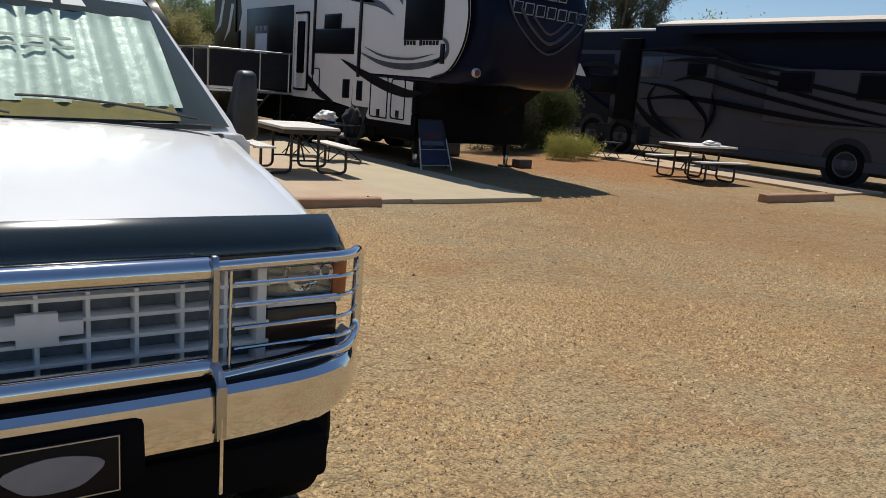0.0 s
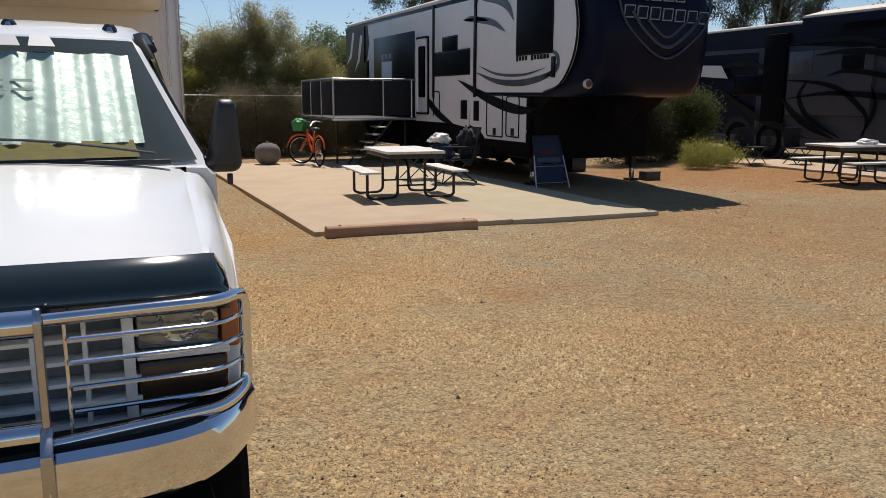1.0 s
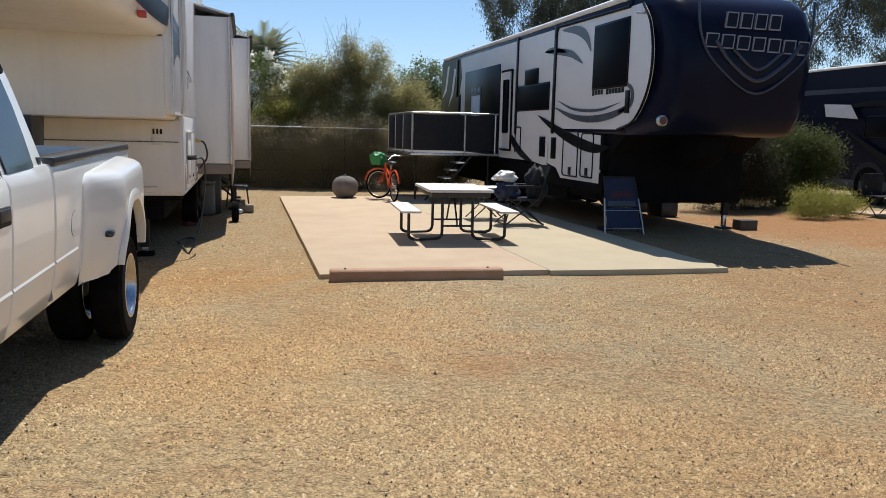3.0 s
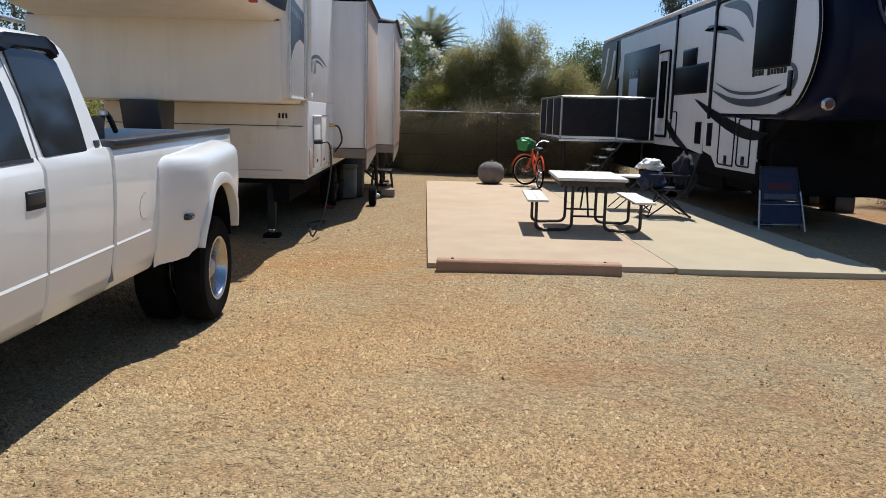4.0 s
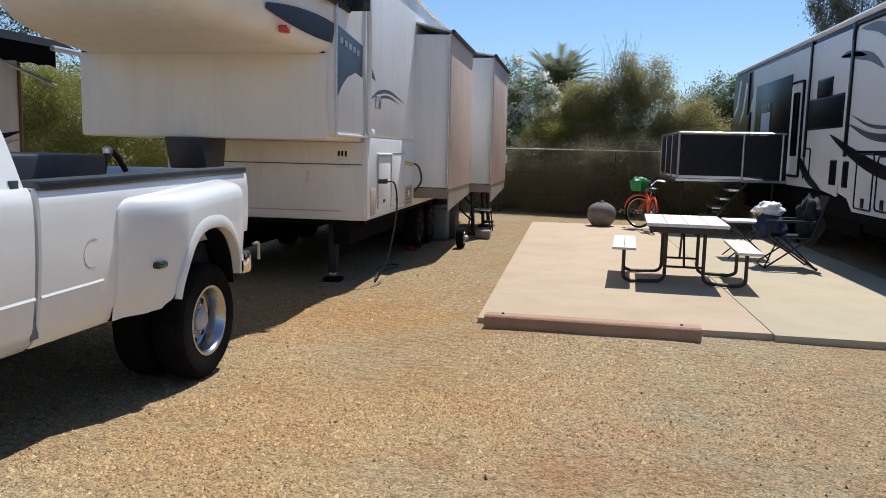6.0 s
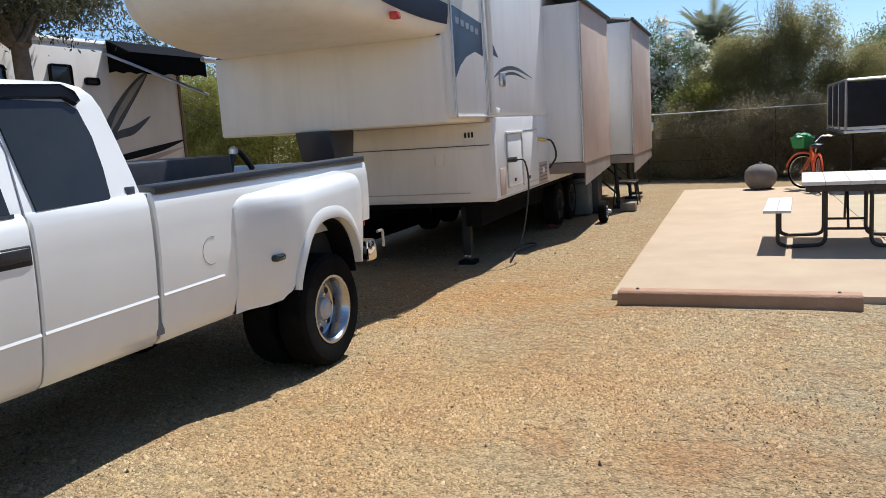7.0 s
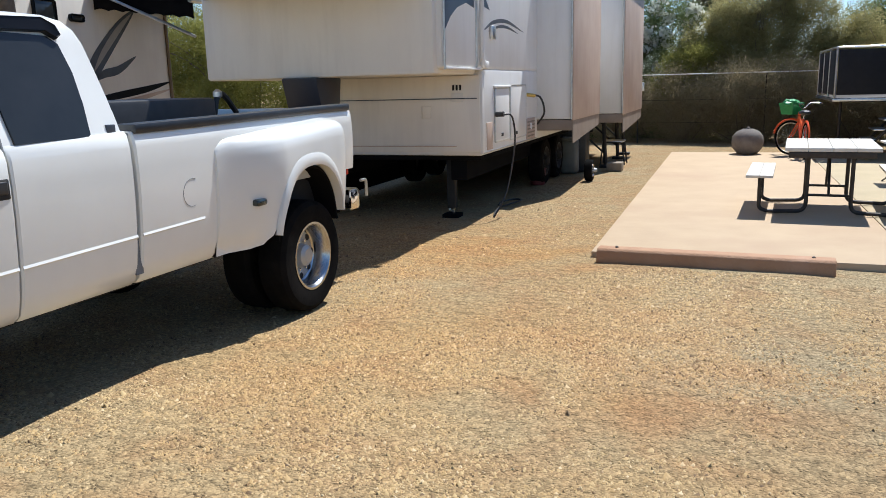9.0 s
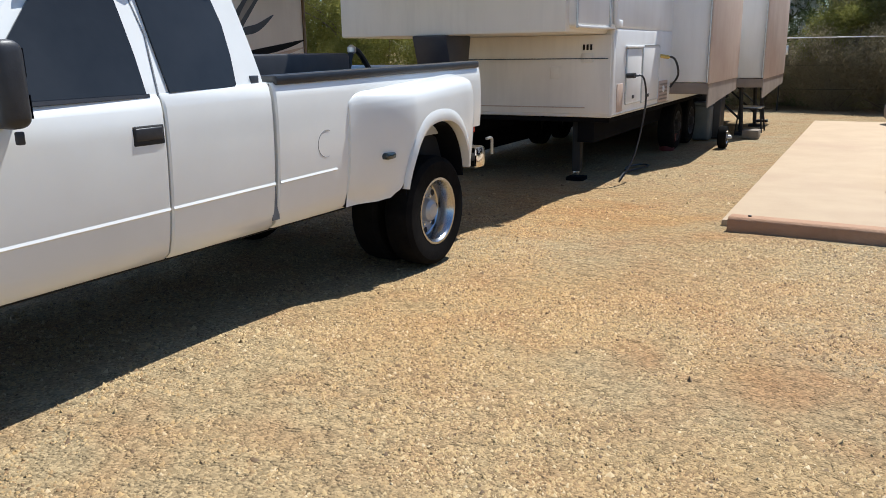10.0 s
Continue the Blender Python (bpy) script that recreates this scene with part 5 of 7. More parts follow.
    part("plate_emblem", prism([(TX + 0.11 * math.cos(a) * (1 + 0.12 * math.sin(3 * a)), 0.595 + 0.046 * math.sin(a)) for a in np.linspace(0, 6.10, 22)], "y", 2.2725, 2.277), SILVER_DECAL, plate, "plain silver oval shape")
    # brush guard
    g = part("brush_guard", tube([(TX - 0.40, 2.40, 1.045), (TX + 0.40, 2.40, 1.045)], 0.036, n=16), CHROME, t, "chromed tubular brush guard")
    part("guard_tube", tube([(TX - 0.40, 2.38, 0.775), (TX + 0.40, 2.38, 0.775)], 0.034, n=16), CHROME, g)
    for s in (1, -1):
        part("guard_upright", prism([(2.350, 0.58), (2.350, 1.06), (2.362, 1.090), (2.385, 1.090), (2.392, 1.06), (2.392, 0.58)], "x", mirrored(s, 0.400), mirrored(s, 0.419), bevel=0.006), WORN_STEEL, g, "flat steel upright")
        part("guard_bracket", tube([(mirrored(s, 0.410), 2.292, 0.66), (mirrored(s, 0.410), 2.292, 0.44)], 0.006, n=6), CHROME, g)
        part("guard_strap", prism([(2.287, 0.60), (2.287, 0.75), (2.352, 0.80), (2.352, 0.78), (2.299, 0.74), (2.299, 0.60)], "x", mirrored(s, 0.395), mirrored(s, 0.424), bevel=0.004), WORN_STEEL, g, "flat steel strap over the bumper")
        hoop = bend([(mirrored(s, 0.42), 2.39, 1.055), (mirrored(s, 0.83), 2.41, 1.06), (mirrored(s, 0.905), 2.50, 1.06), (mirrored(s, 0.905), 2.50, 0.790), (mirrored(s, 0.83), 2.41, 0.768), (mirrored(s, 0.42), 2.37, 0.745)], 0.05)
        part("guard_hoop", tube(hoop, 0.0165, n=12), CHROME, g)
        for z in (0.815, 0.875, 0.94, 1.0):
            part("guard_bar", tube(bend([(mirrored(s, 0.472), 2.392, z), (mirrored(s, 0.83), 2.405, z), (mirrored(s, 0.905), 2.50, z)], 0.05), 0.0065, n=8), CHROME, g)
        for dx in (0.040,):
            part("guard_rod", tube([(mirrored(s, 0.422 + dx), 2.395, 0.76), (mirrored(s, 0.422 + dx), 2.395, 1.04)], 0.0045, n=6), CHROME, g)
    t.matrix_basis = pose(-0.455, 5.2, 0, 0, 0, -1.7)
    return t


pickup_truck()


# ---- white fifth-wheel trailer behind the pickup ----
def fifth_wheel_trailer():
    L, R = -1.84, 0.83
    t = thing("fifth_wheel_trailer", -0.45, 14.0, 0, "cream-white fifth-wheel trailer with two slide-outs, hitched over the pickup bed", "travel trailer")
    cx, w = (L + R) / 2, (R - L) / 2
    # nose cap, rounded in plan and swept up underneath
    us = [math.sin(a) for a in np.linspace(-math.pi / 2, math.pi / 2, 21)]
    rings = []
    for z, wf, depth in ((2.475, 0.90, 1.20), (2.50, 0.94, 1.50), (2.56, 0.965, 1.80), (2.68, 0.98, 2.00), (2.90, 0.985, 2.10), (3.30, 0.985, 2.00), (3.55, 0.97, 1.70), (3.70, 0.94, 1.25), (3.76, 0.86, 0.80)):
        front = [(cx + w * wf * u, 9.46 - depth * (1 - abs(u) ** 5.0), z) for u in us]
        rings.append(front + [(cx + w * wf, 9.60, z), (cx - w * wf, 9.60, z)])
    part("nose_cap", loft(rings), TRAILER_CREAM, t, "rounded cream fibreglass nose cap", smooth=50)
    part("upper_body", block(L, R, 9.50, 20.0, 1.70, 3.76, 0.05, seg=3), TRAILER_WHITE, t)
    part("bed_floor_box", block(L + 0.02, R - 0.075, 9.42, 10.74, 1.655, 2.49, 0.03), TRAILER_CREAM, t)
    part("lower_body", block(L + 0.25, R, 10.72, 20.0, 0.76, 1.715, 0.03), TRAILER_WHITE, t)
    part("front_panel", block(L + 0.27, R - 0.02, 10.69, 10.722, 0.80, 1.65, 0.008), TRAILER_CREAM, t)
    # trim strips
    for y, z0, z1 in ((9.50, 1.70, 3.70), (10.52, 1.72, 3.70)):
        part("corner_trim", tube([(R + 0.006, y, z0), (R + 0.006, y, z1)], 0.012, n=8), ALU, t)
    part("corner_post", block(R - 0.05, R + 0.008, 10.70, 10.78, 0.78, 1.70, 0.012), TRAILER_WHITE, t)
    part("lower_trim", tube([(R + 0.004, 10.74, 0.79), (R + 0.004, 13.3, 0.79)], 0.010, n=8), ALU, t)
    part("ledge_trim", block(R - 0.07, R + 0.012, 9.55, 10.73, 1.70, 1.725, 0.006), TRAILER_WHITE, t)
    part("front_moulding", block(L + 0.3, R - 0.05, 10.675, 10.69, 1.395, 1.405), GRAPHIC_GREY, t)
    part("front_moulding", block(L + 0.3, R - 0.30, 10.675, 10.69, 0.865, 0.875), SLIDE_TAN, t)
    part("nose_seam", block(L + 0.06, R - 0.085, 9.405, 9.425, 2.478, 2.49), BLACK_PLASTIC, t)
    # white cover strip and drip cable down the side
    part("downpipe", tube(curve_points([(R + 0.03, 10.60, 3.3), (R + 0.045, 10.60, 2.6), (R + 0.035, 10.63, 2.1), (R + 0.03, 10.66, 1.75)], 12), 0.030, n=8), TRAILER_WHITE, t)
    # vents with three dark slots on the front panel
    for x in (0.505, 0.546, 0.587):
        part("vent_slot", block(x - 0.011, x + 0.011, 10.680, 10.692, 1.49, 1.55, 0.002), DARK_VOID, t)
    part("vent_cover", block(0.48, 0.62, 10.676, 10.692, 1.36, 1.46, 0.008), TRAILER_WHITE, t)
    part("latch_plate", block(0.12, 0.24, 10.680, 10.692, 1.18, 1.32, 0.006), TRAILER_CREAM, t)
    part("marker_lamp", block(0.63, 0.70, 8.52, 8.61, 2.54, 2.60, 0.008), RED_LENS, t, "orange-red clearance lamp")
    # decals
    rows = []
    for y in np.linspace(8.30, 9.50, 15):
        f = (y - 8.30) / 1.20
        zc, half = 2.72 - 0.05 * f, 0.10 * math.sin(math.pi * min(1.0, 0.04 + 0.62 * f)) ** 0.7
        row = []
        for z in (zc - half, zc, zc + half):
            depth = float(np.interp(z, (2.50, 2.56, 2.68, 2.90), (1.50, 1.80, 2.00, 2.10)))
            wf = float(np.interp(z, (2.50, 2.56, 2.68, 2.90), (0.94, 0.965, 0.98, 0.985)))
            u = max(0.0, 1 - (9.46 - min(y, 9.46)) / depth) ** 0.2
            row.append((cx + w * wf * u + 0.008, y - 0.008, z))
        rows.append(row)
    part("side_decal", loft(rows, closed=False), GRAPHIC_BLUE, t, "dark blue decal")
    part("side_decal", prism([(9.55, 2.08), (9.55, 2.76), (10.46, 2.68), (10.46, 2.34), (10.2, 2.37), (9.9, 2.30), (9.7, 2.20)], "x", R, R + 0.004), GRAPHIC_BLUE, t, "dark blue decal")
    part("side_decal", prism([(10.70, 2.66), (10.70, 2.40), (11.05, 2.36), (10.85, 2.50)], "x", R, R + 0.004), GRAPHIC_BLUE, t)
    for k in range(5):
        part("decal_bar", block(R, R + 0.007, 9.62 + k * 0.15, 9.72 + k * 0.15, 2.60 - 0.012 * k, 2.66 - 0.012 * k), SILVER_DECAL, t, "plain pale bar")
    for ctrl, wd in (([(10.78, 2.12), (11.2, 2.24), (11.8, 2.28), (12.6, 2.20)], 0.045), ([(11.0, 2.13), (11.4, 2.20), (11.8, 2.215), (12.3, 2.17)], 0.035)):
        part("side_decal", swoosh(curve_points(ctrl, 15), wd, R, 1), GRAPHIC_GREY, t, "grey swoosh decal")
    # bedroom window with an open vent wing
    win = part("side_window", block(R - 0.01, R + 0.02, 9.10, 9.95, 2.93, 3.55, 0.03), BLACK_PLASTIC, t)
    part("window_pane", block(R + 0.018, R + 0.026, 9.16, 9.89, 2.98, 3.50, 0.02), TINT, win)
    part("vent_wing", block(R + 0.02, R + 0.22, 9.93, 9.945, 2.95, 3.12, 0.004), TINT, win)
    # compartment doors, outlet and cords
    for y0, y1, z0, z1 in ((11.20, 11.83, 0.88, 1.50), (11.885, 12.68, 0.86, 1.53)):
        d = part("hatch", block(R - 0.004, R + 0.014, y0, y1, z0, z1, 0.012), TRAILER_WHITE, t)
        part("hatch_frame", tube(bend([(R + 0.008, y0, z0), (R + 0.008, y0, z1), (R + 0.008, y1, z1), (R + 0.008, y1, z0), (R + 0.008, y0 + 0.01, z0)], 0.04), 0.012, n=6), ALU, d)
        part("hatch_latch", block(R + 0.012, R + 0.022, y0 + 0.25, y0 + 0.33, z0 + 0.05, z0 + 0.09, 0.004), BLACK_PLASTIC, d)
    part("heater_vent", block(R - 0.004, R + 0.010, 10.87, 11.09, 0.81, 1.12, 0.006), SLIDE_TAN, t, "dull tan heater vent")
    grl = part("fridge_vent", block(R - 0.004, R + 0.012, 12.74, 13.20, 0.80, 1.08, 0.006), SLIDE_TAN, t, "dull tan slatted vent")
    for k in range(5):
        part("vent_slat", block(R + 0.010, R + 0.018, 12.77, 13.17, 0.83 + 0.048 * k, 0.85 + 0.048 * k, 0.002), SKIRT_TAN, grl)
    part("vent_lamp", disc(R + 0.012, 12.95, 0.97, [(0.045, 0.0), (0.045, 0.012), (0.03, 0.018), (0.004, 0.02)], "x", 16), WHITE_FABRIC, t, "round white vent cap")
    part("hatch_rail", block(R, R + 0.03, 11.16, 11.87, 1.505, 1.53, 0.006), WHITE_FABRIC, t)
    part("power_plug", tube([(R + 0.02, 11.20, 1.20), (R + 0.12, 11.18, 1.205)], 0.03, n=10), BLACK_PLASTIC, t)
    part("power_cord", tube(curve_points([(R + 0.11, 11.18, 1.20), (R + 0.20, 11.25, 1.17), (R + 0.21, 11.33, 0.85), (R + 0.13, 11.25, 0.3), (R + 0.02, 11.1, 0.02), (R - 0.05, 11.35, 0.012), (0.72, 11.76, 0.012), (0.78, 12.10, 0.012), (0.83, 12.45, 0.012), (0.70, 12.50, 0.012), (0.62, 12.20, 0.012), (0.66, 11.95, 0.012)], 45), 0.011, n=7), BLACK_PLASTIC, t)
    part("grab_lamp", block(R, R + 0.05, 11.02, 11.16, 2.04, 2.20, 0.02), ALU, t)
    part("porch_lamp", block(R, R + 0.05, 10.72, 10.86, 1.72, 1.80, 0.012), WHITE_FABRIC, t)
    part("hose", tube(curve_points([(R, 12.95, 1.38), (R + 0.12, 13.05, 1.36), (R + 0.16, 13.15, 1.15), (R + 0.05, 13.2, 0.98)], 14), 0.014, n=8), BLACK_PLASTIC, t)
    part("hose_brass", tube([(R - 0.01, 12.78, 1.40), (R + 0.06, 12.96, 1.38)], 0.026, n=8), surface("brass_fitting", (0.55, 0.40, 0.10), (0.45, 0.33, 0.08), 12, 0.35, 0.6), t, "brass hose fitting")
    # roof edge
    part("roof_gutter", tube([(R + 0.01, 9.6, 3.70), (R + 0.01, 20.0, 3.70)], 0.022, n=8), WHITE_FABRIC, t)
    # slide-outs
    for y0, y1, x1, z0, z1 in ((13.38, 15.72, 1.36, 1.04, 3.22), (16.62, 19.6, 1.65, 0.98, 3.27)):
        s = part("slide_out", block(R - 0.2, x1 - 0.02, y0, y1, z0, z1, 0.012), TRAILER_WHITE, t, "white slide-out room with a weathered tan face")
        part("slide_face", block(x1 - 0.024, x1, y0 - 0.025, y1 + 0.02, z0 - 0.02, z1 + 0.01, 0.01), SLIDE_TAN, s, "weathered tan slide face")
        part("slide_trim", tube([(x1 - 0.03, y0 - 0.028, z0), (x1 - 0.03, y0 - 0.028, z1)], 0.014, n=8), ALU, s)
        part("slide_topper", prism([(R, z1 + 0.16), (R, z1 + 0.18), (x1 + 0.03, z1 + 0.045), (x1 + 0.03, z1 + 0.02)], "y", y0 - 0.01, y1 + 0.01), WHITE_FABRIC, s, "white vinyl slide topper")
        part("topper_roller", tube([(x1 + 0.02, y0 - 0.05, z1 + 0.03), (x1 + 0.02, y1 + 0.05, z1 + 0.03)], 0.032, n=10), BLACK_PLASTIC, s)
        part("slide_skirt", prism([(y0 + 0.02, z0 - 0.02), (y1, z0 - 0.02), (y1, z0 - 0.20), (y0 + 0.02, z0 - 0.34)], "x", x1 - 0.03, x1 - 0.012), SKIRT_TAN, s, "grey-tan lower skirt")
        part("front_skirt", block(R, x1 - 0.02, y0 + 0.005, y0 + 0.02, z0 - 0.16, z0 - 0.012, 0.003), SKIRT_TAN, s)
        part("slide_rail", block(R - 0.2, x1 - 0.1, y0 + 0.3, y0 + 0.38, z0 - 0.14, z0 - 0.02, 0.01), UNDER, s)
    part("utility_box", block(1.56, 1.66, 19.9, 20.02, 1.32, 1.50, 0.01), ALU, t)
    # running gear, blackened so that its colour carries the underside's shade
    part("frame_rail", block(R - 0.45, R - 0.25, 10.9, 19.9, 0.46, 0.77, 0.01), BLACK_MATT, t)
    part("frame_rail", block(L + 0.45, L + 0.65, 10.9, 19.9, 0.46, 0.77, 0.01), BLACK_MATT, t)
    # unseen sheet, added to close off the bright ground beyond
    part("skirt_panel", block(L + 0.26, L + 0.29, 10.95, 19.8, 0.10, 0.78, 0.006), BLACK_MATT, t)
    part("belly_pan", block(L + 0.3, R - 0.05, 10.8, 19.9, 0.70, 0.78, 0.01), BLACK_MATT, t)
    # unseen sheet, added to keep sun off the ground beneath
    part("side_skirt", block(L + 0.06, L + 0.12, 11.0, 19.6, 0.24, 0.80, 0.006), BLACK_MATT, t, "unseen black sheet added on the far side to block light")
    for y in (14.3, 15.25):
        for x, f in ((R - 0.17, 1), (L + 0.4, -1)):
            wheel(t, f, x, y, 0.36, 0.36, 0.22, face=f, dish=0.012, rim_mat=UNDER)
    for x in (R - 0.50, L + 0.5):
        leg = part("landing_leg", block(x - 0.05, x + 0.05, 11.02, 11.12, 0.10, 0.78, 0.008), UNDER, t)
        part("leg_foot", block(x - 0.10, x + 0.10, 10.97, 11.17, -0.02, 0.04, 0.008), BLACK_MATT, leg)
        part("leg_inner", block(x - 0.035, x + 0.035, 11.035, 11.105, 0.03, 0.12, 0.004), DULL_CHROME, leg)
    for y in (16.9, 18.6, 19.6):
        jack = part("stabiliser_jack", tube([(1.25, y, 0.98), (1.30, y, 0.04)], 0.035, n=8), UNDER, t)
        part("jack_foot", block(1.20, 1.42, y - 0.1, y + 0.1, -0.02, 0.035, 0.008), UNDER, jack)
        part("jack_brace", tube([(0.75, y, 0.72), (1.28, y, 0.25)], 0.02, n=6), UNDER, jack)
    part("kingpin_box", prism([(9.35, 1.66), (9.92, 1.66), (9.86, 1.35), (9.66, 1.20), (9.45, 1.36)], "x", cx - 0.38, cx + 0.02, bevel=0.02), surface("blue_black_steel", (0.02, 0.027, 0.045), (0.03, 0.035, 0.05), 5, 0.4), t, "dark steel kingpin box")
    part("kingpin", tube([(cx, 9.8, 1.25), (cx, 9.8, 1.10)], 0.04, n=10), DULL_CHROME, t)
    return t


fifth_wheel_trailer()


def under_trailer_things():
    t = thing("waste_tank", 0.85, 15.8, 0, "grey-green plastic waste tank standing under the slide-out", "tank")
    part("tank_body", block(0.70, 0.99, 15.66, 15.95, 0.0, 0.58, 0.05, seg=3), BLUE_TOTE, t)
    part("lid", block(0.69, 1.00, 15.65, 15.96, 0.575, 0.62, 0.015), BLUE_TOTE, t)
    # added block fills in an unidentified dark mass beneath the slide-out
    t = thing("dark_mass_block", 0.75, 16.2, 0, "tall black block standing in for a dark mass under the slide-out", "storage bin")
    part("bin_body", block(0.42, 1.09, 16.00, 16.40, 0.0, 0.84, 0.03), BLACK_PLASTIC, t)
    part("bin_lid", block(0.40, 1.11, 15.98, 16.42, 0.83, 0.90, 0.02), BLACK_PLASTIC, t)
    t = thing("bucket", 0.65, 14.2, 0, "dark red plastic bucket standing under the trailer", "bucket")
    part("pail", disc(0.65, 14.2, 0.0, [(0.11, 0.0), (0.13, 0.24), (0.145, 0.25), (0.125, 0.24), (0.10, 0.02)], "z", 20), surface("dark_red_plastic", (0.14, 0.012, 0.014), (0.10, 0.01, 0.012), 6, 0.5), t)
    part("handle", tube([(0.65 + 0.135 * math.cos(a), 14.2, 0.23 - 0.10 * math.sin(a)) for a in np.linspace(0, math.pi, 10)], 0.005, n=5), STEEL_DARK, t)
    t = thing("spare_wheel", 1.36, 14.75, 0, "small wheel lying against the trailer's shade edge", "wheel")
    wheel(t, 1, 1.36, 14.75, 0.17, 0.17, 0.12, name="wheel_hub", face=1, dish=0.01)
    t = thing("step_stand", 1.35, 17.4, 0, "small folding metal step under the slide-out", "step stool")
    for y in (17.25, 17.65):
        part("stand_frame", tube(bend([(1.15, y, 0), (1.2, y, 0.42), (1.55, y, 0.42), (1.6, y, 0)], 0.06), 0.014, n=8), STEEL_DARK, t)
    part("step_tread", block(1.18, 1.57, 17.24, 17.66, 0.42, 0.45, 0.008), ALU, t)
    solid("wooden_blocks", block(1.42, 1.68, 16.2, 16.5, 0.0, 0.14, 0.01), surface("grey_timber", (0.20, 0.16, 0.12), (0.28, 0.23, 0.17), 8, 0.85, bump=0.3, bscale=25), "weathered timber block on the gravel", "timber block", base=(1.55, 16.35, 0))


under_trailer_things()


# ---- white and navy toy-hauler trailer with side deck ----
def toy_hauler():
    X, XR, YB = 7.30, 9.86, 24.2
    t = thing("toy_hauler_trailer", 8.58, 17.5, 0, "white and navy toy hauler with black graphics and fold-down deck", "travel trailer")
    cx, w = (X + XR) / 2, (XR - X) / 2
    part("body", block(X, XR, 12.2, YB, 1.62, 3.70, 0.04, seg=3), NAVY, t)
    # black lower body: shade below the nose is put into its colour
    part("lower_body", block(X, XR, 12.95, YB, 1.02, 1.64, 0.02), BLACK_MATT, t)
    # nose cap, rounded corners in plan
    us = [math.copysign(1 - (1 - abs(v)) ** 2.2, v) for v in np.linspace(-1, 1, 37)]
    rings = []
    for z, wf, depth, y0 in ((1.62, 0.985, 0.75, 12.25), (1.70, 1.0, 1.00, 12.25), (1.95, 1.0, 1.18, 12.25), (2.5, 1.0, 1.30, 12.25), (3.1, 1.0, 1.28, 12.25), (3.45, 0.995, 1.12, 12.25), (3.66, 0.98, 0.80, 12.25), (3.74, 0.94, 0.50, 12.25)):
        front = [(cx + w * wf * u, y0 - depth * (1 - abs(u) ** 13.0), z) for u in us]
        rings.append(front + [(cx + w * wf, 12.6, z), (cx - w * wf, 12.6, z)])
    part("nose_cap", loft(rings), NAVY, t, "glossy navy nose cap", smooth=50)
    # white side wall with a rounded front end
    o = X - 0.006
    front = curve_points([(12.45, 1.70), (11.92, 1.84), (11.55, 2.25), (11.44, 2.75), (11.56, 3.25), (11.82, 3.56)], 24)
    wall = front + [(22.6, 3.62), (22.9, 3.2), (24.15, 2.5), (24.15, 1.6), (22.2, 1.06), (16.35, 1.06), (15.45, 0.98), (15.40, 1.72)]
    part("side_wall", prism(wall, "x", o, X + 0.02), RV_WHITE, t, "white fibreglass side wall")
    edge = [(X - 0.012, y, z) for y, z in front]
    part("wall_edging", tube(edge, 0.02, n=6), BLACK_GLOSS, t)
    part("rear_decal", prism([(24.17, 1.05), (22.0, 1.05), (21.75, 1.7), (22.25, 2.5), (21.95, 3.1), (22.1, 3.63), (24.17, 3.64)], "x", o - 0.004, o), BLACK_GLOSS, t, "black graphic over the rear corner")
    for pts in ([(22.55, 3.35), (22.75, 3.40), (23.0, 2.75), (23.35, 2.35), (22.85, 2.65)], [(23.3, 3.5), (23.5, 3.5), (23.75, 2.9), (24.1, 2.6), (23.6, 2.8)], [(22.4, 1.9), (22.9, 2.1), (23.9, 2.0), (23.0, 1.85)]):
        part("rear_slash", prism(pts, "x", o - 0.008, o - 0.003), RV_WHITE, t, "white slash in the black graphic")
    # black vertical bands
    for y, z0, z1, wd in ((17.35, 1.6, 3.66, 0.10), (15.18, 1.62, 3.64, 0.11), (12.14, 1.95, 2.3, 0.12), (22.4, 2.6, 3.6, 0.14)):
        part("black_band", block(o - 0.028, o, y - wd / 2, y + wd / 2, z0, z1, 0.006), BLACK_GLOSS, t)
    # slide-out frame arch at the front room
    part("band_cap", tube(bend([(X - 0.02, 15.18, 3.4), (X - 0.02, 15.1, 3.60), (X - 0.02, 14.2, 3.585), (X - 0.02, 12.2, 3.56)], 0.12), 0.026, n=8), BLACK_GLOSS, t)

    def pane(y0, y1, z0, z1, mat=DARK_PANE, rim=BLACK_GLOSS, name="side_window", b=0.03):
        f = part(name, block(o - 0.018, o, y0, y1, z0, z1, 0.006), rim, t)
        part("window_pane", block(o - 0.024, o - 0.016, y0 + b, y1 - b, z0 + b, z1 - b, 0.004), mat, f)
        return f
    pane(12.18, 13.46, 2.36, 3.42)
    pane(15.42, 17.28, 2.08, 2.62)
    pane(16.05, 16.85, 2.60, 2.93)
    # entry door
    d = part("entry_door", block(o - 0.02, o, 17.62, 18.32, 1.22, 3.02, 0.05, seg=3), BLACK_GLOSS, t)
    part("door_panel", block(o - 0.028, o - 0.018, 17.67, 18.27, 1.27, 2.97, 0.05, seg=3), RV_WHITE, d)
    part("door_window", block(o - 0.034, o - 0.026, 17.80, 18.14, 1.62, 2.80, 0.04, seg=3), DARK_PANE, d)
    # deck doorway with a pale inner door
    f = part("deck_doorway", block(o - 0.016, o, 18.52, 21.55, 1.10, 3.20, 0.01), BLACK_GLOSS, t)
    part("inner_door", block(o - 0.022, o - 0.014, 20.0, 20.95, 1.25, 2.75, 0.01), GRAPHIC_GREY, f)
    part("door_blind", block(o - 0.028, o - 0.02, 20.1, 20.85, 1.7, 2.55, 0.01), WHITE_FABRIC, f, "pale blind")
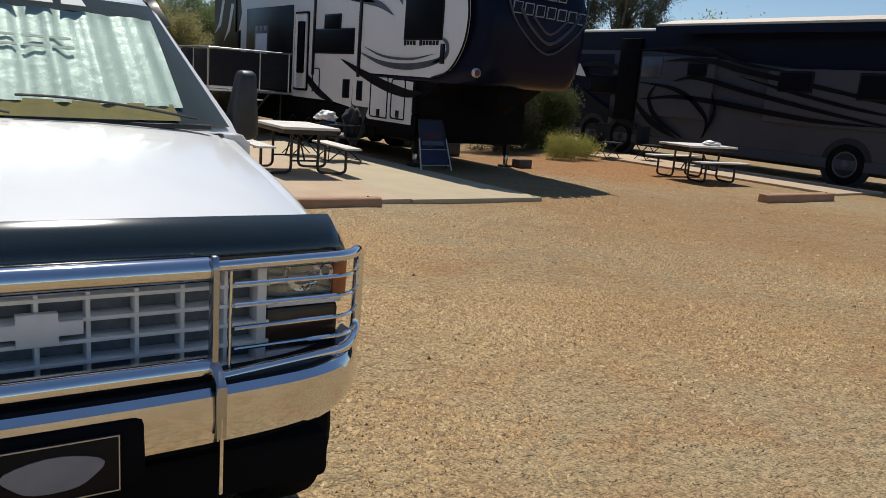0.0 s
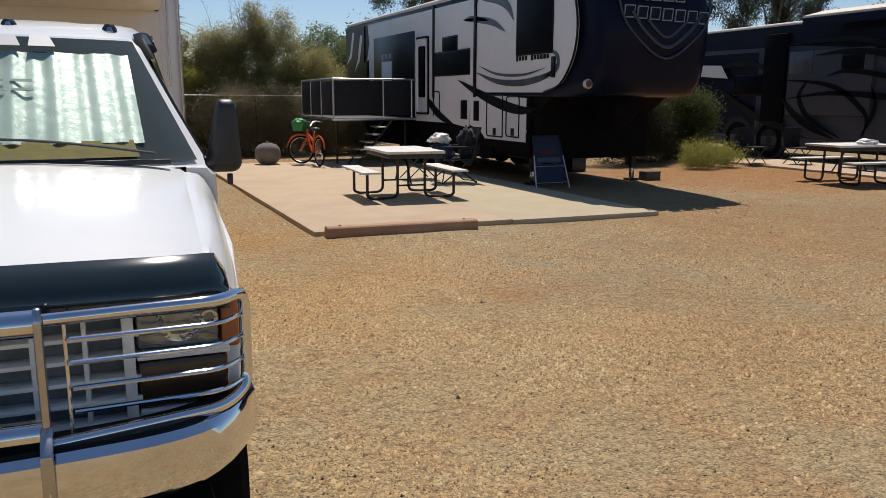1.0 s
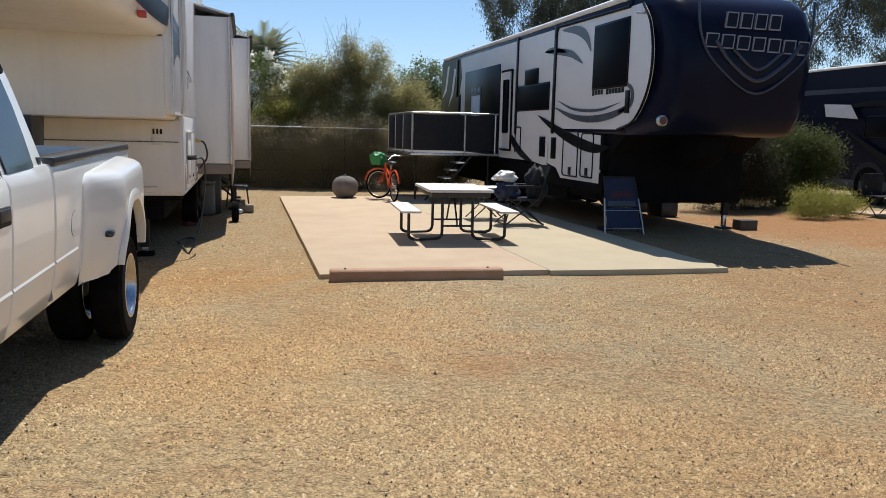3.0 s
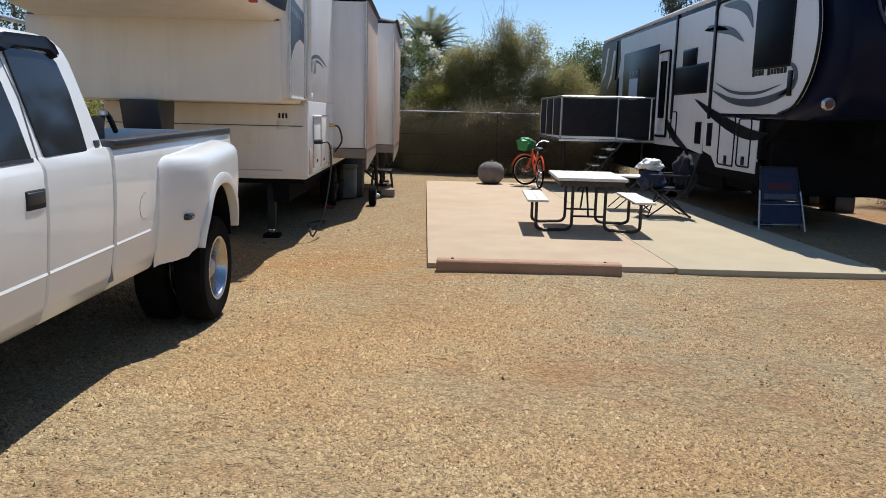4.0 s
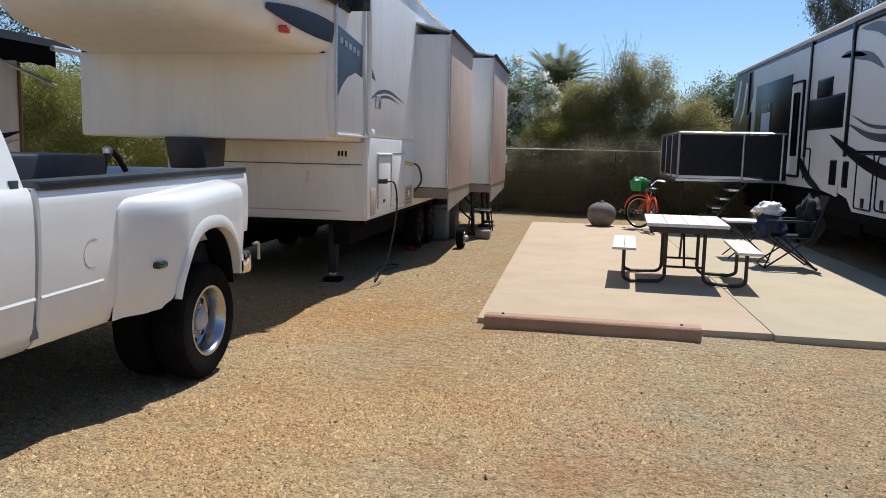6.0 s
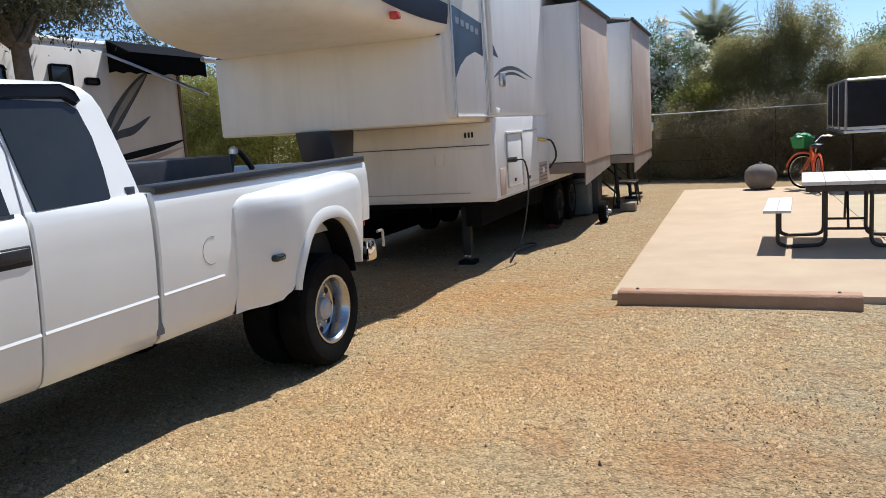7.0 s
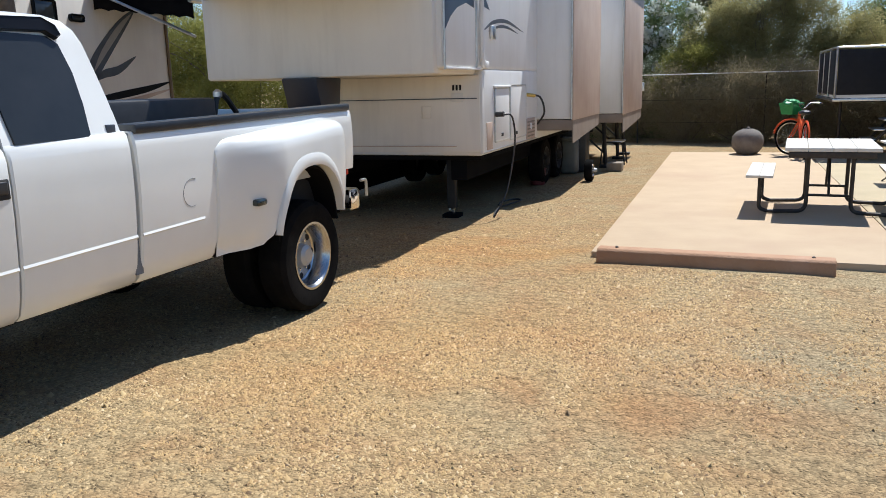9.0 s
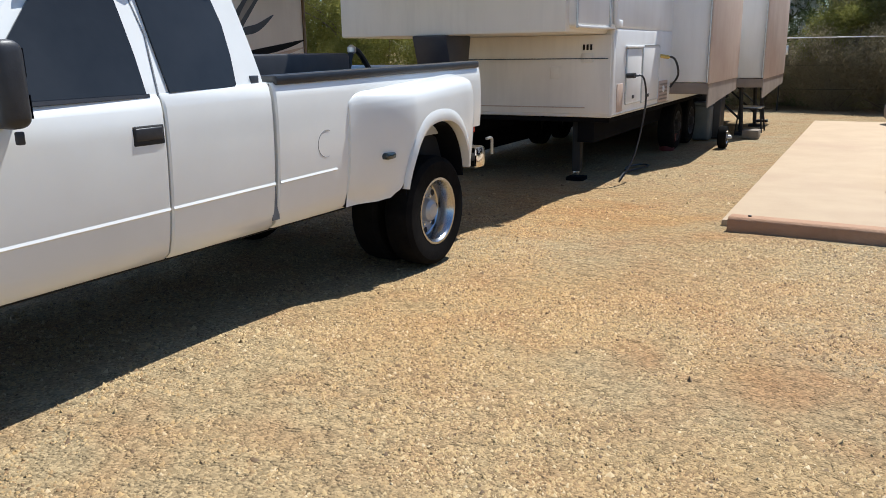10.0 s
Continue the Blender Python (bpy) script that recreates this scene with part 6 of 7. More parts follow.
    for y in (20.2, 20.5, 20.75):
        part("door_pane", block(o - 0.028, o - 0.02, y - 0.08, y + 0.08, 2.62, 2.74, 0.004), SILVER_DECAL, f)
    pane(22.0, 22.25, 2.0, 2.65)
    # lower skirt pieces: dark windows, white hatches, black slash
    for y0, y1, z0, z1 in ((15.55, 15.85, 1.16, 1.56), (14.98, 15.22, 1.14, 1.55)):
        pane(y0, y1, z0, z1, name="hatch_window", b=0.02)
    part("skirt_black", prism([(18.6, 1.02), (24.1, 1.02), (24.1, 0.72), (14.5, 0.66), (12.9, 0.62), (12.9, 0.98)], "x", X - 0.004, X + 0.03), BLACK_MATT, t)
    part("skirt_white", prism([(13.05, 0.80), (13.05, 1.60), (15.40, 1.72), (15.40, 1.05), (14.95, 0.98), (14.70, 0.80)], "x", o - 0.004, X + 0.02), RV_WHITE, t)
    for y0, y1, z0, z1 in ((13.95, 14.62, 0.86, 1.66), (13.30, 13.80, 0.88, 1.63)):
        rim = part("hatch", tube(bend([(o - 0.008, y0, z0), (o - 0.008, y0, z1), (o - 0.008, y1, z1), (o - 0.008, y1, z0), (o - 0.008, y0, z0)], 0.08), 0.014, n=6), BLACK_GLOSS, t)
        part("hatch_latch", block(o - 0.016, o - 0.004, (y0 + y1) / 2 - 0.06, (y0 + y1) / 2 + 0.06, z0 + 0.02, z0 + 0.16, 0.006), BLACK_GLOSS, rim)
    part("hatch", tube(bend([(o - 0.008, 17.0, 1.2), (o - 0.008, 17.0, 1.75), (o - 0.008, 17.35, 1.75), (o - 0.008, 17.35, 1.2)], 0.08), 0.014, n=6), BLACK_GLOSS, t)
    # swept graphics
    for ctrl, wd in (([(16.0, 1.98), (15.0, 1.70), (14.0, 1.48), (13.2, 1.38), (12.7, 1.42)], 0.20), ([(18.2, 1.78), (17.6, 1.50), (17.0, 1.22), (16.2, 1.02)], 0.20)):
        part("swept_decal", swoosh(curve_points(ctrl, 20), wd, o - 0.006, -1), BLACK_GLOSS, t)
    for ctrl, wd in (([(15.15, 2.12), (14.2, 1.92), (13.2, 1.88), (12.3, 2.0), (11.98, 2.2)], 0.12), ([(15.0, 2.24), (14.2, 2.06), (13.2, 2.02), (12.4, 2.12)], 0.05), ([(12.3, 2.44), (12.02, 2.30), (12.05, 2.08), (12.5, 1.95)], 0.09)):
        part("swept_decal", swoosh(curve_points(ctrl, 20), wd, o - 0.006, -1), GRAPHIC_GREY, t)
    for ctrl, wd in (([(14.9, 3.52), (14.2, 3.44), (13.8, 3.28), (13.58, 3.02)], 0.17), ([(15.75, 3.20), (15.0, 3.14), (14.4, 3.04), (13.9, 2.84)], 0.13), ([(15.75, 3.20), (15.3, 3.20), (14.6, 3.10)], 0.10)):
        part("swept_decal", swoosh(curve_points(ctrl, 16), wd, o - 0.006, -1), GRAPHIC_GREY, t)
    # plain bars where the side carries its name
    for k in range(11):
        y = 13.46 - k * 0.108
        if k != 4:
            part("name_bar", block(o - 0.007, o, y - 0.08, y, 2.265 if k in (0, 5) else 2.275, 2.375 if k in (0, 5) else 2.355), BLACK_GLOSS, t)
    # nose emblem: shield outline and two rows of plain blocks
    def nose(x, z):
        u = (x - cx) / w
        return 12.25 - (1.29 if z > 2.2 else 1.22) * (1 - abs(u) ** 13.0) - 0.012
    shield = curve_points([(7.68, 3.60), (7.76, 3.0), (8.05, 2.60), (8.68, 2.24), (9.30, 2.60), (9.58, 3.0), (9.66, 3.60)], 30)
    part("shield_decal", tube([(x, nose(x, z) - 0.004, z) for x, z in shield], 0.020, n=6), GRAPHIC_BLUE, t, "dark blue shield outline on the nose")
    inner = curve_points([(7.98, 2.96), (8.25, 2.66), (8.68, 2.42), (9.11, 2.66), (9.38, 2.96)], 20)
    part("shield_decal", tube([(x, nose(x, z) - 0.002, z) for x, z in inner], 0.034, n=6), GRAPHIC_BLUE, t, "blue chevron inside the shield")
    inner = curve_points([(8.28, 2.84), (8.68, 2.58), (9.08, 2.84)], 12)
    part("shield_decal", tube([(x, nose(x, z) - 0.002, z) for x, z in inner], 0.026, n=6), GRAPHIC_BLUE, t, "blue chevron inside the shield")

    def row(x0, x1, z, h, n, tilt):
        step = (x1 - x0) / n
        for k in range(n):
            a = x0 + k * step
            b = a + step * 0.80
            zz = z + tilt * k
            pts = [(a, zz), (b, zz), (b + 0.02, zz + h), (a + 0.02, zz + h)]
            bm = loft([[(x, nose(x, z) - 0.004, zq) for x, zq in pts], [(x, nose(x, z) + 0.03, zq) for x, zq in pts]])
            part("emblem_block", bm, SILVER_DECAL, t)
            q = 0.018
            pts = [(a + q, zz + q), (b - q, zz + q), (b + 0.02 - q, zz + h - q), (a + 0.02 + q, zz + h - q)]
            bm = loft([[(x, nose(x, z) - 0.007, zq) for x, zq in pts], [(x, nose(x, z) + 0.0, zq) for x, zq in pts]])
            part("emblem_inlay", bm, NAVY, t)
    row(8.12, 9.06, 3.14, 0.22, 4, 0.0)
    row(7.82, 9.58, 2.86, 0.20, 7, -0.008)
    part("round_badge", disc(7.40, 11.255, 1.83, [(0.080, 0.03), (0.080, -0.02), (0.06, -0.03), (0.052, -0.012), (0.01, -0.012)], "y", 24), ALU, t, "round pale badge")
    part("badge_centre", disc(7.40, 11.24, 1.83, [(0.050, 0.0), (0.05, -0.01), (0.01, -0.012)], "y", 18), surface("dull_red_badge", (0.14, 0.04, 0.03), (0.09, 0.03, 0.025), 20, 0.5), t, "dull red badge centre")
    part("marker_lamp", tube([(X - 0.02, 11.98, 3.44), (X - 0.02, 11.72, 3.40)], 0.018, n=8), ALU, t)
    # roof: rolled awning, edge, air conditioners
    part("awning_roll", tube([(X + 0.015, 12.3, 3.715), (X + 0.015, YB - 0.2, 3.73)], 0.05, n=12), WHITE_FABRIC, t, "rolled white awning")
    part("roof", block(X + 0.02, XR - 0.02, 11.9, YB - 0.02, 3.69, 3.775, 0.03), WHITE_FABRIC, t)
    for y in (12.7, 17.6):
        ac = part("air_conditioner", block(cx - 0.55, cx - 0.05, y - 0.36, y + 0.36, 3.77, 4.02, 0.08, seg=3), BLACK_PLASTIC, t)
        part("ac_grille", block(cx - 0.50, cx - 0.10, y - 0.375, y - 0.35, 3.83, 3.96, 0.01), DARK_VOID, ac)
    for y in (14.6, 20.2, 22.8):
        part("roof_vent", block(cx - 0.7, cx - 0.35, y - 0.2, y + 0.2, 3.77, 3.88, 0.03), WHITE_FABRIC, t)
    part("antenna", tube([(cx - 0.9, 16.2, 3.77), (cx - 0.9, 16.2, 4.25)], 0.012, n=6), STEEL_DARK, t)
    # front compartment, chassis, legs, wheels; the underside's shade is in their black
    part("front_compartment", block(X + 0.10, XR - 0.02, 12.75, 15.0, 0.50, 1.66, 0.05), BLACK_MATT, t)
    part("bulkhead_sweep", prism([(12.2, 1.66), (13.2, 1.66), (13.2, 0.95), (12.95, 1.2)], "x", X + 0.05, XR - 0.05), BLACK_MATT, t)
    part("belly", block(X + 0.06, XR - 0.06, 14.5, YB - 0.2, 0.40, 1.05, 0.03), BLACK_MATT, t)
    part("frame_rail", block(X + 0.35, X + 0.5, 13.0, YB, 0.45, 0.65, 0.01), UNDER, t)
    part("frame_rail", block(XR - 0.5, XR - 0.35, 13.0, YB, 0.45, 0.65, 0.01), UNDER, t)
    part("kingpin_box", prism([(11.7, 1.66), (12.8, 1.66), (12.7, 1.30), (12.1, 1.12), (11.8, 1.30)], "x", cx - 0.25, cx + 0.25, bevel=0.02), BLACK_MATT, t)
    for x in (X + 0.28, XR + 0.02):
        leg = part("landing_leg", block(x - 0.05, x + 0.05, 13.22, 13.32, 0.24, 1.0, 0.008), UNDER, t)
        part("leg_tube", block(x - 0.035, x + 0.035, 13.235, 13.305, 0.03, 0.26, 0.004), DULL_CHROME, leg)
        part("leg_foot", block(x - 0.11, x + 0.11, 13.16, 13.38, -0.02, 0.035, 0.006), UNDER, leg)
    for y in (17.6, 18.5, 19.4):
        for x, f in ((X + 0.16, -1), (XR - 0.16, 1)):
            wheel(t, f, x, y, 0.38, 0.38, 0.23, face=f, dish=0.012, rim_mat=UNDER)
    # fold-down deck with mesh railing
    dk = part("side_deck", block(5.20, 7.29, 18.45, 21.5, 1.06, 1.14, 0.012), STEEL_DARK, t, "fold-down steel side deck")
    part("deck_edge", block(5.18, 7.29, 18.425, 18.45, 1.075, 1.125, 0.006), ALU, dk)
    part("deck_edge", block(5.175, 5.20, 18.43, 21.5, 1.075, 1.125, 0.006), ALU, dk)
    for x in (5.21, 6.45, 7.18):
        part("deck_post", tube([(x, 18.46, 1.13), (x, 18.46, 2.04)], 0.020, n=8), ALU, dk)
    for y in (19.5, 20.5, 21.45):
        part("deck_post", tube([(5.21, y, 1.13), (5.21, y, 2.04)], 0.020, n=8), ALU, dk)
    part("deck_rail", tube(bend([(5.21, 21.45, 2.04), (5.21, 18.46, 2.04), (7.24, 18.46, 2.04)], 0.04), 0.020, n=8), ALU, dk)
    for x0, x1 in ((5.24, 6.43), (6.47, 7.17)):
        part("mesh_panel", block(x0, x1, 18.456, 18.464, 1.19, 2.00, 0.002), BLACK_FABRIC, dk, "black mesh railing panel")
    for y0, y1 in ((18.5, 19.48), (19.52, 20.48), (20.52, 21.43)):
        part("mesh_panel", block(5.206, 5.214, y0, y1, 1.19, 2.00, 0.002), BLACK_FABRIC, dk, "black mesh railing panel")
    for x in (5.35, 7.1):
        part("deck_leg", tube([(x, 18.7, 1.06), (x, 18.7, 0.0)], 0.025, n=8), STEEL_DARK, dk)
    st = part("deck_steps", tube([(6.42, 17.78, 1.08), (5.52, 17.78, 0.05)], 0.022, n=8), STEEL_DARK, t, "steep metal steps down along the deck")
    part("stringer", tube([(6.42, 18.40, 1.08), (5.52, 18.40, 0.05)], 0.022, n=8), STEEL_DARK, st)
    for k in range(5):
        x, z = 6.21 - 0.145 * k, 0.94 - 0.17 * k
        part("tread", block(x - 0.12, x + 0.12, 17.78, 18.40, z - 0.02, z + 0.01, 0.006), ALU, st)
    return t


toy_hauler()


# ---- motorhomes at the sides ----
def dark_motorhome():
    X = 17.3
    t = thing("motorhome", X + 1.25, 13.0, 0, "dark blue and grey motorhome with swirl graphics and beige awning", "motorhome")
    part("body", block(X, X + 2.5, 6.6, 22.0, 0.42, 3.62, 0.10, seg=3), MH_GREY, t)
    part("upper_band", prism([(6.7, 2.25), (9.5, 2.45), (13.0, 2.75), (16.0, 3.0), (21.9, 3.05), (21.9, 3.55), (6.7, 3.55)], "x", X - 0.006, X + 0.02), NAVY, t, "navy upper band")
    part("roof_edge", tube([(X + 0.02, 6.7, 3.62), (X + 0.02, 21.9, 3.58)], 0.045, n=8), WHITE_FABRIC, t)
    part("awning", prism([(X - 0.02, 3.76), (X - 0.02, 3.83), (X - 0.75, 3.66), (X - 0.75, 3.58)], "y", 7.2, 15.4, bevel=0.01), BEIGE_FABRIC, t, "beige awning along the roof")
    part("awning_valance", block(X - 0.76, X - 0.74, 7.2, 15.4, 3.40, 3.60), NAVY, t)
    # slide-outs
    for y0, y1, z0, z1 in ((8.2, 12.2, 1.3, 2.62), (13.8, 16.35, 1.2, 2.86)):
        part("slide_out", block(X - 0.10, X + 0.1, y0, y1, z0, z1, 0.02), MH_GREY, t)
    part("grey_panel", block(X - 0.118, X - 0.09, 15.56, 16.30, 2.27, 2.84, 0.008), GRAPHIC_GREY, t, "paler grey window panel")
    part("dark_bay", block(X - 0.13, X, 16.45, 17.2, 1.0, 3.35, 0.03), BLACK_MATT, t)
    for y0, y1, z0, z1, out in ((8.4, 9.9, 1.95, 2.56, 0.10), (11.0, 11.9, 2.05, 2.56, 0.10), (14.05, 14.68, 2.34, 2.72, 0.10), (17.2, 18.4, 1.7, 2.3, 0.0)):
        f = part("side_window", block(X - out - 0.025, X - out + 0.01, y0, y1, z0, z1, 0.03), BLACK_GLOSS, t)
        part("window_pane", block(X - out - 0.031, X - out - 0.02, y0 + 0.05, y1 - 0.05, z0 + 0.05, z1 - 0.05, 0.02), DARK_PANE, f)
    o = X - 0.108
    swirls = (([(16.5, 3.02), (15.48, 3.07), (14.63, 3.08), (13.82, 2.98), (12.9, 2.70), (11.0, 2.45)], 0.12), ([(15.5, 2.72), (14.6, 2.78), (13.8, 2.73), (12.8, 2.51), (10.5, 2.15), (8.0, 1.70)], 0.15), ([(15.1, 2.18), (14.55, 2.30), (13.75, 2.22), (12.74, 2.01), (10.5, 1.62), (8.2, 1.30)], 0.13),
              ([(16.3, 1.62), (15.0, 1.76), (13.7, 1.70), (12.7, 1.60), (10.8, 1.42), (9.2, 1.40)], 0.15), ([(15.67, 2.11), (15.91, 1.70), (15.67, 1.24), (15.13, 0.90), (14.5, 0.64)], 0.13), ([(16.35, 2.11), (15.38, 2.03), (14.67, 1.85), (14.12, 1.49), (13.83, 1.16), (13.88, 0.72)], 0.13),
              ([(13.80, 1.95), (13.64, 1.56), (13.71, 1.16), (13.96, 0.68)], 0.10), ([(16.6, 1.75), (16.04, 1.22), (15.45, 0.88), (14.7, 0.62)], 0.17), ([(18.9, 1.9), (17.5, 1.2), (16.6, 0.9), (15.6, 0.62)], 0.2), ([(19.2, 2.5), (17.8, 2.6), (16.6, 2.3)], 0.16), ([(13.1, 2.40), (11.6, 2.08), (10.0, 1.78), (8.6, 1.60)], 0.09))
    for ctrl, wd in swirls:
        part("swirl_decal", swoosh(curve_points(ctrl, 24), wd, o, -1, 0.012), BLACK_GLOSS, t)
    part("rear_panel", prism([(17.5, 0.5), (21.9, 0.5), (21.9, 2.9), (17.5, 2.9)], "x", X - 0.004, X + 0.02), NAVY, t)
    part("pale_flag", prism([(18.5, 2.20), (19.7, 2.28), (19.8, 2.62), (18.8, 2.58)], "x", X - 0.14, X - 0.135), WHITE_FABRIC, t, "pale open hatch cover")
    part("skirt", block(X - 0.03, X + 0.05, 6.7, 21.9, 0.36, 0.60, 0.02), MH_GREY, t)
    part("belly", block(X + 0.1, X + 2.4, 6.8, 21.8, 0.28, 0.45, 0.02), UNDER, t)
    for y in (9.95, 16.9, 18.1):
        # dark disc instead of a cut arch: its shade is painted
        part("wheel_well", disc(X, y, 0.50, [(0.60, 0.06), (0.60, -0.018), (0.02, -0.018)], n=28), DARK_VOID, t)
        wheel(t, -1, X + 0.10, y, 0.49, 0.49, 0.28, face=-1, dish=0.02, rim_mat=UNDER if y > 10 else GRAPHIC_GREY)
    return t


def beige_motorhome():
    X = -7.0
    t = thing("motorhome", X - 1.25, 10.5, 0, "beige motorhome with brown swoosh graphics and a part-opened dark awning", "motorhome")
    part("body", block(X - 2.5, X, 5.0, 15.38, 0.45, 3.46, 0.12, seg=3), MH_BEIGE, t)
    part("roof_edge", tube([(X - 0.04, 5.1, 3.47), (X - 0.04, 15.3, 3.47)], 0.055, n=8), WHITE_FABRIC, t)
    brown = surface("brown_trim", (0.16, 0.11, 0.06), (0.2, 0.14, 0.08), 5, 0.5)
    part("end_trim", tube([(X + 0.005, 15.33, 0.6), (X + 0.005, 15.33, 3.3)], 0.035, n=6), brown, t)
    for y0, y1, z0, z1 in ((9.4, 11.34, 2.30, 3.0), (12.17, 12.64, 2.60, 3.07), (12.9, 13.23, 2.75, 2.88)):
        f = part("side_window", block(X - 0.01, X + 0.025, y0, y1, z0, z1, 0.05, seg=3), BLACK_GLOSS, t)
        part("window_pane", block(X + 0.02, X + 0.03, y0 + 0.04, y1 - 0.04, z0 + 0.03, z1 - 0.03, 0.02), TINT, f)
    pale = surface("taupe_decal", (0.28, 0.26, 0.24), (0.34, 0.31, 0.28), 3, 0.4)
    for ctrl, wd, m in (([(14.50, 3.06), (14.15, 2.78), (13.70, 2.36), (13.36, 1.98), (13.22, 1.62), (13.30, 1.40)], 0.30, GRAPHIC_GREY), ([(13.34, 1.78), (13.58, 1.90), (13.95, 1.98), (14.42, 2.22)], 0.15, GRAPHIC_GREY),
                        ([(12.6, 1.36), (13.7, 1.50), (14.6, 1.62), (15.34, 1.76)], 0.13, BLACK_GLOSS), ([(13.0, 1.26), (14.2, 1.42), (15.34, 1.62)], 0.09, SLIDE_TAN)):
        part("swoosh_decal", swoosh(curve_points(ctrl, 24), wd, X, 1, 0.008), m, t)
    part("swoosh_inlay", swoosh(curve_points([(14.40, 2.98), (14.05, 2.70), (13.62, 2.28), (13.32, 1.92)], 18), 0.12, X + 0.008, 1, 0.004), pale, t, "paler taupe stroke inside the swoosh")
    part("lower_band", block(X, X + 0.02, 5.2, 15.25, 0.5, 0.75, 0.004), BLACK_GLOSS, t)
    # awning with a scalloped dark curtain at its end
    part("awning", prism([(X, 3.52), (X, 3.55), (X + 0.5, 3.30), (X + 2.05, 3.04), (X + 2.05, 3.0), (X + 0.5, 3.26)], "y", 13.50, 16.6), BLACK_MATT, t, "dark awning fabric")
    low = []
    for k in range(49):
        f = k / 48
        low.append((X + 2.05 - 2.03 * f, 2.73 + 0.25 * f + 0.028 * abs(math.sin(f * 7 * math.pi))))
    part("awning_curtain", prism([(X + 0.02, 3.53), (X + 0.5, 3.28), (X + 2.05, 3.02)] + low, "y", 13.485, 13.50), BLACK_MATT, t, "dark scalloped curtain under the awning's end")
    part("awning_roller", tube([(X + 2.07, 13.4, 3.02), (X + 2.07, 16.7, 3.02)], 0.045, n=10), ALU, t)
    part("awning_arm", tube([(X + 0.02, 13.43, 3.31), (X + 2.10, 13.43, 2.44)], 0.026, n=8), ALU, t, "bright awning arm")
    for y in (7.0, 12.6):
        wheel(t, 1, X - 0.12, y, 0.45, 0.45, 0.26, face=1, dish=0.02)
    return t


dark_motorhome()
beige_motorhome()


# ---- furniture and loose things on the site ----
def picnic_table(cx, cy, z, turn, label, length=1.42):
    """A steel-tube table with two benches; its long side runs along y before it is turned."""
    t = thing("picnic_table", 0, 0, 0, label, "picnic table", "picnic tables")
    h = length / 2
    for k in range(4):
        x = -0.345 + k * 0.23
        part("table_plank", block(x - 0.1135, x + 0.1135, -h, h, 0.715, 0.755, 0.006), WOOD_PAINT, t, smooth=None)
    for s in (-1, 1):
        for k in (0, 1):
            x = s * (0.70 + 0.14 * k - 0.07)
            part("bench_plank", block(x - 0.069, x + 0.069, -h, h, 0.425, 0.455, 0.006), WOOD_PAINT, t, smooth=None)
    part("apron", block(-0.42, 0.42, -h + 0.02, h - 0.02, 0.645, 0.714, 0.006), STEEL_DARK, t, "dark steel apron")
    for y in (-h + 0.28, h - 0.28):
        for s in (-1, 1):
            pts = bend([(s * 0.22, y, 0.70), (s * 0.22, y, 0.04), (s * 0.62, y, 0.025), (s * 0.70, y, 0.06), (s * 0.70, y, 0.42)], 0.10)
            part("leg_frame", tube(pts, 0.022, n=10), STEEL_DARK, t)
        part("cross_bar", tube([(-0.34, y, 0.695), (0.34, y, 0.695)], 0.018, n=8), STEEL_DARK, t)
        part("cross_bar", tube([(-0.22, y, 0.22), (0.22, y, 0.22)], 0.014, n=8), STEEL_DARK, t)
        for s in (-1, 1):
            part("bench_bracket", block(s * 0.70 - 0.12, s * 0.70 + 0.12, y - 0.02, y + 0.02, 0.405, 0.425, 0.003), STEEL_DARK, t)
    for s in (-1, 1):
        part("brace", tube([(0, s * (h - 0.28), 0.22), (0, s * 0.08, 0.70)], 0.014, n=8), STEEL_DARK, t)
    t.matrix_basis = pose(cx, cy, z, 0, 0, turn)
    return t


picnic_table(4.50, 12.05, 0.05, -4, "white plank picnic table with bent-tube legs on the slab")
picnic_table(13.45, 11.15, 0.0, 83, "grey plank picnic table with attached benches, in front of the motorhome", 1.4)


def blob(cx, cy, cz, rx, ry, rz, seed, rough=0.25, bm=None):
    bm = bm or bmesh.new()
    made = bmesh.ops.create_icosphere(bm, subdivisions=4, radius=1.0)
    for v in made["verts"]:
        n = 1 + rough * noise.noise(v.co * 1.7 + Vector((seed, 0, 0))) + 0.4 * rough * noise.noise(v.co * 5 + Vector((0, seed, 0)))
        v.co = Vector((cx + v.co.x * rx * n, cy + v.co.y * ry * n, cz + v.co.z * rz * n))
    return bm


def stone_pot():
    prof = [(0.12, 0.0), (0.20, 0.02), (0.28, 0.12), (0.305, 0.24), (0.285, 0.36), (0.21, 0.45), (0.12, 0.485), (0.10, 0.50), (0.09, 0.485), (0.045, 0.49), (0.03, 0.525), (0.012, 0.54)]
    solid("stone_pot", disc(3.78, 19.15, 0.05, prof, "z", 32), POT_GREY, "round grey-brown stone fire pot on the slab", "pot", base=(3.78, 19.15, 0.05))


stone_pot()


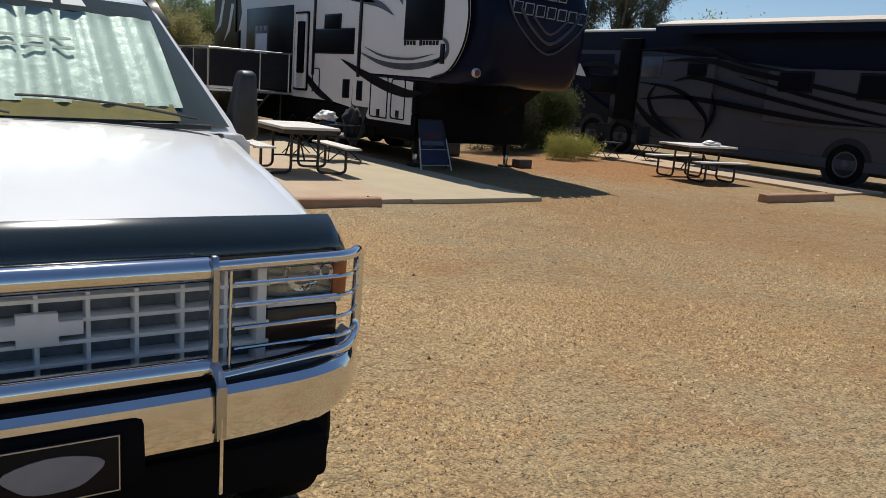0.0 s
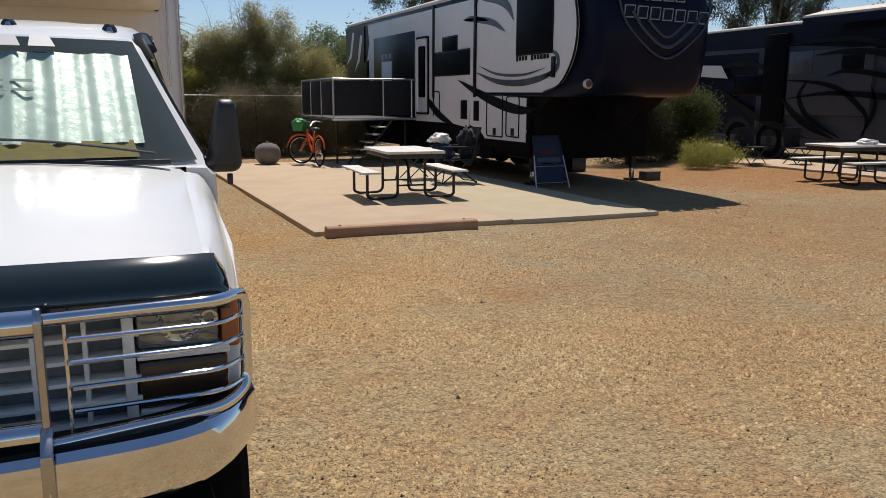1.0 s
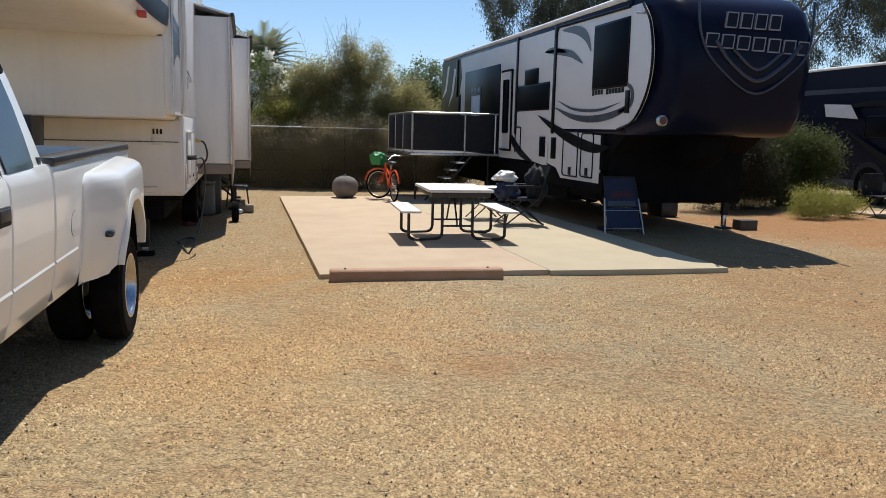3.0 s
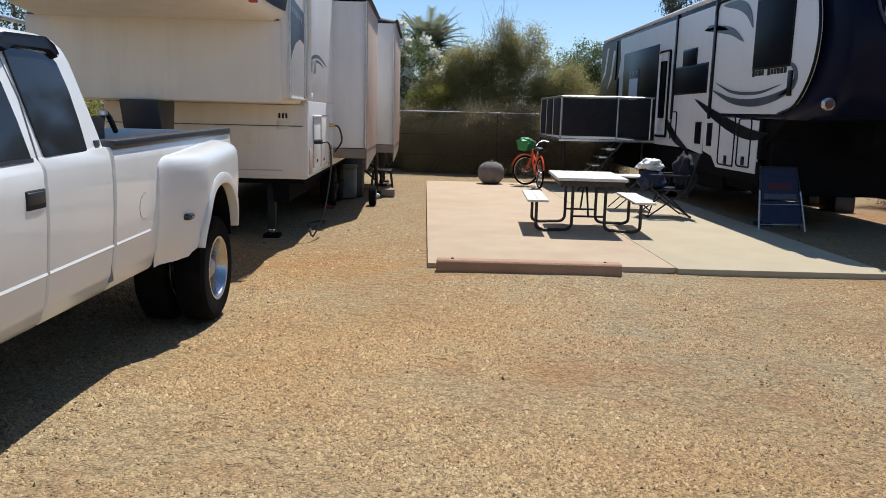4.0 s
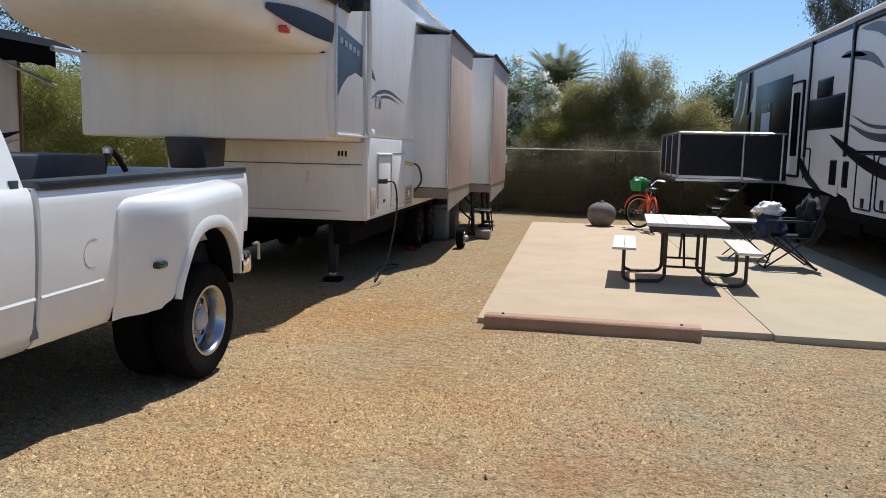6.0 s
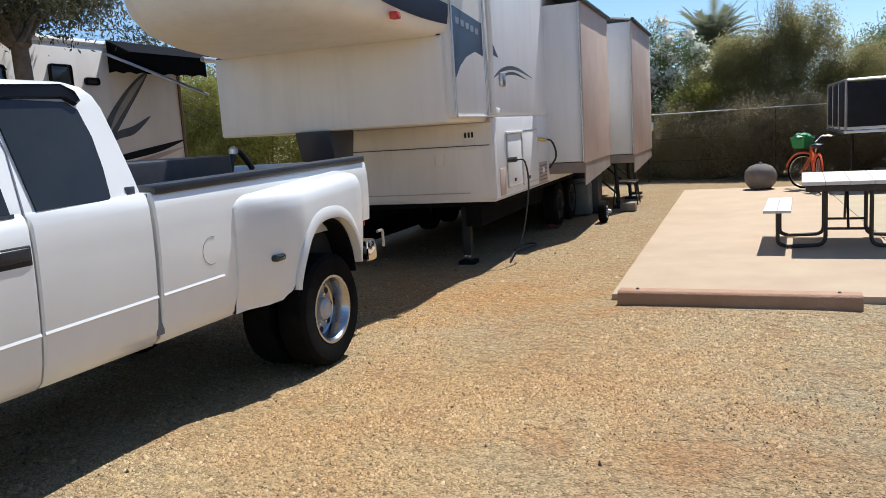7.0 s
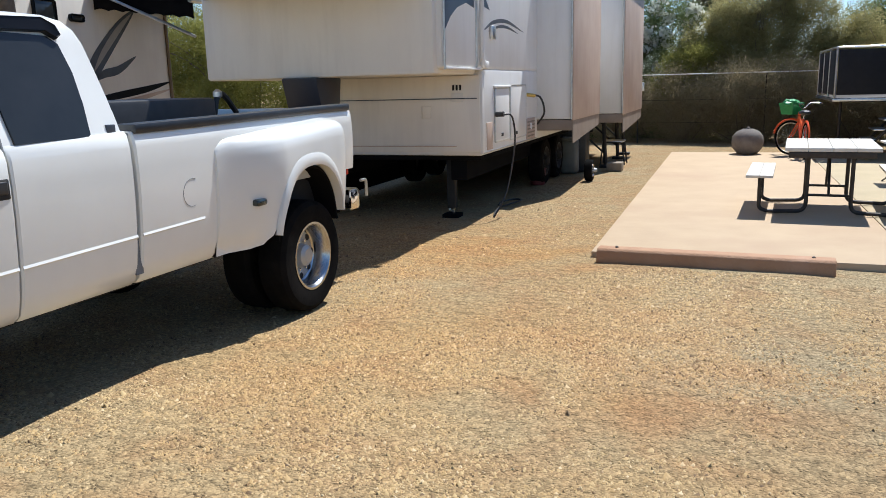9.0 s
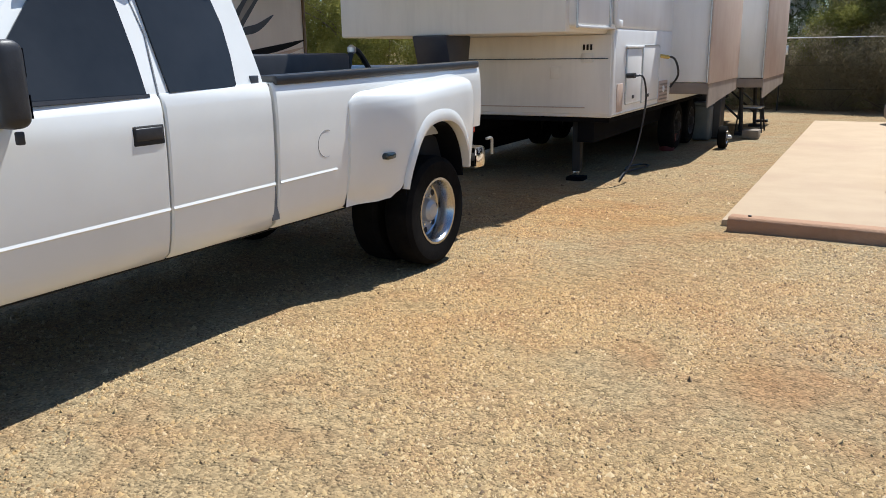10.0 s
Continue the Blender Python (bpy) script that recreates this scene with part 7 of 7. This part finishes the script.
def bicycle():
    t = thing("bicycle", 4.60, 18.3, 0.05, "orange cruiser bicycle with a green basket, parked on the slab", "bicycle")
    X, z0, r = 4.60, 0.05, 0.33
    y0, y1 = 18.85, 17.85
    def steer(bm, y):
        if y == y0:
            bmesh.ops.rotate(bm, cent=(X, 18.70, 0), matrix=Matrix.Rotation(radians(48), 3, "Z"), verts=bm.verts)
        return bm
    for y in (y0, y1):
        w = part("wheel", steer(disc(X, y, z0 + r, [(0.035, -0.03), (0.035, 0.03), (0.01, 0.035)], n=12), y), DULL_CHROME, t)
        ring = [(X, y + r * 0.95 * math.cos(a), z0 + r + r * 0.95 * math.sin(a)) for a in np.linspace(0, 2 * math.pi, 33)]
        part("tyre", steer(tube(ring, 0.02, n=8), y), RUBBER, w)
        ring = [(X, y + r * 0.87 * math.cos(a), z0 + r + r * 0.87 * math.sin(a)) for a in np.linspace(0, 2 * math.pi, 33)]
        part("rim", steer(tube(ring, 0.008, n=6), y), ALU, w)
        bm = bmesh.new()
        for k in range(18):
            a = 2 * math.pi * k / 18
            tube([(X, y, z0 + r), (X, y + r * 0.87 * math.cos(a), z0 + r + r * 0.87 * math.sin(a))], 0.0016, bm, n=4)
        part("spokes", steer(bm, y), ALU, w)
        fen = [(X, y + (r + 0.03) * math.cos(a), z0 + r + (r + 0.03) * math.sin(a)) for a in np.linspace(0.2, 2.9, 14)]
        part("mudguard", steer(tube(fen, 0.02, n=6), y), BIKE_ORANGE, w)
    bb, head, seat = (X, 18.30, z0 + 0.30), (X, 18.62, z0 + 0.82), (X, 18.16, z0 + 0.72)
    for a, b, rr in ((bb, seat, 0.022), (bb, (X, 18.66, z0 + 0.66), 0.026), ((X, 18.20, z0 + 0.55), (X, 18.64, z0 + 0.74), 0.022), (bb, (X, y1, z0 + r), 0.014), (seat, (X, y1, z0 + r), 0.012), ((X, 18.66, z0 + 0.60), head, 0.026)):
        part("frame_tube", tube([a, b], rr, n=8), BIKE_ORANGE, t)
    for s in (-1, 1):
        part("fork_blade", steer(tube([(X + s * 0.05, 18.68, z0 + 0.62), (X + s * 0.05, y0, z0 + r)], 0.013, n=6), y0), BIKE_ORANGE, t)
    part("handlebar", steer(tube(bend([(X - 0.32, 18.42, z0 + 0.98), (X - 0.2, 18.6, z0 + 1.0), (X, 18.62, z0 + 0.86), (X + 0.2, 18.6, z0 + 1.0), (X + 0.32, 18.42, z0 + 0.98)], 0.08), 0.013, n=8), y0), DULL_CHROME, t)
    part("saddle", blob(X, 18.08, z0 + 0.84, 0.11, 0.14, 0.045, 3, 0.1), BLACK_PLASTIC, t)
    part("seat_post", tube([seat, (X, 18.1, z0 + 0.83)], 0.014, n=8), DULL_CHROME, t)
    b = part("basket", steer(loft([[(X + sx * k, 18.86 + sy * k, z0 + z) for sx, sy in ((-0.19, -0.15), (0.19, -0.15), (0.19, 0.15), (-0.19, 0.15))] for k, z in ((0.75, 0.78), (1.0, 1.0))]), y0), GREEN_BAG, t, "bright green basket")
    part("bag", steer(blob(X - 0.02, 18.86, z0 + 0.98, 0.18, 0.15, 0.09, 5, 0.3), y0), GREEN_BAG, b)
    part("chain_guard", block(X + 0.03, X + 0.045, 17.85, 18.35, z0 + 0.27, z0 + 0.36, 0.01), BIKE_ORANGE, t)
    t.matrix_basis = pose(4.70, 18.50, 0.05, 0, 0, 5)


bicycle()


def camp_chair():
    t = thing("camp_chair", 6.1, 13.75, 0.05, "dark blue folding camp chair with a mesh back, on the slab", "camp chair")
    z = 0.05
    x0, x1, y0, y1 = 5.80, 6.44, 13.45, 14.0
    for y in (y0, y1):
        part("leg", tube([(x0, y, z), (x1 - 0.03, y, z + 0.46)], 0.013, n=8), STEEL_DARK, t)
        part("leg", tube([(x1 + 0.06, y, z), (x0 + 0.05, y, z + 0.46)], 0.013, n=8), STEEL_DARK, t)
        part("arm_post", tube([(x0 + 0.05, y, z + 0.44), (x0 + 0.04, y, z + 0.66)], 0.012, n=8), STEEL_DARK, t)
        part("armrest", block(x0, x1, y - 0.035, y + 0.035, z + 0.65, z + 0.68, 0.01), BLACK_FABRIC, t)
        part("back_post", tube([(x1 - 0.06, y, z + 0.40), (x1 + 0.14, y, z + 1.02)], 0.013, n=8), STEEL_DARK, t)
    for x in (x0, x1 + 0.06):
        part("foot_bar", tube([(x, y0, z + 0.02), (x, y1, z + 0.02)], 0.011, n=8), STEEL_DARK, t)
        part("leg", tube([(x, y0, z), ((x0 + x1) / 2, y1, z + 0.42)], 0.011, n=8), STEEL_DARK, t)
    rows = [[(x, y, z + 0.45 - 0.05 * math.sin(math.pi * (y - y0) / (y1 - y0))) for y in np.linspace(y0, y1, 7)] for x in np.linspace(x0 + 0.03, x1 - 0.04, 6)]
    bm = loft(rows, closed=False)
    bmesh.ops.solidify(bm, geom=bm.faces[:], thickness=0.012)
    part("seat", bm, BLUE_FABRIC, t, "blue canvas seat")
    rows = [[(x1 - 0.05 + 0.19 * k + 0.04 * math.sin(math.pi * (y - y0) / (y1 - y0)), y, z + 0.44 + 0.58 * k) for y in np.linspace(y0, y1, 7)] for k in np.linspace(0, 1, 6)]
    bm = loft(rows, closed=False)
    bmesh.ops.solidify(bm, geom=bm.faces[:], thickness=0.012)
    part("backrest", bm, BLACK_FABRIC, t, "black mesh backrest")


camp_chair()


def side_table_things():
    t = thing("side_table", 5.75, 14.7, 0.05, "small white folding side table beside the camp chair", "side table")
    part("tabletop", block(5.45, 6.15, 14.35, 14.9, 0.60, 0.63, 0.008), WHITE_FABRIC, t)
    for x0, x1 in ((5.5, 6.1), (6.1, 5.5)):
        for y in (14.4, 14.85):
            part("leg", tube([(x0, y, 0.05), (x1, y, 0.60)], 0.011, n=8), STEEL_DARK, t)
    solid("blue_bag", blob(5.92, 13.72, 0.62, 0.22, 0.20, 0.17, 9, 0.35), BLUE_FABRIC, "slumped dark blue cloth bag on the camp chair", "bag", base=(5.92, 13.72, 0.5), smooth=75)
    solid("jacket", blob(6.42, 13.72, 0.74, 0.15, 0.28, 0.30, 21, 0.45), BLACK_FABRIC, "dark jacket draped over the camp chair back", "jacket", base=(6.46, 13.72, 0.4), smooth=75)
    solid("white_towel", blob(5.90, 13.78, 0.86, 0.20, 0.16, 0.09, 12, 0.6), WHITE_FABRIC, "crumpled white towel on the bag", "towel", base=(5.9, 13.78, 0.8), smooth=75)
    solid("white_cloth", blob(13.62, 10.95, 0.80, 0.22, 0.16, 0.05, 15, 0.6), WHITE_FABRIC, "folded white cloth on the picnic table", "cloth", base=(13.62, 10.95, 0.755), smooth=75)


side_table_things()


def folded_lounger():
    """A folded chair with a bright tube frame, leaning upright by the trailer."""
    t = thing("folding_chair", 7.4, 12.5, 0.0, "folded blue beach chair with a bright tube frame, standing upright", "folding chair")
    tilt = 0.30
    def at(x, k, out=0.0):
        return (x, 12.28 + tilt * k * 1.2 + out, 0.03 + 0.94 * k)
    for x0, x1 in ((7.10, 7.16), (7.78, 7.755)):
        part("side_tube", tube([at(x0, 0), at(x1, 0.60)], 0.013, n=8), ALU, t, "bright aluminium side tube")
        part("upper_tube", tube([at(x1, 0.58), at(x1 + (0.03 if x0 < 7.5 else -0.03), 0.97)], 0.012, n=8), STEEL_DARK, t)
        part("rear_leg", tube([at(x1, 0.02, 0.12), at(x1, 0.62, 0.04)], 0.011, n=8), STEEL_DARK, t)
    part("top_bar", tube([at(7.185, 0.965), at(7.73, 0.965)], 0.012, n=8), STEEL_DARK, t)
    for k in (0.10, 0.40):
        part("cross_bar", tube([at(7.13, k), at(7.765, k)], 0.006, n=8), ALU, t)

    def sheet(name, x0, x1, k0, k1, out, mat, label):
        part(name, loft([[at(x0, k0, o), at(x1, k0, o), at(x1 - 0.01, k1, o), at(x0 + 0.01, k1, o)] for o in (out, out + 0.014)]), mat, t, label)
    sheet("backrest", 7.19, 7.74, 0.46, 0.96, 0.012, BLUE_FABRIC, "dark blue fabric back")
    sheet("seat", 7.17, 7.75, 0.12, 0.44, 0.03, BLUE_FABRIC, "dark blue fabric seat")
    sheet("pale_panel", 7.21, 7.70, 0.48, 0.56, 0.0, GRAPHIC_GREY, "pale grey strip low on the back")
    sheet("print_bar", 7.28, 7.66, 0.62, 0.72, 0.002, surface("faded_red_print", (0.075, 0.018, 0.025), (0.05, 0.02, 0.04), 12, 0.8), "faded reddish print on the back")


folded_lounger()
solid("timber_block", block(10.05, 10.40, 13.0, 13.25, -0.01, 0.17, 0.01), surface("dark_timber", (0.06, 0.05, 0.04), (0.10, 0.08, 0.06), 8, 0.85), "dark timber chock beside the landing leg", "timber block", base=(10.22, 13.1, 0))


def totes():
    """Low dark boxes added under the dark trailer's far side to cover sunlit ground."""
    for y, h, d in ((15.25, 0.28, 0.0), (16.35, 0.32, 0.06), (17.35, 0.30, 0.12)):
        t = thing("low_dark_box", 9.95 + d, y + 0.3, 0, "low black box added to cover sunlit gravel beneath the trailer", "storage tote", "totes under the trailer")
        part("tote_body", block(9.76 + d, 10.14 + d, y, y + 0.62, -0.01, h, 0.03), BLACK_PLASTIC, t)
        part("tote_lid", block(9.74 + d, 10.16 + d, y - 0.02, y + 0.64, h - 0.01, h + 0.035, 0.012), BLACK_PLASTIC, t)


totes()


def far_chairs():
    for x, y in ((15.0, 15.2), (15.9, 14.6)):
        t = thing("camp_chair", x, y, 0, "dark folding camp chair beside the motorhome", "camp chair", "chairs by the motorhome")
        for dx in (-0.25, 0.25):
            part("leg", tube([(x + dx, y - 0.25, 0.0), (x + dx, y + 0.22, 0.45)], 0.012, n=6), STEEL_DARK, t)
            part("leg", tube([(x + dx, y + 0.25, 0.0), (x + dx, y - 0.22, 0.45)], 0.012, n=6), STEEL_DARK, t)
            part("back_post", tube([(x + dx, y + 0.2, 0.42), (x + dx, y + 0.34, 0.92)], 0.012, n=6), STEEL_DARK, t)
        part("seat", block(x - 0.27, x + 0.27, y - 0.25, y + 0.24, 0.42, 0.45, 0.008), BLACK_FABRIC, t)
        bm = block(x - 0.26, x + 0.26, y + 0.22, y + 0.24, 0.45, 0.92, 0.006)
        part("backrest", bm, BLACK_FABRIC, t)


far_chairs()
